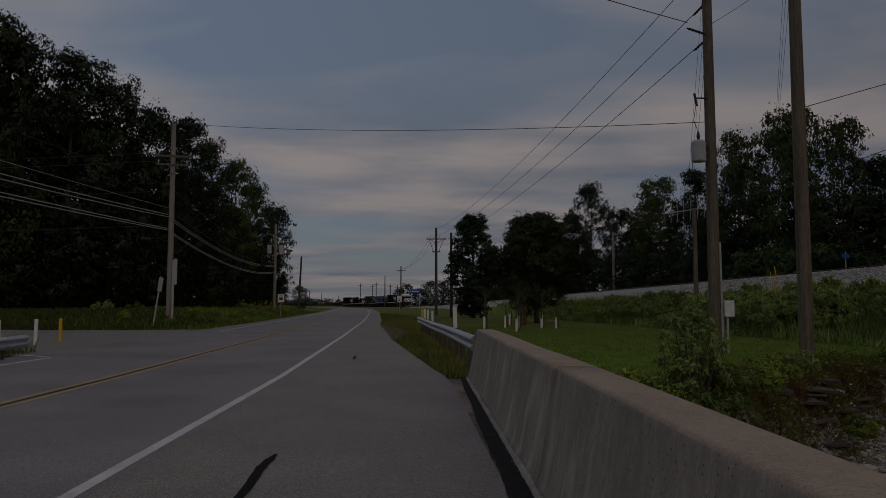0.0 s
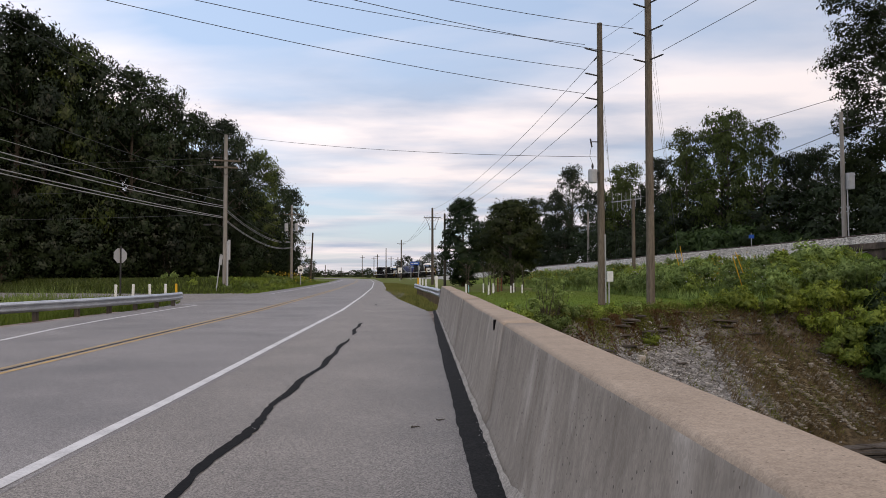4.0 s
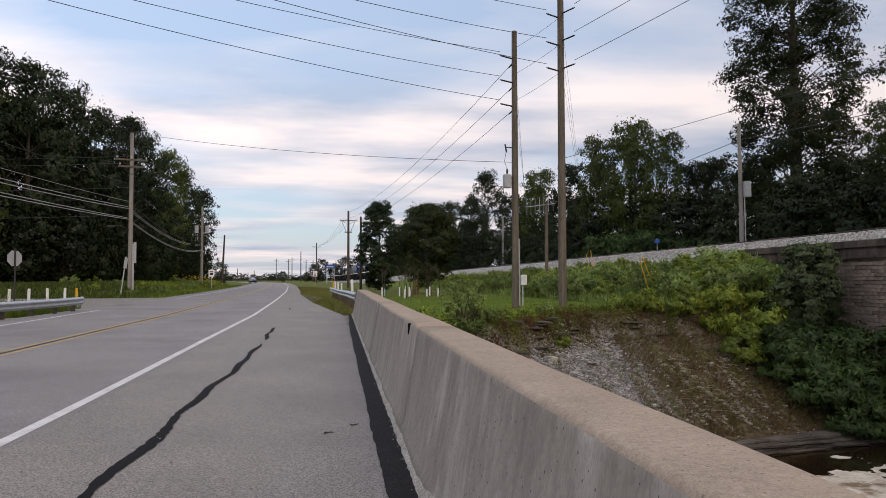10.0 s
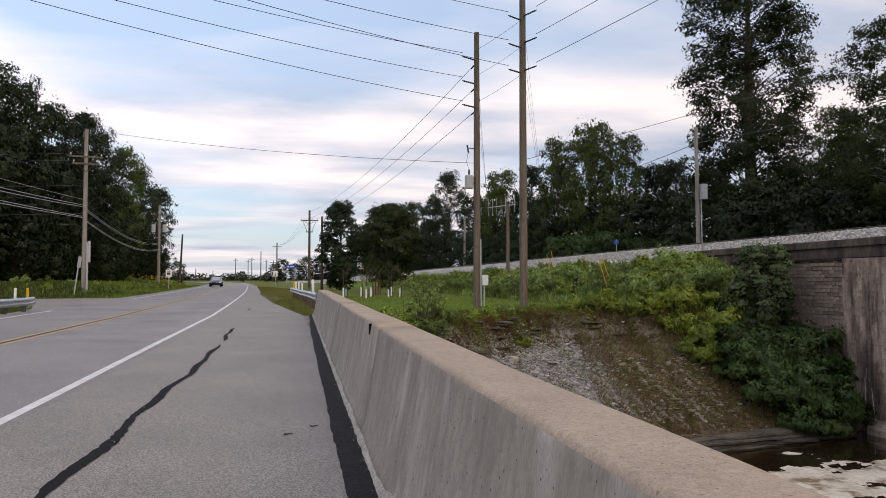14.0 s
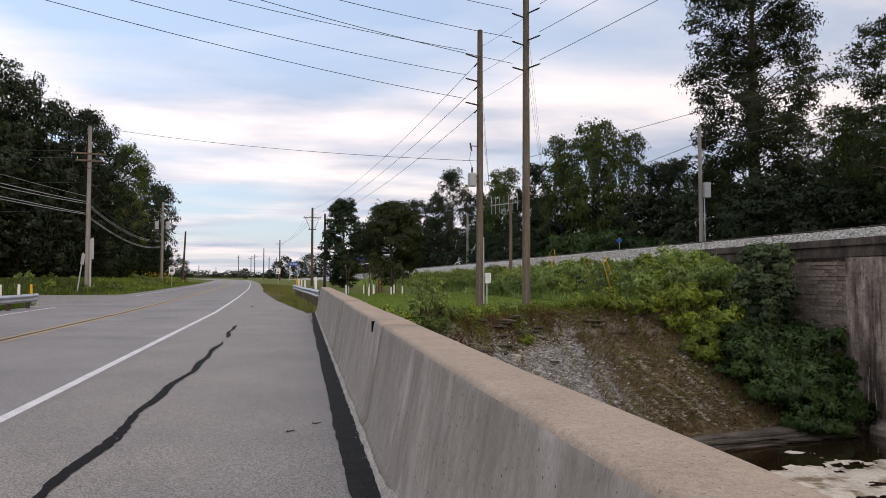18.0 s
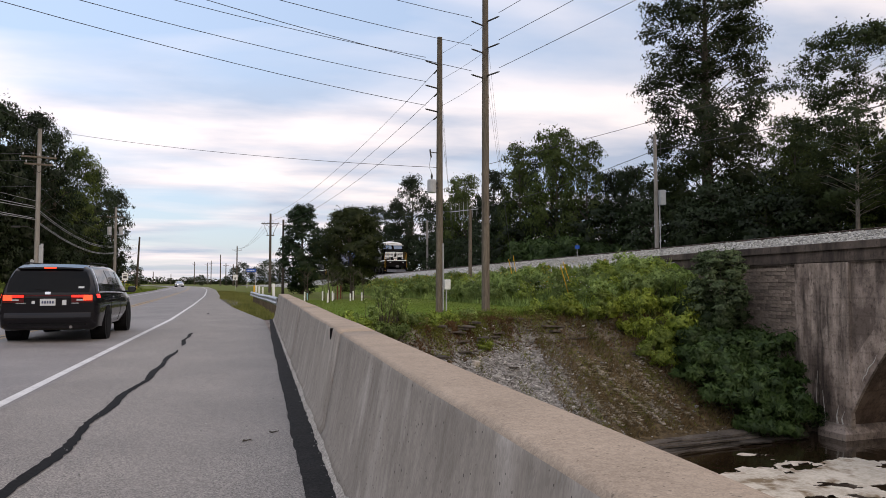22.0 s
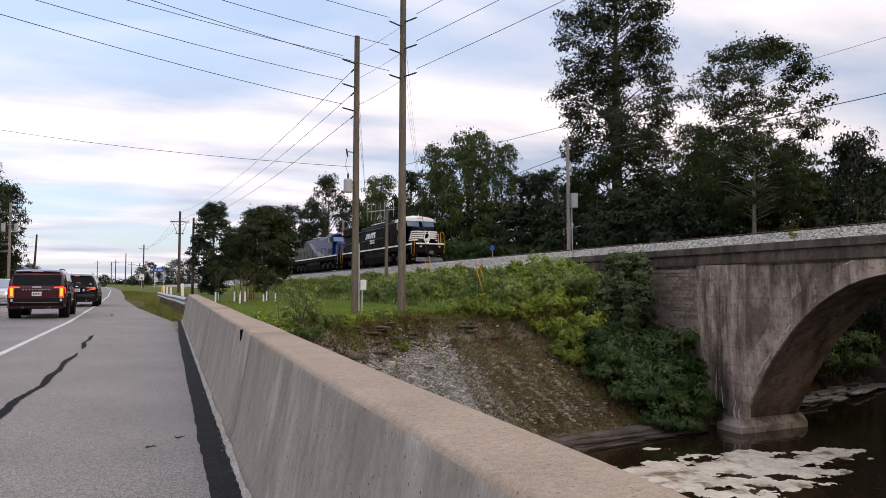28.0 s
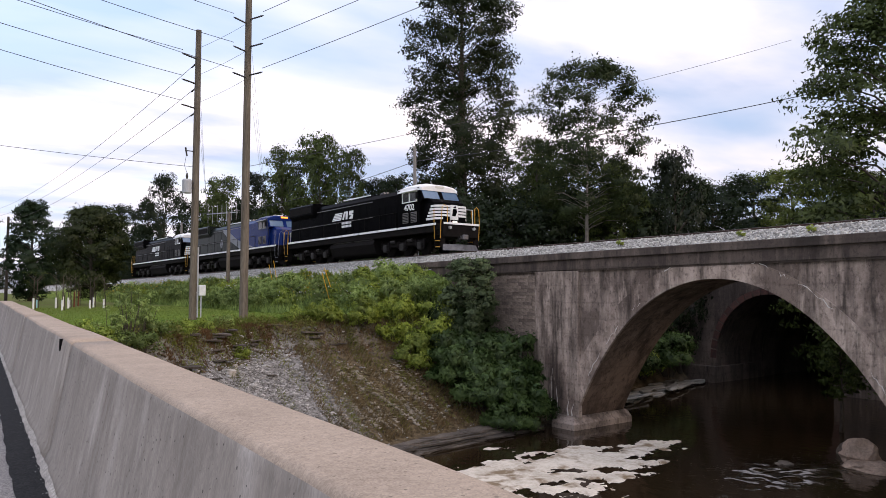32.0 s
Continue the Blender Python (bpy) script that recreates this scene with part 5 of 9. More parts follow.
def embankment_shrubs():
    rng = random.Random(5)
    ks = [
        shrub("embankment_shrub", 41, 1.5, 1.1, 1700, 0.17, LEAF_SHRUB, "leafy green shrub on the railway embankment", place(*along(-6.0, 8, 0).xy), 18, "embankment shrubs"),
        shrub("embankment_shrub", 42, 1.7, 1.2, 1700, 0.19, LEAF_WEED, "tall green weeds on the railway embankment", place(*along(-6.5, 14, 0).xy), 20, "embankment shrubs", slim=0.35),
        shrub("embankment_shrub", 43, 1.4, 1.2, 1800, 0.155, LEAF_LIGHT, "bright yellow-green shrub on the embankment", place(*along(-7.2, 1.5, 0).xy), 18, "embankment shrubs"),
        shrub("sumac_shrub", 44, 2.6, 1.6, 7600, 0.20, LEAF_SUMAC, "dark green sumac with long drooping leaves", place(*along(-5.2, -5.5, 0).xy), 26, "sumac shrubs", slim=0.36),
    ]
    for i in range(124):
        s = -3 + 62 * (i / 124) ** 1.1
        a = rng.uniform(-8.4, -4.9)
        p = along(a, s, 0)
        k = rng.choice((0, 0, 1, 1, 1, 1, 2))
        plant(ks[k], p.x, p.y, rng.uniform(0.65, 1.15) * (1.0 if a < -6.2 else 0.75), rng.uniform(0, 6.28))
    for i in range(44):
        p = along(rng.uniform(-8.3, -5.6), rng.uniform(6, 34), 0)
        plant(ks[rng.choice((0, 1, 1))], p.x, p.y, rng.uniform(0.7, 1.2), rng.uniform(0, 6.28))
    for s, a in ((9, -7.2), (12, -6.4), (15.5, -7.4), (17, -6.2), (20, -7.0), (24, -6.4), (28, -7.2), (33, -6.6)):
        p = along(a, s, 0)
        plant(ks[3], p.x, p.y, rng.uniform(0.45, 0.62), rng.uniform(0, 6.28))
    # thin open saplings on the bank behind the parapet
    sap = shrub("weed_sapling", 48, 2.3, 0.55, 900, 0.10, LEAF_WEED, "thin open weed sapling on the bank top", place(4.3, 25.6), 16, "weed saplings")
    for x, y, sc in ((5.1, 26.7, 0.75), (3.5, 24.4, 0.85), (4.7, 26.2, 0.85), (2.8, 23.0, 0.8)):
        plant(sap, x, y, sc, rng.uniform(0, 6.28))
    # low growth along the toe of the ballast
    for i in range(48):
        p = along(rng.uniform(-4.5, -3.7), rng.uniform(9, 90), 0)
        plant(ks[rng.choice((0, 1, 1))], p.x, p.y, rng.uniform(0.3, 0.55), rng.uniform(0, 6.28))
    # growth round the end of the bridge coping
    for s, a, k, sc in ((-1.0, -4.6, 0, 0.7), (0.4, -4.4, 1, 0.6), (-2.2, -4.4, 1, 0.7), (-3.4, -4.5, 0, 0.75), (1.8, -4.8, 1, 0.75), (-0.2, -5.0, 1, 0.8), (-1.6, -5.2, 0, 0.9), (-4.4, -4.6, 1, 0.7)):
        p = along(a, s, 0)
        plant(ks[k], p.x, p.y, sc, rng.uniform(0, 6.28))
    # thicket against the bridge wing
    for s, a, k, sc in ((-3.5, -5.4, 1, 1.2), (-1.5, -6.8, 0, 1.2), (-4.5, -7.6, 2, 1.0), (0.5, -7.4, 1, 1.1), (-2.6, -8.2, 0, 1.0), (-0.6, -5.6, 1, 1.2), (-5.4, -6.6, 2, 1.15), (-6.0, -8.0, 0, 0.8), (-3.2, -6.8, 1, 1.2), (1.8, -6.2, 0, 1.2), (-6.6, -7.4, 0, 0.8), (-4.6, -6.2, 2, 1.1),
                        (-7.6, -6.0, 3, 1.1), (-8.2, -5.2, 3, 1.3), (-9.2, -6.0, 3, 1.2), (-9.8, -5.4, 3, 1.1), (-9.2, -6.8, 3, 1.0), (-8.2, -7.0, 3, 1.05), (-7.0, -6.6, 3, 0.9), (-10.3, -4.9, 3, 0.9), (-10.4, -6.3, 3, 0.8),
                        (-5.6, -7.8, 2, 0.9), (-6.8, -8.6, 2, 0.7), (-3.4, -8.8, 2, 0.6)):
        p = along(a, s, 0)
        plant(ks[k], p.x, p.y, sc, rng.uniform(0, 6.28))
    p = along(-5.0, -6.5, -2.4)
    tree("columnar_bush", 47, 5.3, 1.55, 0.2, 30000, 0.12, LEAF_BUSH, BARK, "tall dark columnar bush against the bridge wing", Matrix.Translation(p), 60, shape="column", blob_r=(0.22, 0.4), thick=0.012)
    # sumac in front of the far woods
    for s, a, sc in ((34, 6.5, 2.2), (30, 7, 2.2), (26, 7.5, 1.9), (38, 7, 1.9), (22, 8.5, 1.6), (42, 7, 1.6), (32, 8, 2.4)):
        p = along(a, s, 0)
        plant(ks[3], p.x, p.y, sc, rng.uniform(0, 6.28))
    # along the cliff edge and behind the parapet
    for x, y, k, sc in ((3.4, 22.5, 1, 0.7), (4.6, 25.3, 1, 0.6), (5.4, 26.6, 1, 0.5), (3.0, 24.4, 0, 0.6), (6.6, 27.8, 0, 0.45), (2.3, 20.5, 0, 0.7), (7.6, 29.2, 0, 0.4), (8.8, 30.6, 1, 0.4)):
        plant(ks[k], x, y, sc, rng.uniform(0, 6.28))
    return ks


SHRUBS = embankment_shrubs()


# ---------------------------------------------------------------- poles and wires
def utility_pole(name, x, y, h, r, label, mat_=None, m_extra=None, z=None, lean=(0, 0)):
    z = ground_at(x, y) if z is None else z
    base = empty(name, pose(x, y, z, lean[0], lean[1], 0), label, "utility pole", "utility poles")
    mb = MB().tube([(0, 0, -0.4), (0, 0, h * 0.3), (0, 0, h * 0.7), (0, 0, h)], [r, r * 0.93, r * 0.8, r * 0.7], 12)
    part("shaft", mb, mat_ or POLE_WOOD, base, smooth=False)
    return base


def crossarm(base, z, half, turn=0.0, insul=3, braces=True, mat_=None):
    m = pose(0, 0, z, 0, 0, turn)
    arm = part("crossarm", MB().box(-half, -0.16, -0.06, half, -0.07, 0.06, 0.01), mat_ or POLE_WOOD, base, m=m)
    for i in range(insul):
        x = -half + 0.12 + (2 * half - 0.24) * i / max(1, insul - 1)
        part("insulator", MB().tube([(x, -0.11, 0.06), (x, -0.11, 0.12), (x, -0.11, 0.14), (x, -0.11, 0.26)], [0.015, 0.02, 0.05, 0.03], 8), GREY_METAL, arm)
    if braces:
        for sg in (-1, 1):
            part("brace", MB().tube([(sg * half * 0.6, -0.1, -0.06), (0, -0.14, -0.6)], 0.02, 5), DARK_METAL, base, m=m)
    return arm


def wire(p0, p1, sag, r=0.013, mat_=None, label="thin grey overhead power line", n=18):
    p0, p1 = Vector(p0), Vector(p1)
    pts = [p0.lerp(p1, i / n) - Vector((0, 0, sag * 4 * (i / n) * (1 - i / n))) for i in range(n + 1)]
    tagged(part("overhead_wire", MB().tube(pts, r, 5), mat_ or BLACK_WIRE), label, "wire", "overhead wires")


def strain_insulator(base, z, d, length=0.9):
    """A dead-end insulator string that points along d from the pole."""
    d = Vector(d).normalized()
    b = Vector((0, 0, z))
    pts = [b + d * (0.12 + length * i / 12) for i in range(13)]
    part("strain_insulator", MB().tube(pts, [0.02] + [0.045 if i % 2 else 0.028 for i in range(11)] + [0.02], 8), DARK_METAL, base)


P1 = (8.67, 35.36)
P2 = (10.45, 33.4)


def main_poles():
    a = utility_pole("utility_pole", *P1, 13.75, 0.19, "tall weathered wooden utility pole with transformer")
    b = utility_pole("utility_pole", *P2, 17.0, 0.20, "very tall weathered wooden utility pole on the lawn edge")
    left = Vector((-18.2, -11.7, 0.0))
    for z, far in ((12.34, 11.9), (11.14, 11.55), (9.96, 11.35)):
        strain_insulator(a, z, left)
        wire((P1[0] - 0.84, P1[1] - 0.54, z), (-24, 14, far), 0.8)
        strain_insulator(a, z - 0.1, (-0.35, 6, -0.3))
        wire((P1[0] - 0.05, P1[1] + 0.95, z - 0.3), (1.5, 106.9, 9.1 + (z - 9.96) * 0.7), 1.1)
    for z, far in ((13.79, 12.2), (12.46, 11.5), (11.24, 11.8)):
        strain_insulator(b, z, left)
        wire((P2[0] - 0.84, P2[1] - 0.54, z), (-22, 12, far), 0.8)
    for z, far in ((13.9, 14.6), (12.6, 13.5), (11.26, 12.6)):
        strain_insulator(b, z + 0.1, (0.38, -0.9, 0.0))
        wire((P2[0] + 0.38, P2[1] - 0.9, z + 0.1), (20, -5, far), 0.3)
        wire((P2[0], P2[1], z - 0.2), (P1[0], P1[1], z - 1.2), 0.06, 0.008, GREY_WIRE)
    # guys that run back to the embankment
    for k, z in enumerate((14.0, 12.6, 11.4)):
        wire((P2[0], P2[1], z), (19.5 + 0.6 * k, 55 + 1.5 * k, 1.2), 0.0, 0.006, GREY_WIRE, "thin steel guy wire")
        wire((P1[0], P1[1], z - 1.6), (15.5 + 0.6 * k, 58 + 1.5 * k, 1.2), 0.0, 0.006, GREY_WIRE, "thin steel guy wire")
    # transformer, cut-out, conduit and meter box
    can = part("transformer", MB().tube([(-0.42, -0.1, 5.9), (-0.42, -0.1, 5.93), (-0.42, -0.1, 6.5), (-0.42, -0.1, 6.56)], [0.2, 0.22, 0.22, 0.18], 16), GREY_METAL, a, "grey cylindrical pole transformer", smooth=False)
    part("bushing", MB().tube([(-0.42, -0.1, 6.56), (-0.42, -0.1, 6.7), (-0.42, -0.1, 6.85)], [0.03, 0.06, 0.03], 8), DARK_METAL, can)
    for z in (6.1, 6.35):
        part("bracket", MB().box(-0.25, -0.13, z, -0.1, -0.07, z + 0.1), DARK_METAL, a)
    part("fuse_cutout", MB().tube([(-0.12, -0.1, 7.9), (-0.45, -0.12, 7.9)], 0.025, 6).tube([(-0.45, -0.12, 7.65), (-0.52, -0.12, 8.05)], 0.04, 8), DARK_METAL, a)
    part("drop_lead", MB().tube([(-0.42, -0.1, 6.85), (-0.55, -0.1, 7.2), (-0.48, -0.12, 7.65)], 0.01, 5).tube([(-0.6, -0.1, 6.4), (-0.62, -0.1, 5.6), (-0.2, -0.1, 5.2)], 0.012, 5), BLACK_WIRE, a)
    part("conduit", MB().tube([(0.17, -0.12, 0.1), (0.16, -0.1, 3.4)], 0.04, 8), GREY_METAL, a)
    part("meter_box", MB().box(0.22, -0.22, 1.12, 0.52, -0.05, 1.62, 0.02), WHITE_PLASTIC, a, "white electrical meter box")
    part("box_bracket", MB().box(0.05, -0.14, 1.25, 0.23, -0.1, 1.3).box(0.3, -0.14, 0.0, 0.36, -0.1, 1.12), GREY_METAL, a)


main_poles()


def other_poles():
    # antenna mast on the embankment
    z = ground_at(17.47, 60.3)
    m = empty("antenna_mast", pose(17.47, 60.3, z), "wooden mast carrying a slim metal antenna", "antenna")
    part("shaft", MB().tube([(0, 0, -0.3), (0, 0, 7.55 - z)], [0.16, 0.13], 10), POLE_WOOD, m)
    beam = part("beam", MB().tube([(0.35, -1.2, 7.45 - z), (-0.85, 3.6, 7.6 - z)], 0.035, 6), GREY_METAL, m)
    for i in range(7):
        q = i / 6
        x, y = 0.3 - 1.1 * q, -1.0 + 4.4 * q
        part("element", MB().tube([(x, y, 6.85 - z), (x, y, 8.25 - z)], 0.016, 5), GREY_METAL, beam)
    # crossing signal pole with cabinet behind the track
    p = along(4.5, 11.5, 0)
    z = rail_z(11.5) - 0.6
    s = empty("railway_pole", pose(p.x, p.y, z, 0, -0.6, 0), "pale grey wooden railway pole with equipment box", "utility pole", "utility poles")
    part("shaft", MB().tube([(0, 0, -0.5), (0, 0, 9.6)], [0.17, 0.12], 10), GREY_POLE, s)
    part("equipment_box", MB().box(0.15, -0.4, 4.3, 0.6, 0.1, 5.4, 0.02), GREY_METAL, s, "grey equipment box")
    part("cable_pipe", MB().tube([(0.2, -0.15, 0.2), (0.2, -0.15, 4.3)], 0.04, 6), GREY_METAL, s)
    part("arm", MB().tube([(0, 0, 9.1), (-0.6, -0.2, 9.4)], 0.03, 6).tube([(0, 0, 8.2), (0.35, -0.2, 8.2)], 0.03, 6), DARK_METAL, s)
    part("top_bracket", MB().tube([(0.4, -0.1, 8.1), (0.4, -0.1, 9.9)], 0.02, 6), DARK_METAL, s)
    c = empty("trackside_cabinet", pose(p.x - 0.9, p.y - 0.2, z + 0.1, 0, 0, TURN), "low white trackside box", "cabinet")
    part("body", MB().box(-0.9, -0.25, -0.1, 0.5, 0.25, 0.42, 0.03), WHITE_PLASTIC, c)
    # blue plate
    q = along(4.0, 22.3, 0)
    z = rail_z(22) - 0.8
    b = empty("trackside_sign", pose(q.x, q.y, z, 0, 0, -15), "small blue rectangular sign on a post", "sign")
    part("post", MB().tube([(0, 0, -0.2), (0, 0, 2.3)], 0.03, 6), GREY_METAL, b)
    part("plate", MB().box(-0.20, -0.06, 1.85, 0.20, -0.035, 2.15, 0.005), SIGN_BLUE, b)
    q = along(5.5, 68.3, 0)
    utility_pole("utility_pole", q.x, q.y, 9.6, 0.2, "pale grey wooden pole behind the track", GREY_POLE)
    # far side of the road
    a = utility_pole("utility_pole", -14.9, 56.05, 12.1, 0.18, "weathered wooden utility pole at the wood's edge", GREY_POLE, z=-0.18)
    crossarm(a, 10.1, 1.1, 15)
    crossarm(a, 9.6, 0.9, 15, 2)
    part("street_light", MB().tube([(0, 0, 5.0), (-0.5, -0.6, 5.25), (-0.9, -1.0, 5.2)], 0.03, 6).box(-1.3, -1.15, 5.1, -0.8, -0.95, 5.24, 0.03), DARK_METAL, a)
    part("riser", MB().tube([(0.22, -0.1, 0.2), (0.22, -0.1, 4.0)], 0.07, 8).tube([(0.34, -0.1, 2.6), (0.34, -0.1, 4.1)], 0.10, 8), GREY_METAL, a)
    b = utility_pole("utility_pole", -18.25, 103.4, 11.2, 0.19, "wooden utility pole with two small transformers", GREY_POLE, z=-0.18)
    crossarm(b, 9.9, 1.1, 10)
    part("transformer", MB().tube([(-0.7, -0.2, 7.6), (-0.7, -0.2, 8.6)], 0.25, 10), GREY_METAL, b)
    part("transformer", MB().tube([(0.7, -0.2, 7.6), (0.7, -0.2, 8.6)], 0.25, 10), GREY_METAL, b)
    utility_pole("utility_pole", -17.9, 118.6, 8.2, 0.17, "dark leaning wooden pole", BARK, lean=(0, 2.5), z=-0.18)
    c = utility_pole("utility_pole", 1.5, 107, 11.2, 0.2, "wooden utility pole with double crossarms", DARK_POLE)
    crossarm(c, 9.75, 1.25, -5, 4, mat_=DARK_POLE)
    crossarm(c, 8.1, 0.55, -5, 2, False, DARK_POLE)
    for sg in (-1, 1):
        part("strut", MB().tube([(sg * 0.95, -0.1, 9.7), (sg * 0.3, -0.1, 8.1)], 0.03, 5), DARK_METAL, c)
    utility_pole("utility_pole", 2.83, 92, 9.1, 0.17, "dark wooden pole beside the parapet end", BARK)
    for x, y, h in ((-5.8, 205, 11.1), (-19.9, 329, 10.5), (-22.5, 345, 10), (-29.1, 359, 10.8), (-50.8, 346, 7.2), (-12.7, 259.7, 10.7), (-12.6, 299.7, 8.8), (-42.8, 327, 5.6), (-43.5, 397, 5.4), (-9.2, 280, 8)):
        d = utility_pole("utility_pole", x, y, h, 0.2, "distant wooden utility pole", DARK_POLE)
        if h > 7 and x != -12.7:
            crossarm(d, h * 0.9, 1.2, 10, 2, mat_=DARK_POLE)
    # wires
    wire((-14.9, 56, 11.9), (P1[0], P1[1], 7.0), 0.35, 0.012)
    wire((P2[0], P2[1], 6.9), (48.4, 30.1, 19), 0.4, 0.012)
    wire((-14.9, 56, 11.9), (-19.5, 8, 13.0), 0.5, 0.012)
    for k, (z, sag) in enumerate(((8.2, 0.36), (6.88, 0.31), (6.5, 0.42), (6.36, 0.50), (5.68, 0.27), (5.58, 0.34))):
        wire((-15.1 + 0.08 * (k % 2), 56, z), (-17.5, 8, z), sag, 0.014 if k < 2 else 0.026, None if k < 1 else PALE_WIRE)
        wire((-14.9, 56, z - 0.2), (-18.2, 103.4, z - 0.5), 0.9, 0.012 if k < 2 else 0.022, None if k < 2 else PALE_WIRE)
        wire((-18.2, 103.4, z - 0.5), (-17.9, 118.6, min(7.6, z)), 0.3, 0.012)
    for z in (10.2, 9.7, 7.9, 5.9):
        wire((-14.9, 56, z), (-62, 62, z + 0.4), 0.5, 0.010, GREY_WIRE)
    p = along(4.5, 11.5, 0)
    wire((p.x, p.y, 11.2), (51.2, 25.2, 15.6), 0.5, 0.03, None, "thick black overhead cable")
    wire((p.x, p.y, 11.2), (24.0, 105.8, 11.6), 1.2, 0.024, None, "thick black overhead cable")
    for k in range(3):
        wire((1.4 + 0.6 * (k - 1), 107, 9.9), (-5.8, 205, 10.3), 1.2, 0.014)


other_poles()


# ---------------------------------------------------------------- guard rails, posts, signs
def guard_rail(name, pts, label, hgt=0.62, off=-0.25):
    """A W-beam on posts along pts."""
    g = empty(name, pose(0, 0, 0), label, "guard rail", "guard rails")
    prof = [(0.0, -0.155), (0.04, -0.13), (0.08, -0.09), (0.08, -0.06), (0.03, -0.02), (0.03, 0.02), (0.08, 0.06), (0.08, 0.09), (0.04, 0.13), (0.0, 0.155), (-0.006, 0.15), (0.024, 0.0), (-0.006, -0.15)]
    rings = []
    P = [Vector(p) for p in pts]
    for i, p in enumerate(P):
        d = (P[min(i + 1, len(P) - 1)] - P[max(i - 1, 0)])
        nrm = Vector((d.y, -d.x, 0)).normalized()
        rings.append([(p.x + nrm.x * a, p.y + nrm.y * a, p.z + hgt + b) for a, b in prof])
    part("rail_beam", MB().loft(rings), GALV, g)
    L = 0
    for i in range(len(P) - 1):
        L += (P[i + 1] - P[i]).length
    step, acc, k = 1.9, 0.0, 0.3
    for i in range(len(P) - 1):
        seg = P[i + 1] - P[i]
        while k < acc + seg.length:
            p = P[i] + seg * ((k - acc) / seg.length)
            nrm = Vector((seg.y, -seg.x, 0)).normalized()
            c = p - nrm * 0.16
            # dark wood, its colour also standing for the shade under the beam
            part("post", MB().box(c.x - 0.06, c.y - 0.08, p.z - 0.5, c.x + 0.06, c.y + 0.08, p.z + hgt + 0.12, 0.006), DARK_POLE, g)
            k += step
        acc += seg.length
    return g


guard_rail("guard_rail", [(-13.2, 12, -0.22), (-12.4, 15.5, -0.22), (-11.3, 19.7, -0.22), (-10.55, 24, -0.22), (-10.2, 28.5, -0.22), (-10.2, 31, -0.22), (-10.45, 32.3, -0.22)], "galvanised steel guard rail curving at the junction")
gr = guard_rail("guard_rail", [(-0.47, 50, -0.1), (-0.2, 45.5, -0.1), (0.1, 40, -0.1), (0.42, 33.5, -0.05), (0.66, 26.45, 0)], "galvanised steel guard rail running up to the parapet end")
left_wall = MB().box(-12.6, 2, -0.9, -12.15, 20.3, 0.22, 0.03)
tagged(part("low_parapet", left_wall, CONCRETE), "low weathered concrete bridge kerb wall", "parapet", kind="structure")


def marker(x, y, h, mat_, label, w=0.06, z=None):
    z = ground_at(x, y) if z is None else z
    t = empty("marker_post", pose(x, y, z, random.uniform(-2, 2), random.uniform(-2, 2), 0), label, "marker post", "marker posts")
    part("post", MB().box(-w, -0.03, -0.2, w, 0.03, h, 0.01), mat_, t)


for y, m_ in ((31.6, 0), (33.5, 0), (35.6, 0), (37.7, 0), (39.4, 1)):
    marker(-13.0, y, 1.02, YELLOW_PLASTIC if m_ else WHITE_PLASTIC, "yellow flexible marker post" if m_ else "white flexible marker post", 0.055)
for x, y, h, m_ in ((-0.15, 52.5, 1.15, 0), (-0.3, 54, 1.15, 1), (0.05, 55.5, 1.15, 0), (0.3, 54.5, 1.1, 0), (0.72, 35.0, 1.42, 0)):
    marker(x, y, h, YELLOW_PLASTIC if m_ else WHITE_PLASTIC, "yellow flexible marker post" if m_ else "white flexible marker post")


def tree_guards():
    """Young trees in protective tubes on the lawn."""
    rng = random.Random(8)
    for x, y, k in ((3.9, 62, 2), (5.0, 60, 0), (6.1, 62, 0), (4.7, 52, 0), (7.0, 58, 0), (7.6, 61, 0), (6.0, 66, 0), (7.1, 66, 3), (6.6, 64, 3), (5.6, 58, 0), (7.9, 58, 0), (3.4, 57, 0)):
        mat_ = (WHITE_PLASTIC, WHITE_PLASTIC, BLUE_PLASTIC, RUST)[k]
        g = empty("young_tree", pose(x, y, ground_at(x, y)), "young tree in a protective tube on the lawn", "sapling", "young trees")
        hh = rng.uniform(0.55, 0.8) if k != 3 else 1.2
        part("tree_guard", MB().tube([(0, 0, -0.1), (0, 0, hh)], 0.06, 8), mat_, g, "white tube" if k < 2 else "")
        part("stake", MB().tube([(0.14, 0, -0.1), (0.12, 0, hh + 0.3)], 0.03, 5), BARK, g)
        r = np.random.default_rng(int(x * 100))
        mb = MB().tube([(0, 0, 0), (0.03, 0.02, 2.2)], [0.03, 0.012], 5)
        pts = []
        for j in range(9):
            zz = rng.uniform(0.9, 2.2)
            an = rng.uniform(0, 6.28)
            e = Vector((0.6 * math.cos(an), 0.6 * math.sin(an), zz + 0.5)) * 1.0
            mb.tube([(0.02, 0.01, zz), tuple(e)], [0.012, 0.005], 4, False)
            pts.append(tuple(e))
        part("stem", mb, BARK, g)
        c = blob_points(r, np.array(pts), np.full(len(pts), 0.3), 150)
        link_mesh("foliage", leaf_mesh("foliage", c, r.uniform(0.05, 0.11, 150), r), LEAF_MID, g)


tree_guards()


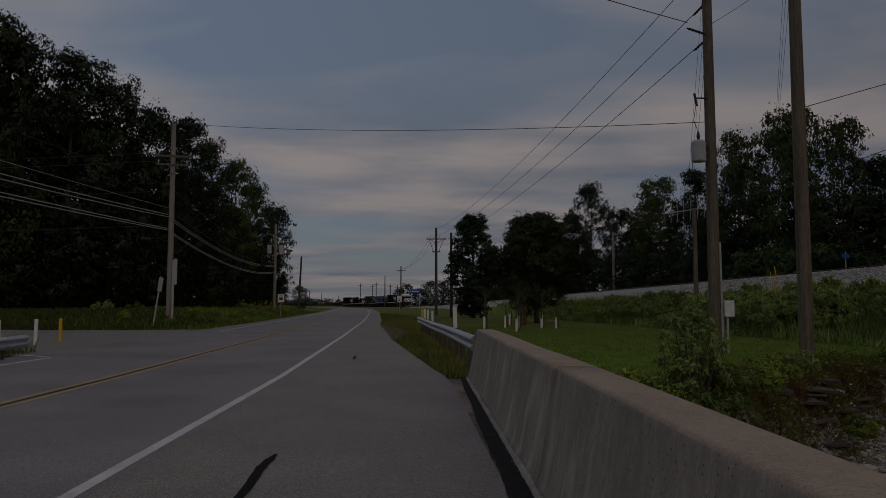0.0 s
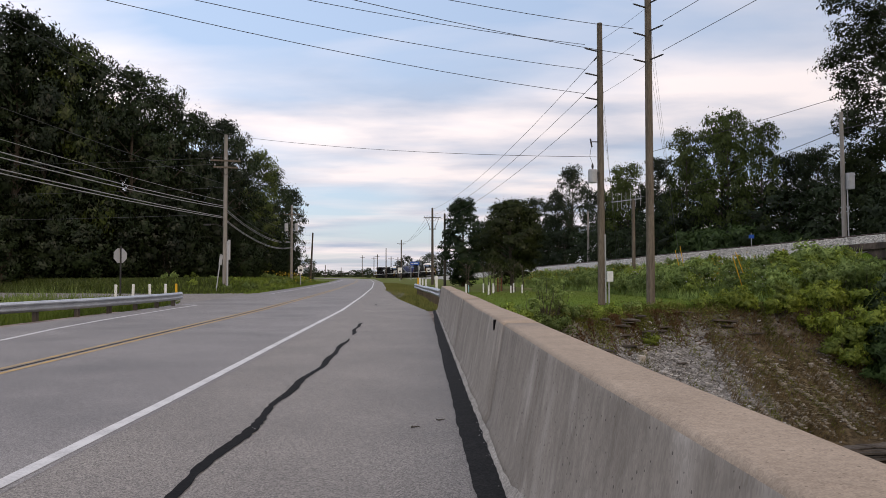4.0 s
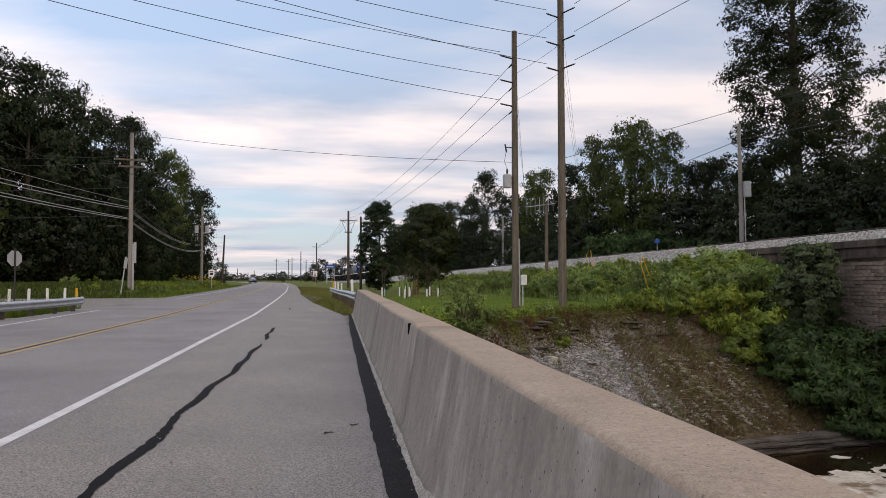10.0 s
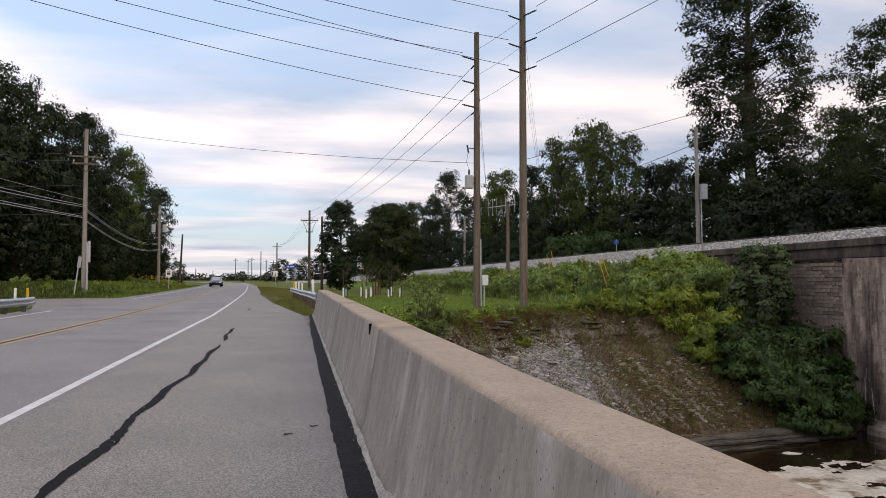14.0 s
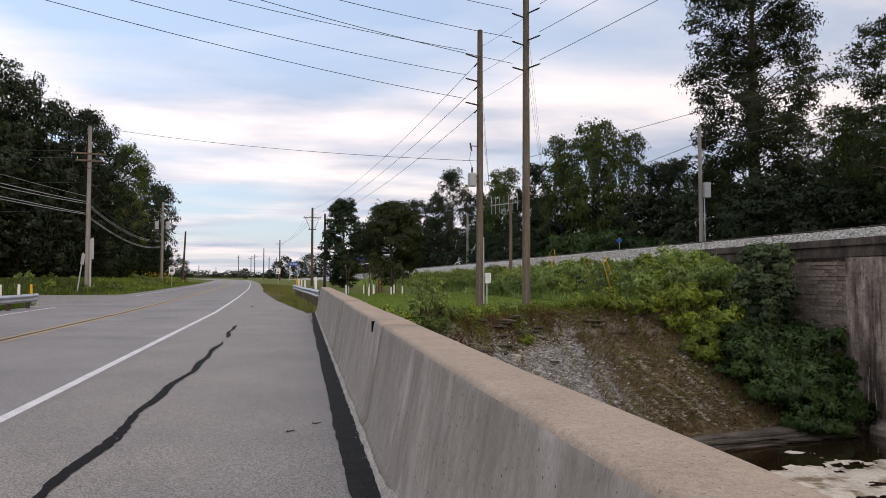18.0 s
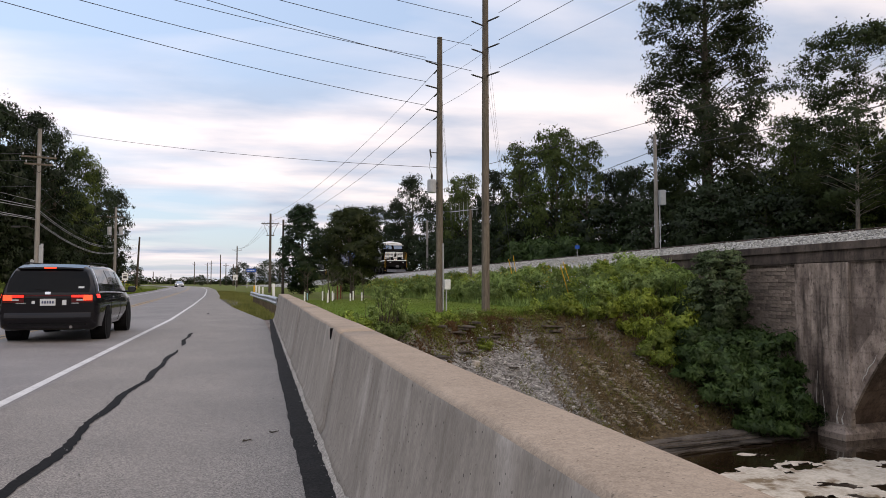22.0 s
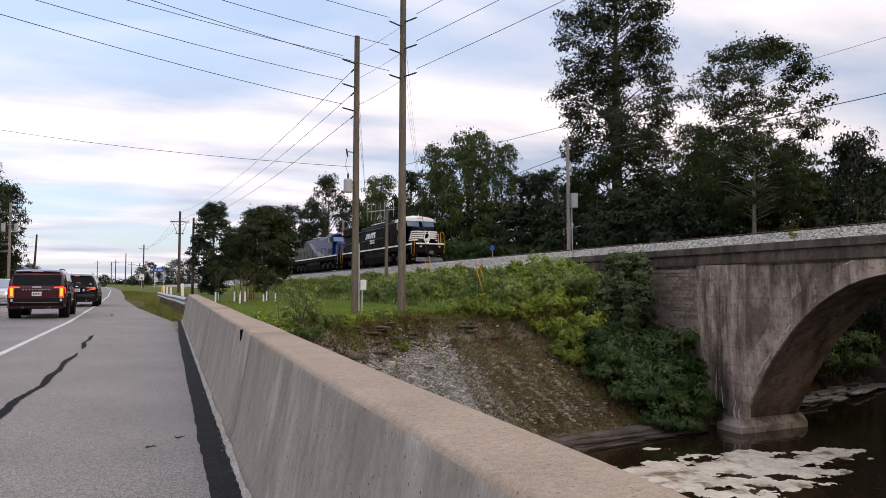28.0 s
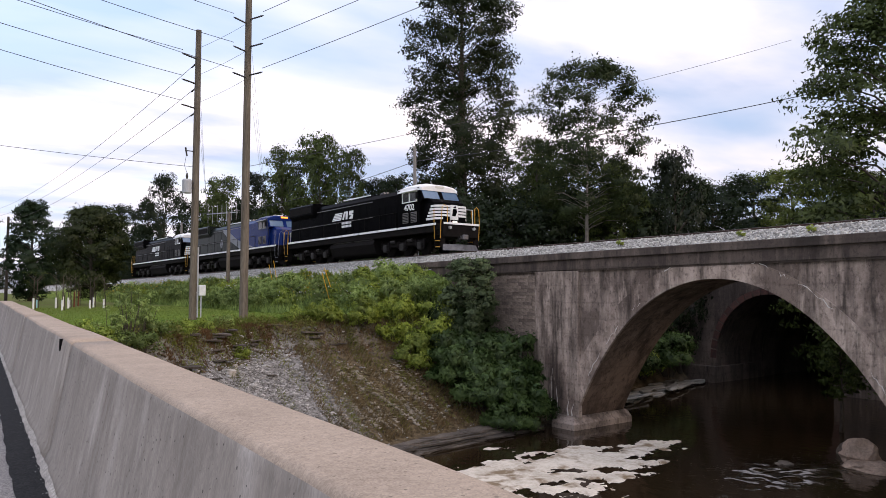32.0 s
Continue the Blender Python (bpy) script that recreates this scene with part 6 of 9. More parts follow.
def sign(name, x, y, z, label, plate, post_h, turn, mat_, tilt=0.0, group="road signs"):
    s = empty(name, pose(x, y, z, 0, tilt, turn), label, "sign", group)
    part("post", MB().box(-0.03, -0.03, -0.3, 0.03, 0.03, post_h, 0.004), DARK_METAL if name == "stop_sign" else GREY_METAL, s)
    part("plate", plate, mat_, s)
    return s


def octagon(r, z, t=0.006):
    p = [(r * math.cos(math.pi / 8 + k * math.pi / 4), z + r * math.sin(math.pi / 8 + k * math.pi / 4)) for k in range(8)]
    return MB().prism(p, "y", 0.035, 0.035 + t)


sign("stop_sign", -14.85, 36.7, -0.2, "back of an octagonal stop sign on a rusty post", octagon(0.39, 2.44), 2.9, 57, SIGN_BACK)
sign("road_sign", -14.7, 53.0, ground_at(-14.7, 53.0), "narrow grey sign on a leaning post", MB().box(-0.13, -0.06, 1.95, 0.13, -0.035, 2.7, 0.004), 2.75, 55, SIGN_BACK, 9)
s2 = sign("road_sign", -13.77, 83.9, -0.1, "white rectangular sign with dark bars", MB().box(-0.30, -0.07, 1.55, 0.30, -0.04, 2.30, 0.004), 2.35, 5, SIGN_WHITE)
s3 = sign("road_sign", -4.5, 150, 0, "white rectangular speed sign with dark bars", MB().box(-0.42, -0.07, 1.6, 0.42, -0.04, 2.7, 0.004), 2.7, 0, SIGN_WHITE)
for s_ in (s2, s3):
    for z0, z1 in ((2.1, 2.18), (1.75, 2.0)):
        part("bar", MB().box(-0.17, -0.078, z0, 0.17, -0.071, z1), DARK_METAL, s_)
s4 = empty("blue_road_sign", pose(-1.89, 190, ground_at(-1.9, 190)), "large blue road sign with white bars", "sign")
part("post", MB().tube([(-1, 0, 0), (-1, 0, 4.0)], 0.08, 6).tube([(1, 0, 0), (1, 0, 4.0)], 0.08, 6), GREY_METAL, s4)
part("plate", MB().box(-1.15, -0.1, 3.9, 1.15, -0.05, 4.75, 0.01), SIGN_BLUE, s4)
for x in (-0.65, 0.0, 0.55):
    part("bar", MB().box(x - 0.25, -0.12, 4.2, x + 0.2, -0.105, 4.42), SIGN_WHITE, s4)


def guy_markers():
    """Yellow plastic sleeves on the guy wires in the embankment growth."""
    for x, y, lean in ((18.2, 50.3, 10), (17.7, 49.5, 13), (17.68, 39.2, 20), (17.07, 38.37, 17)):
        z = ground_at(x, y)
        t = empty("guy_marker", pose(x, y, z, 0, -lean, 0), "yellow plastic guy-wire marker in the weeds", "guy marker", "guy markers")
        part("sleeve", MB().tube([(0, 0, 0.1), (0, 0, 2.3)], 0.024, 8), YELLOW_PLASTIC, t)


guy_markers()

# ---------------------------------------------------------------- vehicles: materials
BLACK_PAINT = material("black_gloss_paint", (0.0018, 0.0018, 0.002), (0.003, 0.003, 0.0034), 0.25, scale=0.6, fine=20, bump=0.02, spec=0.008)
UNDER_BLACK = material("grimy_black_steel", (0.0035, 0.003, 0.003), (0.011, 0.009, 0.008), 0.8, 0.0, scale=3, fine=25, bump=0.2, spec=0.08)
WHITE_PAINT = material("white_gloss_paint", (0.80, 0.80, 0.79), (0.66, 0.66, 0.65), 0.4, scale=1.5, fine=20, bump=0.02)
SILVER_PAINT = material("silver_grey_paint", (0.20, 0.21, 0.23), (0.15, 0.16, 0.18), 0.4, scale=1.5, fine=20, bump=0.02)
BLUE_PAINT = material("deep_blue_paint", (0.0035, 0.017, 0.105), (0.003, 0.013, 0.085), 0.25, scale=0.6, fine=20, bump=0.02, spec=0.10)
GREEN_PAINT = material("dark_green_paint", (0.006, 0.009, 0.008), (0.010, 0.014, 0.012), 0.3, scale=0.6, fine=20, bump=0.02, spec=0.06)
HANDRAIL_YELLOW = material("yellow_handrail_paint", (0.60, 0.33, 0.03), (0.45, 0.24, 0.03), 0.5, bump=0.02)
PLOW_SILVER = material("dull_silver_plow", (0.15, 0.155, 0.165), (0.06, 0.062, 0.07), 0.5, 0.3, scale=3, fine=20, bump=0.05)
STEEL_GREY = material("worn_steel", (0.20, 0.19, 0.185), (0.11, 0.10, 0.10), 0.5, 0.6, scale=3, fine=20, bump=0.05)
JOURNAL = material("dusty_dark_steel", (0.030, 0.027, 0.024), (0.014, 0.013, 0.012), 0.7, 0.2, scale=3, fine=20, bump=0.1)
RUBBER = material("tyre_rubber", (0.006, 0.006, 0.0065), (0.012, 0.0115, 0.0115), 0.85, scale=6, fine=40, bump=0.2, spec=0.1)
RIM_ALLOY = material("alloy_rim", (0.30, 0.31, 0.33), (0.22, 0.23, 0.25), 0.35, 0.7, bump=0.02)
RIM_BLACK = material("black_rim", (0.015, 0.015, 0.016), (0.03, 0.03, 0.032), 0.4, 0.3, bump=0.02)
TRIM_BLACK = material("black_plastic_trim", (0.005, 0.005, 0.0055), (0.008, 0.008, 0.009), 0.6, bump=0.05, spec=0.06)
CHROME = material("chrome", (0.62, 0.63, 0.65), (0.5, 0.51, 0.53), 0.15, 0.95, bump=0.0)
PLATE_WHITE = material("plate_white", (0.50, 0.52, 0.53), (0.42, 0.44, 0.46), 0.5, bump=0.0)
PLATE_INK = material("plate_ink", (0.04, 0.05, 0.10), (0.05, 0.06, 0.11), 0.6, bump=0.0)
CHARCOAL = material("black_car_paint", (0.005, 0.0045, 0.006), (0.006, 0.0055, 0.007), 0.09, 0.0, scale=1, fine=30, bump=0.0, spec=0.30)
DARK_RED = material("dark_red_car_paint", (0.036, 0.0020, 0.005), (0.030, 0.0018, 0.0045), 0.09, 0.0, scale=1, fine=30, bump=0.0, spec=0.5)
NAVY = material("navy_car_paint", (0.006, 0.0075, 0.014), (0.008, 0.009, 0.016), 0.09, 0.0, scale=1, fine=30, bump=0.0, spec=0.45)
SILVER_CAR = material("silver_car_paint", (0.40, 0.41, 0.43), (0.34, 0.35, 0.37), 0.25, 0.5, scale=1, fine=30, bump=0.0, coat=0.8)
GLASS = material("tinted_window_glass", (0.012, 0.014, 0.016), (0.016, 0.018, 0.020), 0.06, 0.0, bump=0.0, spec=0.5)
# the blue base colour stands in for the reflected sky
SKY_GLASS = material("sky_tinted_windscreen", (0.10, 0.16, 0.25), (0.08, 0.13, 0.20), 0.08, 0.0, bump=0.0, spec=0.8)
REAR_GLASS = material("dark_privacy_glass", (0.004, 0.0045, 0.005), (0.005, 0.0055, 0.006), 0.12, 0.0, bump=0.0, spec=0.10)
RED_GLOW = glow("lit_red_lamp", (1.0, 0.025, 0.015), 0.9)
AMBER_GLOW = glow("lit_amber_lamp", (1.0, 0.06, 0.02), 1.6)
YELLOW_GLOW = glow("lit_yellow_lamp", (1.0, 0.34, 0.03), 1.1)
WHITE_GLOW = glow("lit_white_lamp", (1.0, 0.93, 0.80), 2.0)
LOCO_LAMP = glow("lit_headlight", (1.0, 0.93, 0.80), 0.7)
PALE_LAMP = glow("pale_lamp", (0.45, 0.44, 0.40), 0.25)
RED_LENS = material("red_lens", (0.07, 0.003, 0.004), (0.05, 0.002, 0.003), 0.2, bump=0.0, coat=0.5)
LAMP_LENS = material("lamp_lens", (0.55, 0.57, 0.58), (0.4, 0.42, 0.43), 0.12, 0.3, bump=0.0, coat=0.5)


def lettering(text, size, parent, m, mat_, name="number"):
    """Raised characters in the built-in font."""
    cu = bpy.data.curves.new(name, "FONT")
    cu.body, cu.size, cu.extrude, cu.offset = text, size, 0.006, 0.012
    cu.align_x = "CENTER"
    tmp = bpy.data.objects.new(name, cu)
    scene.collection.objects.link(tmp)
    me = bpy.data.meshes.new_from_object(tmp)
    bpy.data.objects.remove(tmp)
    return link_mesh(name, me, mat_, parent, m=m)


# ---------------------------------------------------------------- locomotives
SIDE = Matrix(((0, 0, -1, 0), (-1, 0, 0, 0), (0, 1, 0, 0), (0, 0, 0, 1)))       # writing on the side that faces the road


def locomotive(label, scheme, number):
    """A six-axle wide-nose diesel locomotive, 22.3 m over couplers; y runs from the nose to the rear."""
    lo = empty("locomotive", pose(0, 0, 0), label, "locomotive", "coupled locomotives")
    blue = scheme == "blue"
    body = BLUE_PAINT if blue else BLACK_PAINT
    rearm = GREEN_PAINT if blue else BLACK_PAINT
    rail_m = SILVER_PAINT if blue else HANDRAIL_YELLOW
    # running gear
    part("frame", MB().box(-1.45, 1.0, 1.30, 1.45, 21.4, 1.72, 0.03).box(-0.7, 0.45, 0.95, 0.7, 21.9, 1.35, 0.03), UNDER_BLACK, lo)
    for sx in (-1, 1):
        x0, x1 = sorted((sx * 1.50, sx * 1.545))
        y = 1.05
        for ln in (4.2, 2.4, 2.4, 2.4, 2.4, 2.4, 2.4, 1.5):
            part("sill_stripe", MB().box(x0, y, 1.70, x1, min(y + ln - 0.10, 21.3), 1.835, 0.006), WHITE_PAINT, lo)
            y += ln
    part("walkway", MB().box(-1.5, 1.0, 1.70, 1.5, 21.35, 1.80, 0.01), UNDER_BLACK, lo)
    tank = [(-1.35, 1.25), (-1.45, 0.95), (-1.2, 0.35), (-0.9, 0.22), (0.9, 0.22), (1.2, 0.35), (1.45, 0.95), (1.35, 1.25)]
    part("fuel_tank", MB().prism(tank, "y", 8.2, 14.2), UNDER_BLACK, lo)
    for sx in (-1, 1):
        for y0, y1 in ((8.4, 10.9), (11.3, 13.9)):
            part("air_reservoir", MB().tube([(sx * 1.3, y0, 1.38), (sx * 1.3, y0 + 0.08, 1.38), (sx * 1.3, y1 - 0.08, 1.38), (sx * 1.3, y1, 1.38)], [0.06, 0.14, 0.14, 0.06], 12), STEEL_GREY if not blue else UNDER_BLACK, lo)
    wheels = []
    for c in (5.0, 17.2):
        tr = part("truck_frame", MB().box(-1.22, c - 2.45, 0.62, -1.02, c + 2.45, 0.92, 0.03).box(1.02, c - 2.45, 0.62, 1.22, c + 2.45, 0.92, 0.03)
                  .box(-1.0, c - 1.2, 0.6, 1.0, c + 1.2, 0.95, 0.03), UNDER_BLACK, lo)
        for k in (-1.95, 0, 1.95):
            for x0, x1 in ((-1.36, -1.06), (1.06, 1.36)):
                part("journal_box", MB().box(x0, c + k - 0.22, 0.32, x1, c + k + 0.22, 0.80, 0.04), JOURNAL, tr)
                for q in (-0.42, 0.42):
                    part("spring", MB().tube([((x0 + x1) / 2, c + k + q, 0.5), ((x0 + x1) / 2, c + k + q, 0.98)], 0.09, 8), UNDER_BLACK, tr)
        for k in (-0.98, 0.98):
            part("brake_cylinder", MB().tube([(-1.3, c + k - 0.2, 0.95), (-1.3, c + k + 0.25, 0.95)], 0.11, 10), JOURNAL, tr)
        for k in (-1.95, 0, 1.95):
            mb = MB().tube([(-0.95, 0, 0), (0.95, 0, 0)], 0.09, 8)
            for sx in (-1, 1):
                mb.tube([(sx * 0.68, 0, 0), (sx * 0.70, 0, 0), (sx * 0.82, 0, 0), (sx * 0.84, 0, 0)], [0.56, 0.56, 0.53, 0.44], 24)
            w = part("wheel_set", mb, UNDER_BLACK, lo, m=pose(0, c + k, 0.53))
            wheels.append(w)
    # hood
    hw = 1.02
    def hood(name, y0, y1, mat_, w=hw, z0=1.8, z1=4.38):
        pr = [(-w, z0), (-w, z1 - 0.28), (-w + 0.22, z1), (w - 0.22, z1), (w, z1 - 0.28), (w, z0)]
        return part(name, MB().prism(pr, "y", y0, y1), mat_, lo)
    hood("inverter_cabinet", 5.15, 8.3, body, 1.44, 1.8, 4.30)
    h1 = hood("engine_hood", 8.3, 13.2, body if not blue else rearm, 1.20)
    h2 = hood("rear_hood", 13.2, 21.1, rearm, 1.20)
    part("radiator_wing", MB().prism([(-1.2, 3.55), (-1.5, 3.85), (-1.5, 4.55), (-1.38, 4.66), (1.38, 4.66), (1.5, 4.55), (1.5, 3.85), (1.2, 3.55)], "y", 16.9, 20.9), rearm, lo)
    for x in (-1.505, 1.505):
        part("radiator_grille", MB().box(x - 0.01, 17.1, 3.95, x + 0.01, 20.7, 4.45), UNDER_BLACK, lo)
    for k in range(9):
        y0 = 8.5 + k * 0.92
        part("hood_door", MB().box(-1.222, y0, 1.95, -1.196, y0 + 0.86, 3.85, 0.008), rearm if blue and y0 > 9 else body, h1)
    for k in range(4):
        y0 = 5.3 + k * 0.72
        part("cabinet_door", MB().box(-1.462, y0, 1.95, -1.436, y0 + 0.66, 3.4, 0.008), body, lo)
    for k in range(2):
        y0 = 3.05 + k * 0.9
        g = part("side_louvre", MB().box(-1.535, y0, 2.05, -1.505, y0 + 0.62, 2.72, 0.01), STEEL_GREY, lo, "grey louvred side panel")
        for j in range(6):
            part("louvre_slat", MB().box(-1.545, y0 + 0.04, 2.10 + j * 0.10, -1.532, y0 + 0.58, 2.15 + j * 0.10), TRIM_BLACK, g)
    part("exhaust_stack", MB().box(-0.35, 11.5, 4.36, 0.35, 12.7, 4.60, 0.05), UNDER_BLACK, lo)
    part("roof_blister", MB().box(-0.9, 8.9, 4.36, 0.9, 11.0, 4.50, 0.04), body if not blue else SILVER_PAINT, lo)
    part("roof_walk_edge", MB().box(-1.0, 9.3, 4.46, -0.94, 13.0, 4.53), WHITE_PAINT, lo, "white roof edge")
    part("conduit", MB().tube([(-1.235, 8.4, 3.92), (-1.235, 16.6, 3.92)], 0.03, 6).tube([(-1.23, 8.4, 2.85), (-1.23, 20.9, 2.85)], 0.022, 6), STEEL_GREY, lo)
    part("horn", MB().tube([(0.1, 9.2, 4.62), (0.1, 8.7, 4.66)], [0.05, 0.10], 8).tube([(-0.15, 9.2, 4.62), (-0.15, 8.75, 4.66)], [0.05, 0.09], 8).box(-0.2, 9.15, 4.5, 0.2, 9.25, 4.65), STEEL_GREY, lo)
    # cab: side walls, slanted windscreen, rounded roof
    cabp = [(2.75, 1.8), (2.75, 3.30), (2.35, 3.46), (2.72, 4.12), (2.86, 4.26), (5.15, 4.26), (5.15, 1.8)]
    part("cab", MB().prism(cabp, "x", -1.5, 1.5), body, lo)
    roofm = WHITE_PAINT if not blue else BLUE_PAINT
    rings = []
    for y, dz, wd in ((2.62, -0.10, 0.10), (2.72, 0.0, 0.02), (3.3, 0.10, 0.0), (4.6, 0.10, 0.0), (5.2, 0.0, 0.02)):
        rings.append([(-1.53 + wd, y, 4.06), (-1.50 + wd, y, 4.28 + dz * 0.6), (-1.15, y, 4.41 + dz), (-0.5, y, 4.49 + dz), (0.5, y, 4.49 + dz), (1.15, y, 4.41 + dz), (1.50 - wd, y, 4.28 + dz * 0.6), (1.53 - wd, y, 4.06)])
    roof = part("cab_roof", MB().loft(rings), roofm, lo, "white cab roof" if not blue else "blue cab roof")
    part("number_board", MB().box(-0.32, 2.57, 4.29, 0.32, 2.66, 4.43, 0.01), PALE_LAMP if not blue else YELLOW_GLOW, roof, "lit number board")
    part("antenna", MB().box(-0.4, 3.6, 4.55, 0.4, 4.1, 4.67, 0.03).tube([(0.6, 4.3, 4.5), (0.6, 4.3, 4.95)], 0.02, 5), WHITE_PAINT, roof)
    if not blue:
        part("beacon", MB().tube([(0, 4.4, 4.57), (0, 4.4, 4.72)], [0.07, 0.05], 10), AMBER_GLOW, roof, "lit amber roof beacon")
    def slant(x0, x1, f0, f1, off=0.02):
        """A pane on the windscreen slope."""
        p = lambda x, f: (x, 2.35 + 0.37 * f - off, 3.46 + 0.66 * f + off * 0.55)
        q = [p(x0, f0), p(x1, f0), p(x1, f1), p(x0, f1)]
        return MB().add(q + [(a, b + 0.03, c) for a, b, c in q], [(0, 1, 2, 3), (4, 7, 6, 5), (0, 4, 5, 1), (1, 5, 6, 2), (2, 6, 7, 3), (3, 7, 4, 0)])
    for x0, x1 in ((-1.40, -0.16), (0.16, 1.40)):
        part("windscreen", slant(x0, x1, 0.08, 0.92), SKY_GLASS, lo, "windscreen pane with the sky's reflection in its colour")
    part("centre_post", slant(-0.16, 0.16, 0.0, 1.0, 0.03), body, lo)
    for sx in (-1, 1):
        x0, x1 = sorted((sx * 1.495, sx * 1.53))
        wn = part("side_window", MB().box(x0, 3.05, 3.42, x1, 4.55, 4.02, 0.01), GLASS, lo)
        xa, xb = sorted((sx * 1.50, sx * 1.56))
        part("window_frame", MB().box(xa, 3.0, 4.0, xb, 4.6, 4.07).box(xa, 3.0, 3.36, xb, 4.6, 3.42).box(xa, 3.0, 3.4, xb, 3.07, 4.02).box(xa, 3.72, 3.4, xb, 3.84, 4.02).box(xa, 4.53, 3.4, xb, 4.6, 4.02), WHITE_PAINT if not blue else SILVER_PAINT, wn, "pale window frame")
        xc, xd = sorted((sx * 1.5, sx * 1.85))
        part("sun_visor", MB().add([(sx * 1.5, 2.95, 4.14), (sx * 1.5, 4.6, 4.14), (sx * 1.8, 4.6, 4.02), (sx * 1.8, 2.95, 4.02), (sx * 1.5, 2.95, 4.17), (sx * 1.5, 4.6, 4.17), (sx * 1.8, 4.6, 4.05), (sx * 1.8, 2.95, 4.05)],
                                   [(0, 1, 2, 3), (4, 7, 6, 5), (0, 4, 5, 1), (1, 5, 6, 2), (2, 6, 7, 3), (3, 7, 4, 0)]), WHITE_PAINT if not blue else SILVER_PAINT, wn)
        part("mirror", MB().box(min(sx * 1.56, sx * 1.72), 2.86, 3.5, max(sx * 1.56, sx * 1.72), 2.9, 3.95, 0.008), TRIM_BLACK, lo)
    # nose: bevelled, sloping up to the windscreen
    nose_r = []
    for z, y, w, c in ((1.8, 1.10, 1.26, 0.34), (2.75, 1.16, 1.25, 0.36), (3.18, 1.30, 1.20, 0.36), (3.42, 1.75, 1.12, 0.30), (3.52, 2.4, 1.08, 0.1)):
        nose_r.append([(-w, 2.9, z), (-w, y + c, z), (-w + c, y, z), (w - c, y, z), (w, y + c, z), (w, 2.9, z)])
    nose = part("nose", MB().loft(nose_r), body, lo)
    if not blue:
        for k in range(5):
            z0 = 2.10 + k * 0.195
            z1 = z0 + 0.128
            for xa, xb in ((-0.92, -0.34), (0.34, 0.92)):
                y = 1.14
                part("nose_stripe", MB().add([(xa, y - 0.012, z0), (xb, y - 0.012, z0), (xb, y - 0.008, z1), (xa, y - 0.008, z1), (xa, y + 0.06, z0), (xb, y + 0.06, z0), (xb, y + 0.06, z1), (xa, y + 0.06, z1)],
                                             [(0, 1, 2, 3), (4, 7, 6, 5), (0, 4, 5, 1), (1, 5, 6, 2), (2, 6, 7, 3), (3, 7, 4, 0)]), WHITE_PAINT, nose, "white stripe")
            for sx in (-1, 1):
                q = [(sx * 0.905, 1.135), (sx * 1.262, 1.49), (sx * 1.262, 2.35 - 0.12 * k)]
                ring = []
                for (a, b), (na, nb) in zip(q, ((0, -0.02), (sx * 0.012, -0.012), (sx * 0.02, 0))):
                    ring.append([(a + na, b + nb, z0), (a + na, b + nb, z1), (a - na, b - nb + 0.01, z1), (a - na, b - nb + 0.01, z0)])
                part("nose_stripe", MB().loft(ring), WHITE_PAINT, nose, "white stripe")
        em = part("nose_emblem", MB().box(-0.31, 1.095, 2.10, 0.31, 1.16, 3.02, 0.01), WHITE_PAINT, nose, "white nose emblem panel")
        part("emblem_mark", MB().prism([(-0.2, 2.34), (0.05, 2.32), (0.2, 2.6), (0.1, 2.98), (-0.08, 2.9), (-0.14, 2.7)], "y", 1.085, 1.096), BLACK_PAINT, em)
        part("platform_stripe", MB().box(-1.42, 0.36, 1.72, 1.42, 0.42, 1.84, 0.01), WHITE_PAINT, lo, "white platform edge stripe")
    else:
        part("nose_emblem", MB().prism([(0.22 * math.cos(a), 2.75 + 0.22 * math.sin(a)) for a in (k * math.pi / 6 for k in range(12))], "y", 1.09, 1.13), SILVER_PAINT, nose, "pale round emblem")
    for x in (-0.11, 0.11):
        part("headlight", MB().tube([(x, 1.02, 1.97), (x, 1.15, 1.97)], 0.06, 12), LOCO_LAMP if scheme == "lead" else LAMP_LENS, lo, "lit headlight" if scheme == "lead" else "headlight")
    for x in (-0.95, 0.95):
        part("ditch_light", MB().tube([(x, 0.30, 1.52), (x, 0.45, 1.52)], 0.10, 12), LAMP_LENS, lo)
    # pilot, plow, coupler, steps and handrails at both ends
    for sgn, y0 in ((1, 0.0), (-1, 22.3)):
        Y = lambda v: y0 + sgn * v
        def bx(mb, x0, ya, z0, x1, yb, z1, c=0.0):
            a, b = sorted((Y(ya), Y(yb)))
            return mb.box(x0, a, z0, x1, b, z1, c)
        part("pilot", bx(MB(), -1.4, 0.42, 0.95, 1.4, 1.05, 1.74, 0.03), UNDER_BLACK, lo)
        q = [(-1.30, Y(0.60), 0.52), (0, Y(0.36), 0.52), (1.30, Y(0.60), 0.52), (-1.42, Y(0.46), 0.13), (0, Y(0.12), 0.13), (1.42, Y(0.46), 0.13)]
        q += [(a, b + sgn * 0.05, c) for a, b, c in q]
        part("plow", MB().add(q, [(0, 1, 4, 3), (1, 2, 5, 4), (6, 9, 10, 7), (7, 10, 11, 8), (0, 6, 7, 1), (1, 7, 8, 2), (3, 4, 10, 9), (4, 5, 11, 10), (0, 3, 9, 6), (2, 8, 11, 5)]), PLOW_SILVER if sgn > 0 and not blue else UNDER_BLACK, lo, "silver snow plow" if sgn > 0 and not blue else "")
        part("coupler", bx(bx(MB(), -0.13, -0.02, 0.82, 0.13, 0.5, 1.05, 0.03), -0.22, -0.04, 0.78, 0.2, 0.16, 1.1, 0.05), STEEL_GREY, lo)
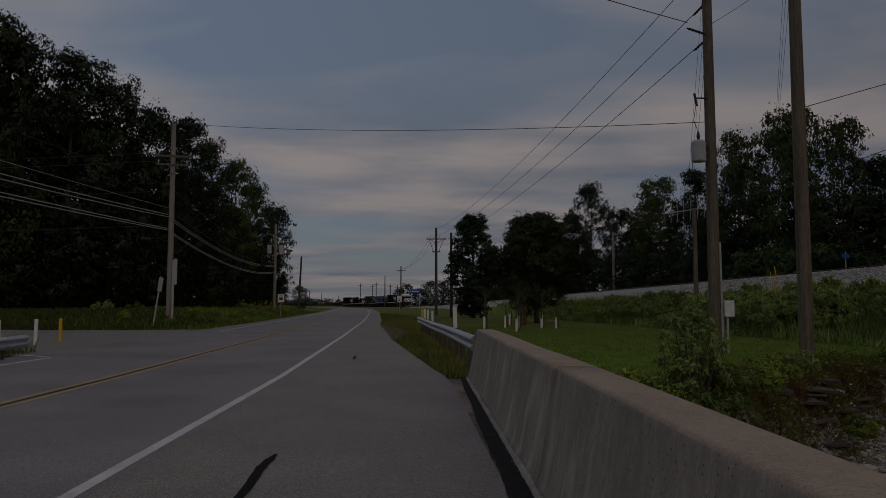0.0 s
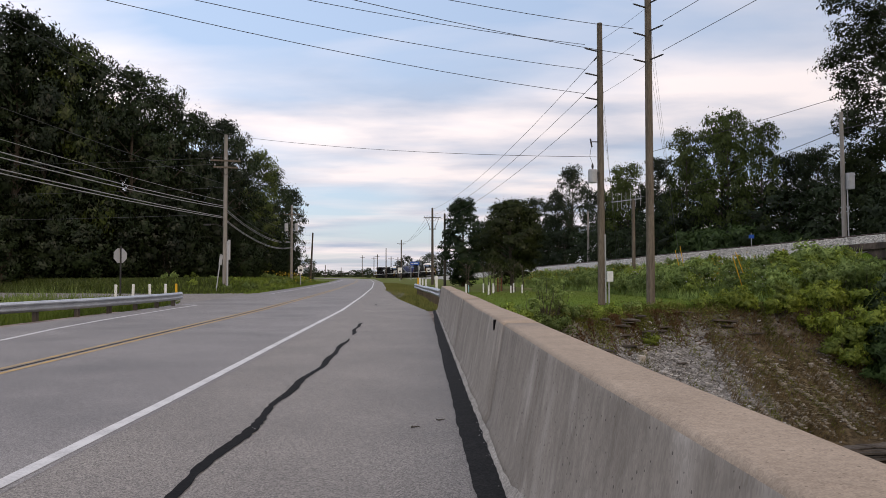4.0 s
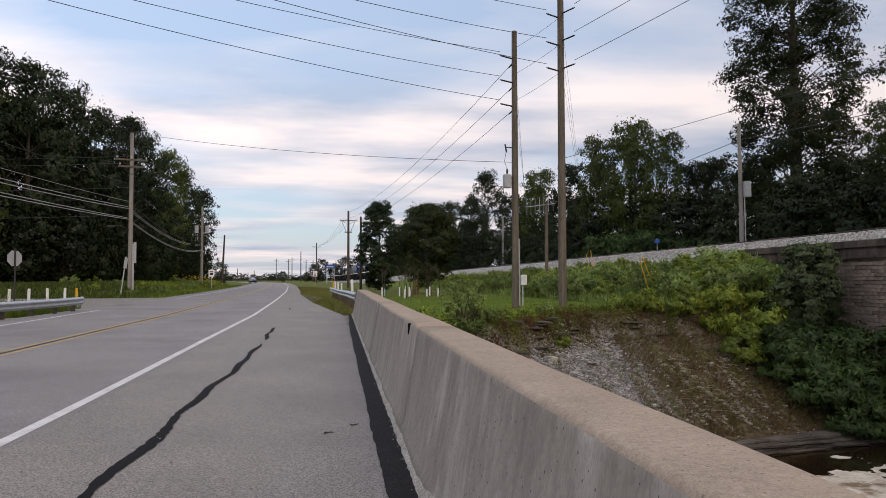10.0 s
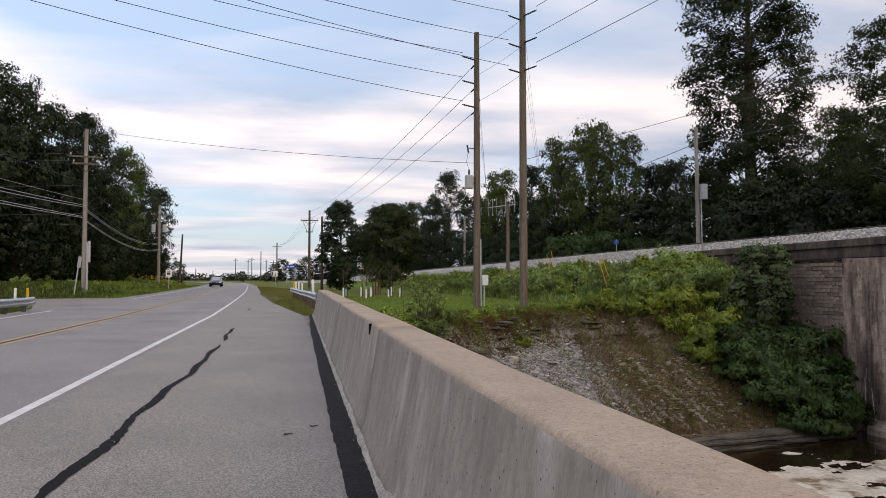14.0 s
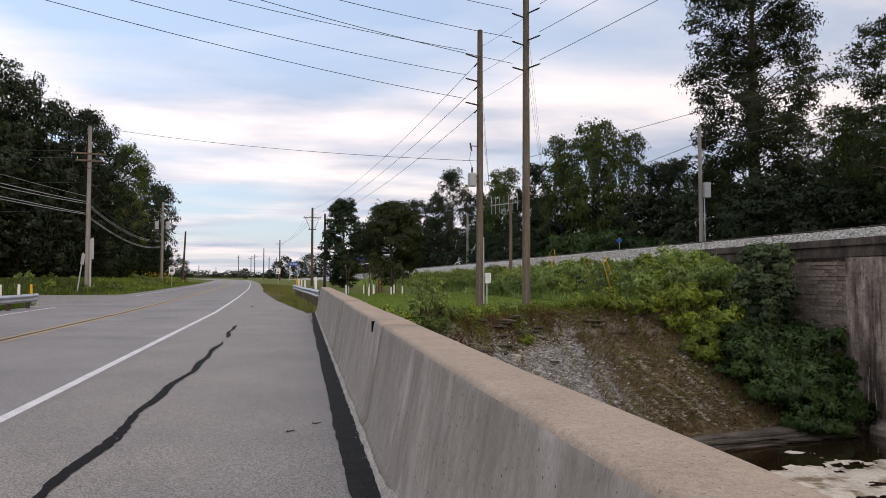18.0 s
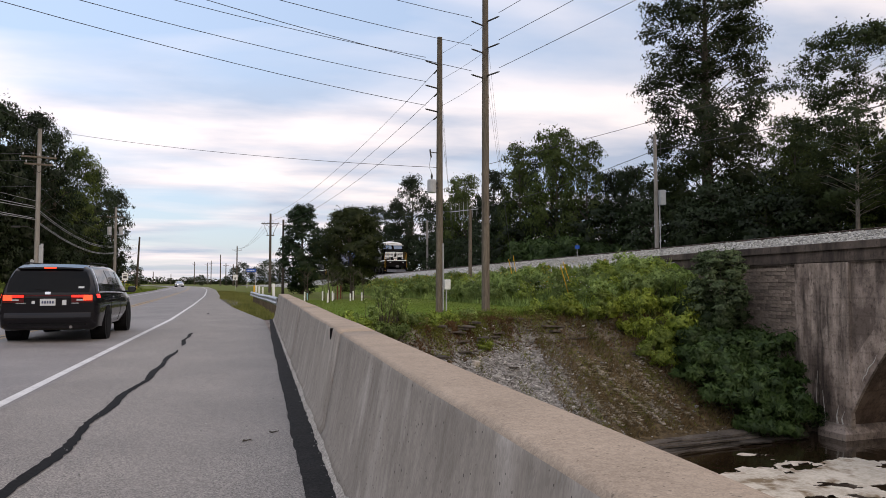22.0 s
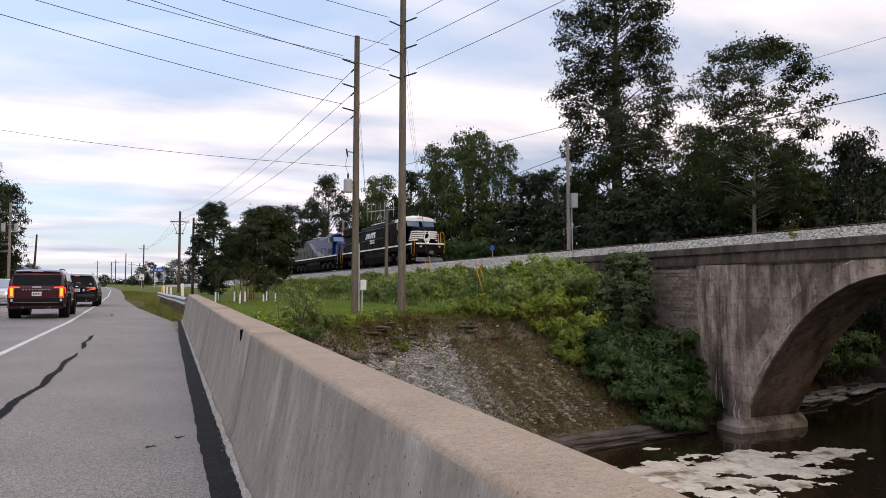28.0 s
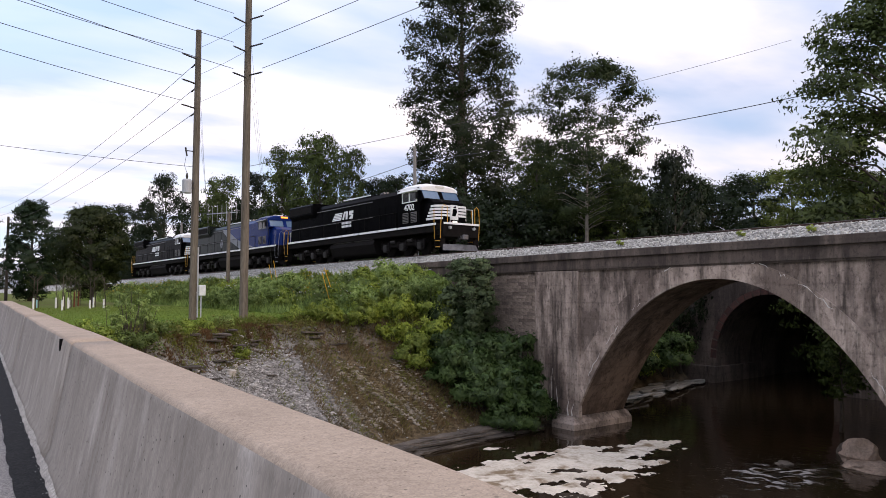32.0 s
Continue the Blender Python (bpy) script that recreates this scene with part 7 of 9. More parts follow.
        part("air_hose", MB().tube([(0.35, Y(0.35), 1.0), (0.4, Y(0.12), 0.7), (0.2, Y(0.05), 0.55)], 0.03, 6).tube([(-0.35, Y(0.35), 1.0), (-0.42, Y(0.12), 0.72), (-0.25, Y(0.05), 0.6)], 0.03, 6), RUBBER, lo)
        for sx in (-1, 1):
            xa, xb = sorted((sx * 1.12, sx * 1.52))
            st = part("step_well", bx(bx(MB(), xa, 0.62, 0.30, xb, 0.66, 1.72), xa, 1.14, 0.30, xb, 1.18, 1.72), UNDER_BLACK, lo)
            for z in (0.34, 0.72, 1.1, 1.46):
                part("step", bx(MB(), xa, 0.64, z, xb, 1.16, z + 0.04), rail_m if z < 1 else UNDER_BLACK, st, "yellow-edged step" if not blue else "")
            hr = [(sx * 1.52, Y(0.60), 0.85), (sx * 1.54, Y(0.52), 1.8), (sx * 1.46, Y(0.48), 2.75), (sx * 1.30, Y(0.50), 2.92), (sx * 1.1, Y(0.44), 2.80), (sx * 1.1, Y(0.44), 1.75)]
            part("handrail", MB().tube(hr, 0.021, 6), rail_m, lo, "yellow handrail" if not blue else "")
            part("handrail", MB().tube([(sx * 1.52, Y(1.2), 0.85), (sx * 1.54, Y(1.2), 2.0), (sx * 1.5, Y(1.25), 2.75)], 0.021, 6), rail_m, lo, "yellow handrail" if not blue else "")
        part("end_handrail", MB().tube([(-0.9, Y(0.42), 1.75), (-0.9, Y(0.42), 2.7), (0.9, Y(0.42), 2.7), (0.9, Y(0.42), 1.75)], 0.022, 6), WHITE_PAINT if not blue else SILVER_PAINT, lo)
    for sx in (-1, 1):
        posts = [5.4 + 1.95 * k for k in range(9)]
        part("side_handrail", MB().tube([(sx * 1.49, 5.3, 2.85), (sx * 1.49, 21.2, 2.85)], 0.02, 6), UNDER_BLACK, lo)
        for y in posts:
            part("rail_post", MB().tube([(sx * 1.49, y, 1.75), (sx * 1.49, y, 2.85)], 0.02, 5), UNDER_BLACK, lo)
    # markings
    if number:
        lettering(number, 0.55, lo, Matrix.Translation((-1.512, 3.85, 2.86)) @ SIDE, WHITE_PAINT, "road_number")
    if not blue:
        for k in range(5):
            z0 = 3.02 + k * 0.115
            part("logo_bar", MB().prism([(12.95 - 0.05 * k, z0), (14.25 - 0.10 * k, z0), (14.25 - 0.10 * k - 0.02, z0 + 0.08), (12.95 - 0.05 * k - 0.02, z0 + 0.08)], "x", -1.245, -1.224), WHITE_PAINT, lo, "white logo bar")
        part("logo_block", MB().prism([(12.75, 3.02), (12.55, 3.02), (12.28, 3.60), (12.28, 3.02), (12.05, 3.02), (11.95, 3.60), (12.5, 3.60), (12.7, 3.2)], "x", -1.245, -1.224), WHITE_PAINT, lo, "white logo shape")
        part("logo_block", MB().prism([(11.85, 3.02), (11.3, 3.02), (11.22, 3.32), (11.55, 3.36), (11.2, 3.42), (11.2, 3.60), (11.75, 3.60), (11.8, 3.3), (11.5, 3.26)], "x", -1.245, -1.224), WHITE_PAINT, lo, "white logo shape")
        for z0 in (2.68, 2.44):
            for j in range(7):
                part("lettering_bar", MB().box(-1.245, 11.5 + j * 0.2, z0, -1.224, 11.64 + j * 0.2, z0 + 0.16), WHITE_PAINT, lo, "small white bar")
    else:
        # silver sweep over blue front and green rear
        part("paint_panel", MB().prism([(5.2, 1.9), (8.25, 1.9), (8.25, 4.0), (5.2, 4.0)], "x", -1.475, -1.445), BLUE_PAINT, lo)
        part("paint_panel", MB().prism([(8.3, 2.0), (9.0, 2.0), (13.2, 3.85), (13.2, 4.05), (8.3, 4.05)], "x", -1.250, -1.224), BLUE_PAINT, lo)
        part("paint_sweep", MB().prism([(8.3, 1.92), (9.3, 1.92), (11.6, 2.75), (13.4, 3.75), (13.4, 4.02), (12.4, 3.9), (10.4, 3.0), (8.3, 2.35)], "x", -1.266, -1.251), SILVER_PAINT, lo, "silver-grey sweep stripe")
        part("paint_sweep", MB().prism([(5.9, 1.92), (8.28, 1.92), (8.28, 2.55)], "x", -1.49, -1.476), SILVER_PAINT, lo, "silver-grey sweep stripe")
        part("side_emblem", MB().prism([(13.9 + 0.28 * math.cos(a), 2.65 + 0.42 * math.sin(a)) for a in (k * math.pi / 8 for k in range(16))], "x", -1.25, -1.224), SILVER_PAINT, lo, "pale oval emblem")
    return lo, wheels


lead, lead_wheels = locomotive("black diesel locomotive with white cab roof and striped nose", "lead", "4702")
second, second_wheels = locomotive("blue and dark green diesel locomotive with silver sweep", "blue", "")
third, third_wheels = locomotive("black diesel locomotive coupled behind the blue one", "trail", "")


# ---------------------------------------------------------------- road vehicles
RING = 12       # points from the underside's middle over the side to the roof's middle


class Shell:
    """A car body as one skin. Key rows run from tail to nose:
    y at sill, belt and roof, z at sill, belt and roof, half width at sill, middle, belt and roof."""

    def __init__(self, keys, n=46, crown=(0.05, 0.10), slim=1.0):
        k = np.array(keys, float)
        k[:, 6:] *= slim
        t = np.concatenate([[0], np.cumsum(np.maximum(0.05, np.abs(np.diff(k[:, 1]))))])
        q = np.unique(np.concatenate([np.linspace(0, t[-1], n), t]))
        s = np.stack([np.interp(q, t, k[:, j]) for j in range(10)], -1)
        for _ in range(2):      # soften the corners between the key rows
            s[1:-1] = 0.25 * s[:-2] + 0.5 * s[1:-1] + 0.25 * s[2:]
        self.half = np.array([self.ring(r) for r in s])      # stations x points x 3
        self.crown = crown

    @staticmethod
    def ring(r):
        yb, ys, yr, zb, zs, zr, wb, wm, ws, wr = r
        edge = zr - min(0.09, 0.5 * (zr - zs))
        pts = [(0, zb), (wb - 0.12, zb), (wb - 0.01, zb + 0.07), (wm, zb + (zs - zb) * 0.42), (wm, zb + (zs - zb) * 0.62), (wm - 0.25 * (wm - ws), zb + (zs - zb) * 0.86), (ws, zs)]
        for f in (0.34, 0.68):
            pts.append((ws + (wr - ws) * f + 0.03 * math.sin(f * math.pi), zs + (edge - zs) * f))
        pts += [(wr, edge), (wr - 0.09, zr - 0.25 * (zr - edge)), (0, zr + 0.012)]
        out_ = []
        for w, z in pts:
            if z <= zs:
                y = yb + (ys - yb) * (z - zb) / max(1e-6, zs - zb)
            else:
                y = ys + (yr - ys) * min(1, (z - zs) / max(1e-6, zr - zs))
            out_.append((w, y, z))
        return out_

    def cap(self, end, u, k):
        """A point on the tail (0) or nose (-1) face: u from -1 to 1 across, k up the ring."""
        h = self.half[end]
        i = min(RING - 2, int(k))
        p = h[i] + (h[i + 1] - h[i]) * (k - i)
        bulge = self.crown[0] if end == 0 else self.crown[1]
        return Vector((p[0] * u, p[1] + (-1 if end == 0 else 1) * bulge * (1 - u * u), p[2]))

    def cap_at(self, end, x, z):
        h = self.half[end]
        k = float(np.interp(z, h[:, 2], np.arange(RING)))
        w = max(0.05, float(np.interp(z, h[:, 2], h[:, 0])))
        return self.cap(end, max(-1.0, min(1.0, x / w)), k)

    def side(self, y, k, sx):
        i = min(RING - 2, int(k))
        c = self.half[:, i] + (self.half[:, i + 1] - self.half[:, i]) * (k - i)
        return Vector((sx * float(np.interp(y, c[:, 1], c[:, 0])), y, float(np.interp(y, c[:, 1], c[:, 2]))))

    def over(self, st, k, sx):
        """A point by station index (a fraction allowed) and ring place."""
        i, j = min(len(self.half) - 2, int(st)), min(RING - 2, int(k))
        a = self.half[i] + (self.half[i + 1] - self.half[i]) * (st - i)
        p = a[j] + (a[j + 1] - a[j]) * (k - j)
        return Vector((sx * p[0], p[1], p[2]))

    def body(self):
        mb = MB()
        n = len(self.half)
        rings = [[tuple(p) for p in h] + [(-p[0], p[1], p[2]) for p in h[-2:0:-1]] for h in self.half]
        mb.loft(rings, caps=False)
        cols = 9
        for end in (0, n - 1):
            e = 0 if end == 0 else -1
            v, f = [], []
            for k in range(RING):
                for c in range(cols):
                    v.append(tuple(self.cap(e, -1 + 2 * c / (cols - 1), k)))
            for k in range(RING - 1):
                for c in range(cols - 1):
                    f.append((k * cols + c, k * cols + c + 1, (k + 1) * cols + c + 1, (k + 1) * cols + c))
            mb.add(v, f)
        return mb


def patch(fn, nu, nv, push):
    """A thin plate that follows the surface fn(u, v), u and v from 0 to 1, pushed out by the vector."""
    d = Vector(push)
    a = [fn(i / nu, j / nv) for j in range(nv + 1) for i in range(nu + 1)]
    m = len(a)
    v = [tuple(p + d) for p in a] + [tuple(p - d * 0.5) for p in a]
    f = []
    w = nu + 1
    for j in range(nv):
        for i in range(nu):
            q = j * w + i
            f += [(q, q + 1, q + 1 + w, q + w), (m + q, m + q + w, m + q + 1 + w, m + q + 1)]
    rim = [i for i in range(w)] + [j * w + nu for j in range(1, nv + 1)] + [nv * w + i for i in range(nu - 1, -1, -1)] + [j * w for j in range(nv - 1, 0, -1)]
    for i, q in enumerate(rim):
        r = rim[(i + 1) % len(rim)]
        f.append((q, r, m + r, m + q))
    return MB().add(v, f)


def bilinear(q, u, v):
    return tuple((1 - v) * ((1 - u) * q[0][i] + u * q[1][i]) + v * ((1 - u) * q[3][i] + u * q[2][i]) for i in range(2))


def smooth_part(name, mb, mat_, parent, label="", m=None, angle=38):
    me = mb.mesh(name)
    bm = bmesh.new()
    bm.from_mesh(me)
    bmesh.ops.remove_doubles(bm, verts=bm.verts, dist=0.0008)
    bmesh.ops.recalc_face_normals(bm, faces=bm.faces)
    bm.to_mesh(me)
    bm.free()
    me.polygons.foreach_set("use_smooth", [True] * len(me.polygons))
    me.set_sharp_from_angle(angle=radians(angle))
    return link_mesh(name, me, mat_, parent, label, m)


def car(name, label, paint, sh, wheelbase, half_track, tyre_r, rim, windows, screen, glass, spokes=5):
    """A car on its wheels; origin on the ground below the rear axle, y forward.
    windows: four (y, ring place) corners each; screen: (y at its foot, y at its head)."""
    c = empty(name, pose(0, 0, 0), label, "car")
    smooth_part("body", sh.body(), paint, c)
    for q in windows:
        for sx in (-1, 1):
            part("side_window", patch(lambda u, v: sh.side(*bilinear(q, u, v), sx), 8, 3, (sx * 0.006, 0, 0.001)), GLASS, c, smooth=False)
    # windscreen
    top = sh.half[:, RING - 1]
    s0, s1 = (float(np.interp(-y, -top[::-1, 1], np.arange(len(top))[::-1])) for y in screen)
    part("windscreen", patch(lambda u, v: sh.over(s0 + (s1 - s0) * v, 10.98 - 1.5 * abs(2 * u - 1), 1 if u >= 0.5 else -1), 8, 5, (0, 0.006, 0.008)), glass, c)
    wheels = []
    for y in (0, wheelbase):
        for sx in (-1, 1):
            # flush black disc in place of the shaded opening round the wheel
            part("wheel_arch_shade", MB().tube([(sx * (half_track - 0.30), y, tyre_r + 0.02), (sx * (half_track + 0.012), y, tyre_r + 0.02)], tyre_r + 0.06, 32), TRIM_BLACK, c)
            tw = MB().tube([(sx * -0.09, 0, 0), (sx * -0.07, 0, 0), (sx * 0.085, 0, 0), (sx * 0.115, 0, 0), (sx * 0.12, 0, 0), (sx * 0.05, 0, 0)], [tyre_r - 0.05, tyre_r, tyre_r, tyre_r - 0.03, tyre_r * 0.74, tyre_r * 0.70], 32)
            w = smooth_part("wheel", tw, RUBBER, c, "black tyre", m=pose(sx * (half_track - 0.10), y, tyre_r))
            rm = MB().tube([(sx * 0.09, 0, 0), (sx * 0.114, 0, 0)], tyre_r * 0.20, 16).tube([(sx * 0.100, 0, 0), (sx * 0.112, 0, 0), (sx * 0.112, 0, 0), (sx * 0.10, 0, 0)], [tyre_r * 0.72, tyre_r * 0.72, tyre_r * 0.66, tyre_r * 0.64], 28, False)
            for j in range(spokes):
                a = j * 2 * math.pi / spokes
                for o in (-0.16, 0.16):
                    ca, sa, cb, sb = math.cos(a + o * 0.5), math.sin(a + o * 0.5), math.cos(a + o), math.sin(a + o)
                    r0, r1, w0, w1 = tyre_r * 0.08, tyre_r * 0.68, tyre_r * 0.05, tyre_r * 0.045
                    rm.prism([(r0 * ca + w0 * sa, r0 * sa - w0 * ca), (r1 * cb + w1 * sb, r1 * sb - w1 * cb), (r1 * cb - w1 * sb, r1 * sb + w1 * cb), (r0 * ca - w0 * sa, r0 * sa + w0 * ca)], "x", *sorted((sx * 0.096, sx * 0.112)))
            part("rim", rm, rim, w, "spoked rim")
            part("brake_disc", MB().tube([(sx * 0.045, 0, 0), (sx * 0.06, 0, 0)], tyre_r * 0.60, 20), DARK_METAL, w)
            wheels.append(w)
    for sx in (-1, 1):
        ym = screen[0] - 0.42
        p = sh.side(ym, 6.2, sx)
        rings = [[(p.x + sx * o, p.y + 0.10 * math.cos(a) * g - 0.02, p.z + 0.09 + 0.085 * math.sin(a) * g) for a in (j * math.pi / 5 for j in range(10))] for o, g in ((0.07, 0.5), (0.10, 0.95), (0.20, 1.0), (0.25, 0.8), (0.265, 0.4))]
        mr = smooth_part("door_mirror", MB().loft(rings).box(min(p.x, p.x + sx * 0.09), p.y - 0.05, p.z + 0.01, max(p.x, p.x + sx * 0.09), p.y + 0.03, p.z + 0.06, 0.01), paint, c)
        part("mirror_glass", MB().box(p.x + sx * 0.165 - 0.075, p.y - 0.125, p.z + 0.03, p.x + sx * 0.165 + 0.075, p.y - 0.117, p.z + 0.15, 0.002), GLASS, mr)
        for q in windows[-2:]:
            yy = q[0][0] + 0.18
            p = sh.side(yy, 5.2, sx)
            part("door_handle", MB().box(p.x - 0.015, yy - 0.11, p.z - 0.015, p.x + 0.015, yy + 0.11, p.z + 0.015, 0.007), paint, c)
            # door joint
            part("door_gap", MB().tube([sh.side(q[0][0] - 0.05, kk, sx) for kk in (2.2, 3, 4, 5, 6)], 0.006, 5), TRIM_BLACK, c)
    return c, wheels


def tail_plate(name, c, sh, x0, x1, z0, z1, mat_, label="", out_=0.008, parent=None, end=0, n=5):
    """A plate that lies on the tail or nose face."""
    sg = -1 if end == 0 else 1
    return part(name, patch(lambda u, v: sh.cap_at(end, x0 + (x1 - x0) * u, z0 + (z1 - z0) * v), n, 3, (0, sg * out_, 0)), mat_, parent or c, label)


def licence(c, sh, x, z, end=0):
    p = tail_plate("licence_plate", c, sh, x - 0.15, x + 0.15, z, z + 0.145, PLATE_WHITE, "white licence plate", 0.014, None, end)
    for k in range(5):
        tail_plate("plate_bar", c, sh, x - 0.115 + 0.05 * k, x - 0.083 + 0.05 * k, z + 0.045, z + 0.10, PLATE_INK, "", 0.019, p, end, 1)


def minivan():
    sh = Shell([(-1.06, -1.08, -0.84, 0.31, 1.04, 1.61, 0.86, 0.90, 0.86, 0.70), (-1.00, -1.00, -0.74, 0.26, 1.05, 1.65, 0.96, 0.98, 0.925, 0.76), (-0.5, -0.5, -0.4, 0.24, 1.05, 1.69, 0.985, 1.0, 0.95, 0.73),
                (1.0, 1.0, 1.0, 0.24, 1.03, 1.695, 0.94, 1.005, 0.965, 0.81), (2.0, 2.0, 1.95, 0.24, 1.01, 1.665, 0.94, 1.005, 0.96, 0.80), (2.75, 2.75, 2.45, 0.24, 0.99, 1.585, 0.94, 1.0, 0.95, 0.77),
                (3.35, 3.35, 3.35, 0.24, 0.97, 1.05, 0.93, 0.985, 0.92, 0.80), (3.72, 3.72, 3.72, 0.26, 0.87, 0.95, 0.88, 0.95, 0.87, 0.72), (3.96, 3.96, 3.95, 0.29, 0.74, 0.82, 0.80, 0.86, 0.78, 0.6), (4.05, 4.04, 4.0, 0.36, 0.60, 0.66, 0.68, 0.72, 0.64, 0.46)])
    c, w = car("minivan", "glossy black minivan with lit red tail lights", CHARCOAL, sh, 3.0, 1.0, 0.345, RIM_ALLOY,
               [((-0.72, 6.35), (0.42, 6.2), (0.38, 8.8), (-0.50, 8.8)), ((0.50, 6.2), (1.62, 6.2), (1.55, 8.8), (0.46, 8.8)), ((1.72, 6.2), (2.95, 6.2), (2.30, 8.75), (1.64, 8.8))], (3.3, 2.45), GLASS)
    tail_plate("rear_window", c, sh, -0.80, 0.80, 1.075, 1.525, REAR_GLASS, "dark rear window", 0.008, None, 0, 8)
    bar = tail_plate("light_bar", c, sh, -0.50, 0.50, 0.99, 1.015, RED_LENS, "dark red lens strip", 0.012)
    for sx in (-1, 1):
        X = lambda a, b: sorted((sx * a, sx * b))
        lt = tail_plate("tail_light", c, sh, *X(0.46, 0.875), 0.855, 1.03, RED_LENS, "wide red tail light", 0.016)
        tail_plate("tail_lamp", c, sh, *X(0.46, 0.70), 0.965, 1.015, RED_GLOW, "lit red lamp", 0.022, lt)
        tail_plate("brake_lamp", c, sh, *X(0.69, 0.865), 0.90, 1.015, AMBER_GLOW, "lit amber lamp", 0.022, lt)
        tail_plate("reverse_lamp", c, sh, *X(0.56, 0.70), 0.895, 0.925, LAMP_LENS, "", 0.021, lt)
        p = sh.side(-0.86, 5.6, sx)
        part("side_lamp", patch(lambda u, v: sh.side(-0.98 + 0.22 * u, 5.1 + 0.75 * v, sx), 3, 2, (sx * 0.008, 0, 0)), RED_GLOW, lt, "red wrapped lamp")
        tail_plate("reflector", c, sh, *X(0.55, 0.72), 0.50, 0.53, RED_LENS, "", 0.03)
        part("roof_rail", MB().tube([(sx * 0.66, -0.3, 1.675), (sx * 0.66, -0.2, 1.725), (sx * 0.66, 1.7, 1.725), (sx * 0.66, 1.85, 1.67)], 0.016, 6), TRIM_BLACK, c)
        part("window_trim", MB().tube([sh.side(-0.75 + 0.37 * j, 6.1, sx) for j in range(11)], 0.011, 5).tube([sh.side(-0.78 + 0.05 * j, 6.2 + 0.55 * j, sx) for j in range(6)], 0.010, 5), CHROME, c, "chrome window trim")
        part("slide_rail", MB().tube([sh.side(-0.55 + 0.35 * j, 5.55, sx) for j in range(4)], 0.006, 5), TRIM_BLACK, c)
    sp = smooth_part("spoiler", patch(lambda u, v: Vector((-0.64 + 1.28 * u, -0.97 + 0.05 * (2 * u - 1) ** 2 + 0.42 * v, 1.595 + 0.075 * v - 0.02 * (2 * u - 1) ** 2)), 8, 3, (0, 0, 0.022)), CHARCOAL, c, "body-coloured roof spoiler")
    part("high_brake_light", MB().box(-0.12, -0.985, 1.585, 0.12, -0.968, 1.61), AMBER_GLOW, sp, "lit high brake light")
    part("rear_wiper", MB().tube([(0.05, -1.115, 1.10), (-0.22, -1.09, 1.135), (-0.46, -1.06, 1.115)], 0.010, 5), TRIM_BLACK, c)
    tail_plate("badge", c, sh, -0.055, 0.055, 1.03, 1.085, CHROME, "small chrome badge", 0.02)
    bump = smooth_part("rear_bumper", patch(lambda u, v: sh.cap_at(0, -0.84 + 1.68 * u, 0.40 + 0.24 * v) + Vector((0, -0.004 - 0.03 * math.sin(v * math.pi), 0)), 10, 8, (0, -0.004, 0)), CHARCOAL, c)
    tail_plate("lower_valance", c, sh, -0.75, 0.75, 0.37, 0.41, TRIM_BLACK, "", 0.02)
    part("exhaust_pipe", MB().tube([(0.45, -1.1, 0.33), (0.45, -0.7, 0.33)], 0.035, 8), STEEL_GREY, c)
    tail_plate("sticker", c, sh, 0.28, 0.36, 0.80, 0.91, PLATE_WHITE, "white ribbon-shaped sticker", 0.012)
    tail_plate("sticker", c, sh, -0.31, -0.25, 0.83, 0.89, PLATE_WHITE, "pale round sticker", 0.012)
    tail_plate("sticker", c, sh, 0.58, 0.69, 1.16, 1.20, PLATE_WHITE, "white sticker on the rear window", 0.012)
    tail_plate("badge_bar", c, sh, -0.62, -0.42, 0.83, 0.85, CHROME, "", 0.012)
    tail_plate("badge_bar", c, sh, 0.46, 0.60, 0.83, 0.85, CHROME, "", 0.012)
    licence(c, sh, 0.0, 0.79)
    return c, w


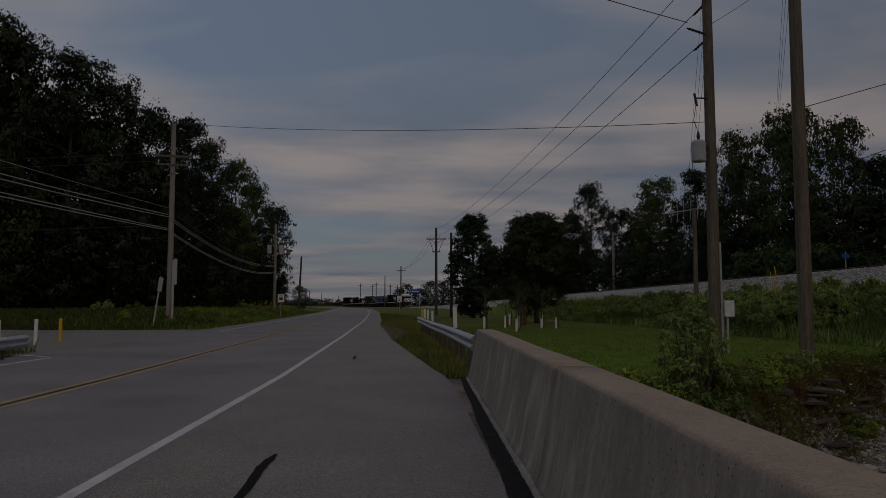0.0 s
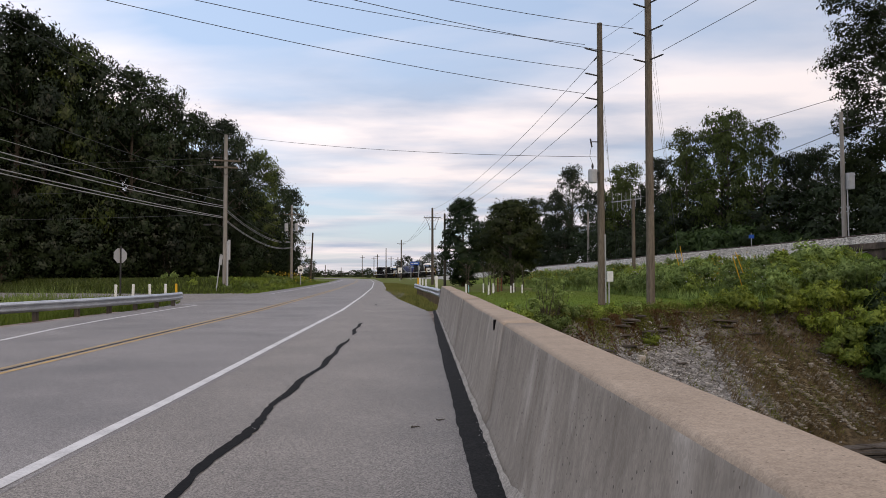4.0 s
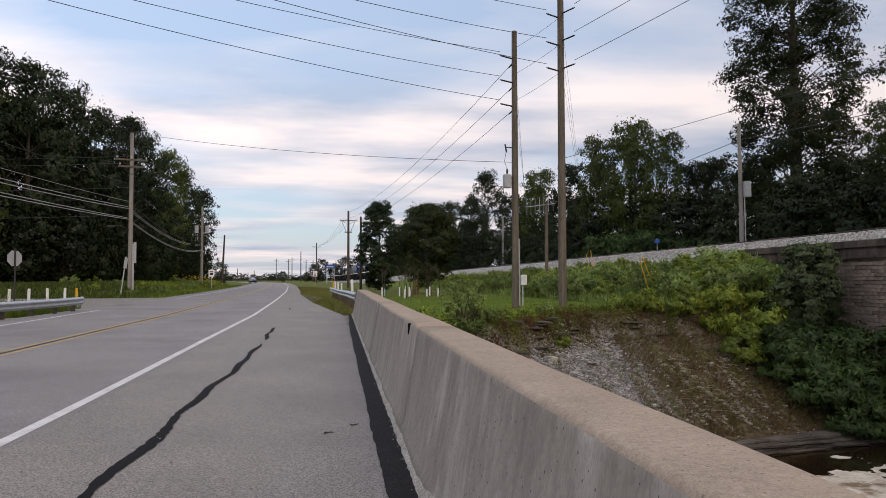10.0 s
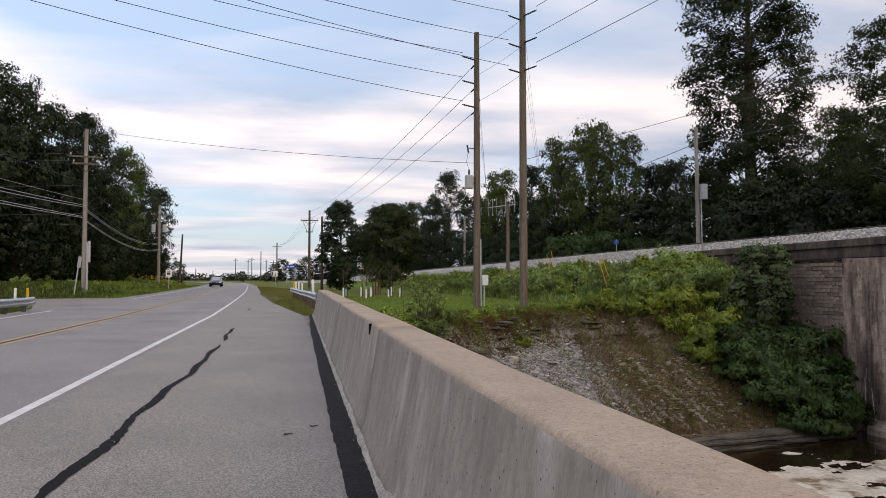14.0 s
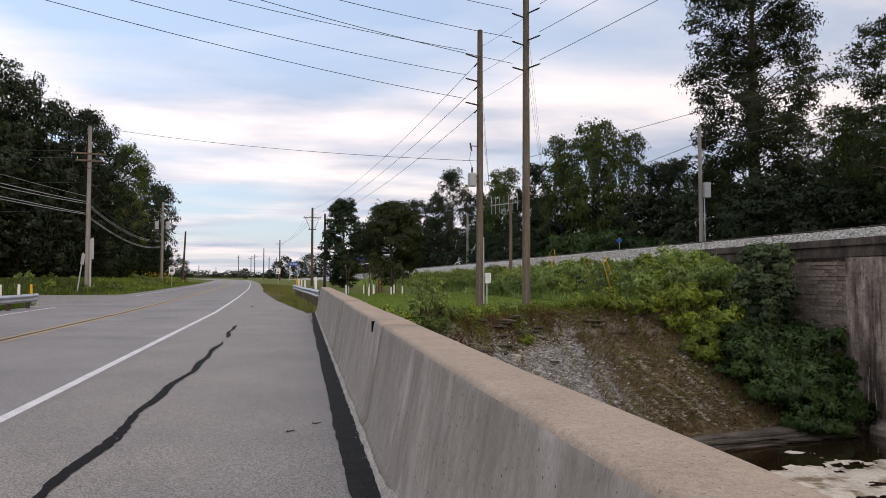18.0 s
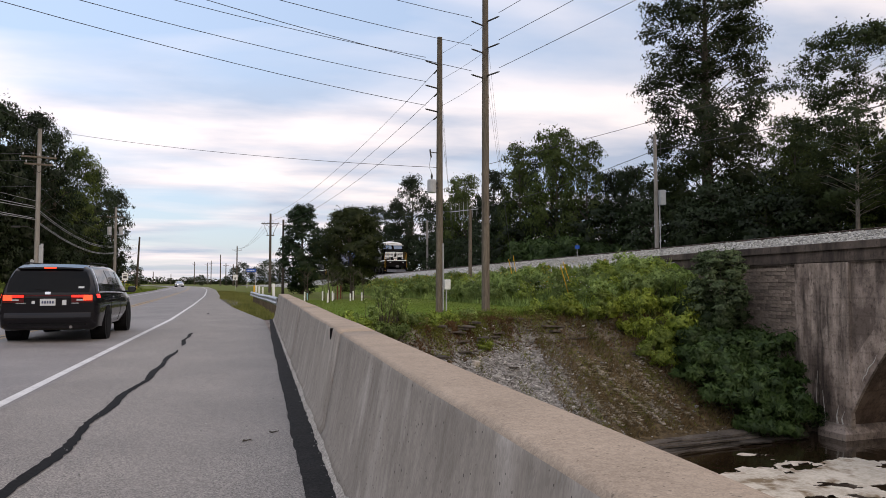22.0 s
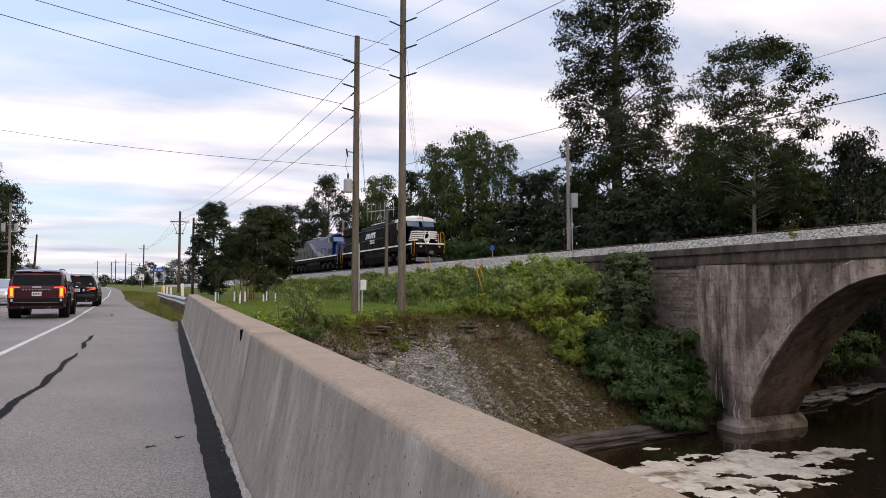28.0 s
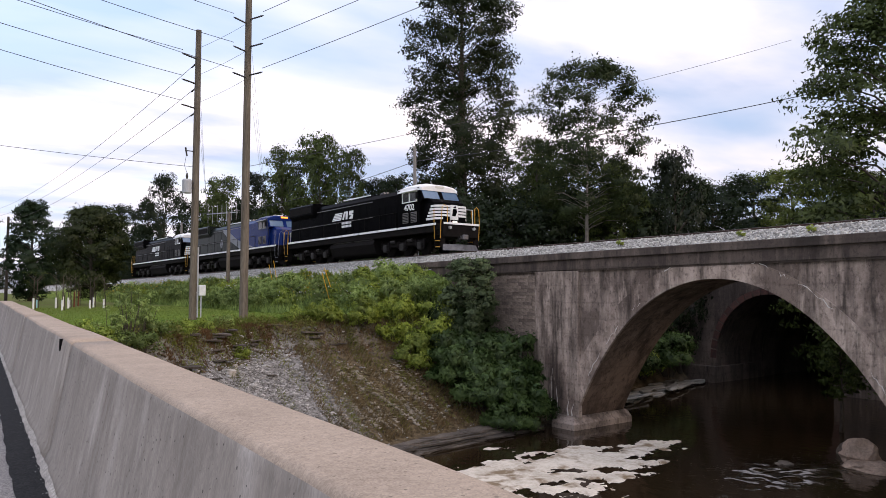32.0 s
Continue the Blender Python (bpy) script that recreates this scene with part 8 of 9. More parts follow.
def red_suv():
    sh = Shell([(-1.06, -1.08, -0.86, 0.40, 1.12, 1.66, 0.91, 0.94, 0.89, 0.78), (-1.0, -1.0, -0.74, 0.34, 1.13, 1.70, 0.97, 0.985, 0.945, 0.82), (-0.5, -0.5, -0.4, 0.34, 1.13, 1.725, 0.95, 0.995, 0.965, 0.845),
                (0.9, 0.9, 0.9, 0.30, 1.12, 1.725, 0.95, 0.995, 0.965, 0.85), (1.7, 1.7, 1.65, 0.30, 1.10, 1.70, 0.95, 0.995, 0.96, 0.835), (2.4, 2.4, 2.12, 0.30, 1.09, 1.63, 0.95, 0.995, 0.955, 0.81),
                (3.0, 3.0, 3.0, 0.30, 1.08, 1.15, 0.95, 0.99, 0.93, 0.82), (3.55, 3.55, 3.55, 0.32, 1.03, 1.10, 0.93, 0.97, 0.9, 0.78), (3.85, 3.85, 3.84, 0.36, 0.92, 1.02, 0.88, 0.92, 0.85, 0.7), (3.94, 3.93, 3.9, 0.44, 0.78, 0.92, 0.78, 0.82, 0.76, 0.6)], crown=(0.05, 0.08), slim=0.93)
    c, w = car("sport_utility_vehicle", "dark red sport utility vehicle with upright lit tail lights", DARK_RED, sh, 2.9, 0.93, 0.38, RIM_BLACK,
               [((-0.62, 6.3), (0.18, 6.2), (0.12, 8.7), (-0.40, 8.7)), ((0.26, 6.2), (1.26, 6.2), (1.20, 8.75), (0.20, 8.75)), ((1.36, 6.2), (2.55, 6.2), (1.98, 8.7), (1.28, 8.75))], (2.95, 2.12), GLASS, 6)
    tail_plate("rear_window", c, sh, -0.74, 0.74, 1.16, 1.53, REAR_GLASS, "dark rear window", 0.008, None, 0, 8)
    for sx in (-1, 1):
        X = lambda a, b: sorted((sx * a, sx * b))
        lt = tail_plate("tail_light", c, sh, *X(0.69, 0.845), 0.74, 1.13, RED_GLOW, "upright lit red tail light", 0.014)
        tail_plate("brake_lamp", c, sh, *X(0.725, 0.805), 0.79, 1.07, YELLOW_GLOW, "lit yellow lamp", 0.022, lt)
        tail_plate("tail_lamp", c, sh, *X(0.53, 0.82), 1.075, 1.115, AMBER_GLOW, "lit amber strip", 0.022, lt)
        part("side_lamp", patch(lambda u, v: sh.side(-1.07 + 0.06 * u, 4.25 + 1.5 * v, sx), 2, 4, (sx * 0.010, 0, 0)), RED_GLOW, lt, "lit red edge lamp")
        tail_plate("reflector", c, sh, *X(0.72, 0.79), 0.60, 0.70, LAMP_LENS, "", 0.05)
        part("exhaust_tip", MB().tube([(sx * 0.42, -1.12, 0.40), (sx * 0.42, -0.9, 0.40)], 0.04, 10), DARK_METAL, c)
        part("roof_rail", MB().tube([(sx * 0.65, -0.55, 1.70), (sx * 0.65, -0.45, 1.735), (sx * 0.65, 0.5, 1.752), (sx * 0.65, 1.4, 1.742), (sx * 0.65, 1.6, 1.69)], 0.018, 8), TRIM_BLACK, c)
        part("door_cladding", patch(lambda u, v: sh.side(0.46 + 2.0 * u, 2.0 + 0.75 * v, sx), 6, 2, (sx * 0.015, 0, 0)), TRIM_BLACK, c, "black sill cladding")
        part("sill_trim", MB().tube([sh.side(0.5 + 0.38 * j, 2.85, sx) + Vector((sx * 0.012, 0, 0)) for j in range(6)], 0.014, 5), CHROME, c, "chrome sill strip")
        for y in (0, 2.9):
            part("arch_cladding", MB().tube([(sx * 0.94, y + 0.475 * math.cos(a), 0.40 + 0.475 * math.sin(a)) for a in (math.pi * (j / 14 * 1.04 - 0.02) for j in range(15))], 0.032, 6), TRIM_BLACK, c, "black wheel arch cladding")
    smooth_part("rear_bumper", patch(lambda u, v: sh.cap_at(0, -0.82 + 1.64 * u, 0.46 + 0.26 * v) + Vector((0, -0.006 - 0.04 * math.sin(v * math.pi), 0)), 10, 8, (0, -0.006, 0)), TRIM_BLACK, c, "black lower bumper")
    tail_plate("bumper_trim", c, sh, -0.7, 0.7, 0.57, 0.59, STEEL_GREY, "", 0.055)
    sp = smooth_part("spoiler", patch(lambda u, v: Vector((-0.70 + 1.40 * u, -0.98 + 0.05 * (2 * u - 1) ** 2 + 0.42 * v, 1.645 + 0.06 * v - 0.02 * (2 * u - 1) ** 2)), 8, 3, (0, 0, 0.024)), DARK_RED, c, "body-coloured roof spoiler")
    part("high_brake_light", MB().box(-0.18, -0.998, 1.635, 0.18, -0.98, 1.66), RED_GLOW, sp, "lit red high brake light")
    part("rear_wiper", MB().tube([(0.0, -1.12, 1.18), (-0.42, -1.09, 1.215)], 0.010, 5), TRIM_BLACK, c)
    tail_plate("badge", c, sh, -0.14, 0.14, 1.075, 1.125, CHROME, "small chrome badge", 0.016)
    for k in range(9):
        tail_plate("badge_bar", c, sh, -0.45 + k * 0.1, -0.39 + k * 0.1, 1.0, 1.03, CHROME, "", 0.012, None, 0, 1)
    licence(c, sh, 0.0, 0.80)
    return c, w


def sedan(name, label, paint, lit):
    sh = Shell([(-0.98, -1.0, -0.95, 0.36, 0.90, 0.98, 0.76, 0.81, 0.74, 0.56), (-0.86, -0.86, -0.8, 0.28, 0.95, 1.04, 0.84, 0.88, 0.82, 0.64), (-0.45, -0.45, -0.3, 0.25, 0.95, 1.09, 0.87, 0.905, 0.85, 0.66),
                (0.25, 0.25, 0.45, 0.23, 0.95, 1.39, 0.88, 0.915, 0.85, 0.60), (1.0, 1.0, 1.0, 0.21, 0.93, 1.45, 0.88, 0.92, 0.85, 0.62), (1.72, 1.72, 1.5, 0.21, 0.91, 1.41, 0.88, 0.92, 0.84, 0.60),
                (2.5, 2.5, 2.5, 0.21, 0.87, 0.95, 0.87, 0.90, 0.82, 0.68), (3.05, 3.05, 3.05, 0.20, 0.80, 0.87, 0.88, 0.90, 0.82, 0.66), (3.42, 3.42, 3.4, 0.19, 0.70, 0.76, 0.85, 0.87, 0.79, 0.58), (3.54, 3.54, 3.5, 0.22, 0.62, 0.66, 0.76, 0.79, 0.70, 0.48)], crown=(0.06, 0.12))
    c, w = car(name, label, paint, sh, 2.72, 0.918, 0.325, RIM_ALLOY, [((-0.05, 6.3), (0.80, 6.2), (0.84, 8.7), (0.50, 8.7)), ((0.90, 6.2), (2.05, 6.2), (1.42, 8.6), (0.90, 8.7))], (2.48, 1.5), SKY_GLASS)
    for sx in (-1, 1):
        hl = part("headlight", patch(lambda u, v: sh.side(3.02 + 0.42 * u, 5.5 + (1.9 - 1.1 * u) * v + 0.4 * u, sx), 5, 3, (sx * 0.006, 0.006, 0.006)), LAMP_LENS, c, "clear headlight")
        X = lambda a, b: sorted((sx * a, sx * b))
        tail_plate("headlight_lens", c, sh, *X(0.56, 0.75), 0.56, 0.65, LAMP_LENS, "clear lens", 0.012, hl, -1)
        if lit:
            part("headlamp", MB().tube([(sx * 0.58, 3.50, 0.66), (sx * 0.58, 3.58, 0.66)], 0.075, 12), WHITE_GLOW, hl, "lit headlamp")
        tail_plate("fog_lamp", c, sh, *X(0.44, 0.54), 0.385, 0.44, DARK_METAL, "", 0.01, None, -1)
        tail_plate("tail_light", c, sh, *X(0.42, 0.76), 0.76, 0.88, RED_LENS, "red tail light", 0.012)
    g = tail_plate("grille", c, sh, -0.30, 0.30, 0.50, 0.575, TRIM_BLACK, "black grille", 0.012, None, -1)
    tail_plate("grille_trim", c, sh, -0.31, 0.31, 0.573, 0.588, CHROME, "chrome grille edge", 0.018, g, -1)
    tail_plate("lower_intake", c, sh, -0.42, 0.42, 0.35, 0.40, TRIM_BLACK, "", 0.012, None, -1)
    return c, w


van, van_wheels = minivan()
suv, suv_wheels = red_suv()
navy, navy_wheels = sedan("sedan", "dark navy sedan with clear headlights", NAVY, False)
silver, silver_wheels = sedan("oncoming_car", "silver car with lit headlights", SILVER_CAR, True)


# ---------------------------------------------------------------- motion
def track_pose(s):
    p, q = along(0, s, rail_z(s)), along(0, s + 22.0, 0)
    return pose(p.x, p.y, p.z, -math.degrees(math.atan(GRADE)), 0, math.degrees(math.atan2(p.x - q.x, q.y - p.y)))


TRAIN = [(0, 241.0), (6, 192.0), (13, 134.5), (20.6, 75.0), (23, 58.2), (25.5, 42.3), (28, 26.4), (30, 13.1), (32, 0.0)]


def road_pose(y, x, back=False, bend_from=None):
    """On the road at y: x from the middle line, heading along the lane; it keeps to x until bend_from."""
    if bend_from is not None:
        x = x - float(road_dx(min(y, bend_from)))
    d = float(road_dx(y + 1.5) - road_dx(y - 1.5)) / 3.0
    turn = math.degrees(math.atan2(-d, 1))
    return pose(x + float(road_dx(y)), y, 0.004, 0, 0, turn + (180 if back else 0))


VAN = [(0, -70), (19.5, -28), (20.6, 1.5), (21.0, 7.2), (21.5, 12.9), (21.8, 16.2), (22, 18.4), (22.5, 24.0), (23, 28.4), (23.5, 31.9), (24, 34.5), (24.5, 36.6), (25, 38.3), (25.5, 39.7), (27.5, 42.4), (28, 43.2), (29, 45.6), (30, 48.6), (32, 56)]
SUV = [(0, -80), (22, -16), (23.1, 4.5), (23.8, 12.6), (24, 14.5), (24.5, 18.2), (25, 21.2), (25.5, 23.7), (27.5, 29.4), (28, 30.0), (29, 31.8), (30, 34.3), (32, 41)]
NAVY_ROWS = [(0, 330), (9, 245), (11, 185), (13, 146), (14, 116), (14.5, 102), (16.5, 47.0), (17, 35.0), (17.5, 24.2), (17.7, 20.0), (18.4, 3), (20, -40), (32, -75)]
SILVER_ROWS = [(0, 335), (17, 320), (18, 300), (20, 248), (22, 194), (23, 164), (25.5, 98), (27.5, 56), (28, 46), (28.6, 33), (30, 2), (32, -42)]


def rolled(wheels, rows, radius, t0, t1, step, sign):
    """Turns the wheels by the way that their vehicle goes; they rest outside t0..t1."""
    ts, ss = [r[0] for r in rows], [r[1] for r in rows]
    times = [0] + list(np.arange(t0, t1 + 1e-6, step)) + [32]
    s0 = float(np.interp(t0, ts, ss))
    for w in wheels:
        m = w.matrix_basis.copy()
        out = []
        for t in times:
            s = float(np.interp(min(max(t, t0), t1), ts, ss))
            out.append((t, m @ Matrix.Rotation(sign * (s - s0) / radius, 4, "X")))
        walk(w, out)


def motions():
    for ob, lag in ((lead, 0.0), (second, 22.3), (third, 44.6)):
        walk(ob, [(t, track_pose(s + lag)) for t, s in TRAIN])
    rolled(lead_wheels, TRAIN, 0.53, 19.0, 32.0, 0.1, 1)
    walk(van, [(t, road_pose(y, -4.36, False, 45)) for t, y in VAN])
    walk(suv, [(t, road_pose(y, -4.24, False, 45)) for t, y in SUV])
    walk(navy, [(t, road_pose(y + 2.7, -7.35, True)) for t, y in NAVY_ROWS])
    walk(silver, [(t, road_pose(y + 2.7, -7.6, True)) for t, y in SILVER_ROWS])
    rolled(van_wheels, VAN, 0.345, 20.7, 25.2, 0.033334, -1)
    rolled(suv_wheels, SUV, 0.385, 23.1, 26.0, 0.033334, -1)


# ---------------------------------------------------------------- the creek bank: rubble, ledges, growth
BANK_X = [-60, 1.5, 8, 14, 20.5, 24, 28, 34, 39, 45]


def bank_edges(x):
    f = np.interp(x, BANK_X, [10, 15, 20, 25, 26.3, 27, 29.5, 34, 36.5, 38])
    e = np.interp(x, [-60, 1.5, 5.9, 9, 11, 14.5, 18, 22, 30, 45], [20, 24.5, 28, 31.3, 32.8, 32.5, 32.6, 33, 36.5, 46])
    return f, e


def on_bank(x, u):
    f, e = bank_edges(x)
    y = f + (e - f) * u
    return y, terrain(x, y)[0]


def stone_arrays(rng, n, pos, size, flat):
    """Many chipped stones: boxes with jittered corners, n x 8 vertices."""
    c = np.array([(x, y, z) for x in (-1, 1) for y in (-1, 1) for z in (-1, 1)], float)
    v = c[None] * (1 + rng.uniform(-0.35, 0.25, (n, 8, 3)))
    v *= size[:, None, None] * np.stack([np.ones(n), rng.uniform(0.5, 1, n), flat * rng.uniform(0.6, 1.3, n)], -1)[:, None]
    a = rng.uniform(0, 6.283, n)
    ca, sa = np.cos(a), np.sin(a)
    x, y = v[..., 0] * ca[:, None] - v[..., 1] * sa[:, None], v[..., 0] * sa[:, None] + v[..., 1] * ca[:, None]
    t = rng.normal(0, 0.25, n)
    z = v[..., 2] + x * t[:, None]
    V = np.stack([x, y, z], -1) + pos[:, None]
    q = np.array([(0, 1, 3, 2), (4, 6, 7, 5), (0, 4, 5, 1), (2, 3, 7, 6), (0, 2, 6, 4), (1, 5, 7, 3)])
    return V.reshape(-1, 3), (np.arange(n)[:, None, None] * 8 + q[None]).reshape(-1, 4)


def blades(name, pts, h, mat_, rng, lean=None, width=0.02):
    """Narrow grass blades as one mesh: n tapered quads."""
    n = len(pts)
    d = rng.normal(0, 0.35, (n, 3))
    d[:, 2] = 1
    if lean is not None:
        d = d + lean
    d /= np.linalg.norm(d, axis=1)[:, None]
    a = rng.uniform(0, 6.283, n)
    w = np.stack([np.cos(a), np.sin(a), np.zeros(n)], -1) * (width * rng.uniform(0.6, 1.5, n))[:, None]
    hh = (h * rng.uniform(0.5, 1.3, n))[:, None]
    v = np.stack([pts - w, pts + w, pts + d * hh + w * 0.15, pts + d * hh - w * 0.15], 1)
    return quad_mesh(name, v.reshape(-1, 3), np.arange(4 * n).reshape(-1, 4))


SHALE = material("grey_shale_chips", (0.36, 0.35, 0.335), (0.17, 0.165, 0.158), 0.9, scale=2, fine=20, bump=0.4, island=0.55)
LEDGE = material("layered_shale", (0.10, 0.082, 0.065), (0.032, 0.026, 0.021), 0.9, scale=2, fine=16, bump=0.7, stretch=(1, 1, 4), objrand=0.3, bdist=0.03)
PALE_CHIPS = material("pale_shale_chips", (0.30, 0.265, 0.215), (0.17, 0.148, 0.118), 0.9, scale=2, fine=20, bump=0.4, island=0.4)
SHELF_ROCK = material("pale_creek_shale", (0.27, 0.25, 0.215), (0.14, 0.125, 0.105), 0.9, scale=2, fine=16, bump=0.5, objrand=0.35)
BROWN_ROCK = material("brown_creek_rock", (0.36, 0.27, 0.21), (0.19, 0.145, 0.112), 0.9, scale=1.5, fine=12, bump=0.6, bdist=0.03)
SOIL = material("dark_soil", (0.050, 0.034, 0.021), (0.105, 0.075, 0.046), 0.95, scale=4, fine=20, bump=0.6, island=0.3)


def bank_rubble():
    rng = np.random.default_rng(77)
    n = 10000
    x = np.concatenate([rng.normal(9.5, 1.6, 9000), rng.uniform(5, 22, 1000)])
    u = np.concatenate([rng.beta(2.0, 1.6, 9000) * 0.82, rng.uniform(0.05, 0.85, 1000)])
    y, z = on_bank(x, u)
    pos = np.stack([x, y, z + 0.01], -1)
    size = rng.gamma(1.3, 0.013, n) + 0.010
    v, q = stone_arrays(rng, n, pos, size, 0.35)
    tagged(link_mesh("shale_rubble", quad_mesh("shale_rubble", v, q), SHALE), "loose grey shale chips on the creek bank", "rubble", kind="stuff")
    # pale scraped streaks that run down the grassy half
    pts, sz = [], []
    for k in range(42):
        x0, u0 = rng.normal(14.6, 1.5), rng.uniform(0.25, 0.66)
        for j in range(22):
            q = j / 21
            pts.append((x0 + 0.75 * q + rng.normal(0, 0.05), u0 - 0.16 * q + rng.normal(0, 0.008)))
            sz.append(0.02 + 0.075 * rng.random() ** 2)
    x, u = np.array(pts).T
    y, z = on_bank(x, u)
    v, q = stone_arrays(rng, len(x), np.stack([x, y, z + 0.02], -1), np.array(sz), 0.4)
    tagged(link_mesh("pale_shale", quad_mesh("pale_shale", v, q), PALE_CHIPS), "pale shale streaks showing through the grass", "rubble", kind="stuff")
    # dark clods under the turf edge
    n = 4200
    x = rng.uniform(3, 18, n)
    u = rng.uniform(0.70, 0.99, n)
    y, z = on_bank(x, u)
    v, q = stone_arrays(rng, n, np.stack([x, y, z], -1), rng.gamma(1.5, 0.012, n) + 0.014, 0.6)
    tagged(link_mesh("soil_clods", quad_mesh("soil_clods", v, q), SOIL), "dark crumbling soil below the turf edge", "soil", kind="stuff")


bank_rubble()


def slab(rng, L, W, T):
    """A thin broken slab with an uneven outline."""
    out_ = []
    for k in range(14):
        t = 2 * math.pi * k / 14
        cx, cy = math.cos(t), math.sin(t)
        g = (abs(cx) ** 5 + abs(cy) ** 5) ** -0.2        # squarish
        out_.append((L * 0.5 * cx * g * rng.uniform(0.84, 1.06), W * 0.5 * cy * g * rng.uniform(0.75, 1.1)))
    r = [[(x * 0.98, y * 0.97, 0) for x, y in out_], [(x, y, T * 0.06) for x, y in out_], [(x * rng.uniform(0.97, 1), y * rng.uniform(0.94, 1), T * 0.97) for x, y in out_], [(x * 0.98, y * 0.95, T) for x, y in out_]]
    return MB().loft(r)


def ledges():
    rng = random.Random(31)
    out_ = empty("rock_outcrop", pose(0, 0, 0), "layered brown shale ledges in the creek bank", "rock outcrop", kind="structure")
    for k in range(20):
        x = rng.uniform(6, 14)
        u = rng.choice((rng.uniform(0.74, 0.9), rng.uniform(0.74, 0.9), rng.uniform(0.35, 0.7)))
        y, z = on_bank(x, u)
        L = rng.uniform(0.4, 1.3)
        part("ledge", slab(rng, L, rng.uniform(0.3, 0.6), rng.uniform(0.03, 0.08)), LEDGE, out_, m=pose(x, float(y) - 0.05, float(z) - 0.02, rng.uniform(-6, 6), rng.uniform(-6, 6), rng.uniform(-15, 25)))
    # stepped shelf at the water's edge
    for j in range(6):
        for k in range(6):
            x = 11.2 + 1.9 * k + rng.uniform(-0.3, 0.3)
            y = float(bank_edges(x)[0])
            part("ledge", slab(rng, rng.uniform(2.0, 3.2), rng.uniform(0.8, 1.3), rng.uniform(0.035, 0.075)), LEDGE, out_,
                 m=pose(x, y - 0.40 + 0.13 * j + rng.uniform(-0.12, 0.12), WATER - 0.02 + 0.06 * j, rng.uniform(-1.5, 1.5), rng.uniform(-1, 1), 10 + rng.uniform(-5, 5)))
    # pale shelves beyond the arch
    for k in range(34):
        q = rng.random()
        p = along(4.0 + 11.0 * q + rng.uniform(-0.8, 0.8), -8.6 + 2.6 * q + rng.uniform(-0.2, 1.8), 0)
        part("pale_ledge", slab(rng, rng.uniform(2.0, 4.0), rng.uniform(0.35, 0.7), 0.07), SHELF_ROCK, out_, m=pose(p.x, p.y, WATER - 0.02 + 0.05 * (k % 6), 0, 0, rng.uniform(5, 35)))
    # the pale block under the turf and a few others
    for x, u, sz in ((7.95, 0.66, 0.36), (8.3, 0.70, 0.22), (15.6, 0.55, 0.25), (13.2, 0.8, 0.2)):
        y, z = on_bank(x, u)
        part("pale_block", slab(rng, sz, sz * 0.7, sz * 0.6), PALE_ROCK, out_, m=pose(x, float(y), float(z) - 0.05, 10, 5, 20))


ledges()


def boulder(x, y, z, r, seed, mat_, flat=0.7):
    rng = np.random.default_rng(seed)
    bm = bmesh.new()
    bmesh.ops.create_icosphere(bm, subdivisions=3, radius=r)
    for v in bm.verts:
        n = noise.fractal(v.co * (1.1 / r) + Vector((seed, 0, 0)), 0.8, 2.0, 4)
        c = noise.cell(v.co * (1.3 / r) + Vector((0, seed, 0)))
        v.co *= 1 + 0.22 * n + 0.12 * c
        v.co.z *= flat
    me = bpy.data.meshes.new("boulder")
    bm.to_mesh(me)
    bm.free()
    ob = link_mesh("boulder", me, mat_)
    ob.matrix_basis = pose(x, y, z, 0, 0, seed * 40)
    tagged(ob, "brownish weathered boulder in the creek", "boulder", "creek boulders")


boulder(27.5, 14.8, WATER + 0.30, 0.66, 3, BROWN_ROCK, 0.85)
boulder(27.0, 14.1, WATER + 0.02, 0.85, 5, BROWN_ROCK, 0.28)
boulder(28.4, 15.5, WATER + 0.15, 0.6, 7, LEDGE, 0.7)
boulder(25.0, 16.2, WATER - 0.02, 0.3, 8, LEDGE, 0.4)


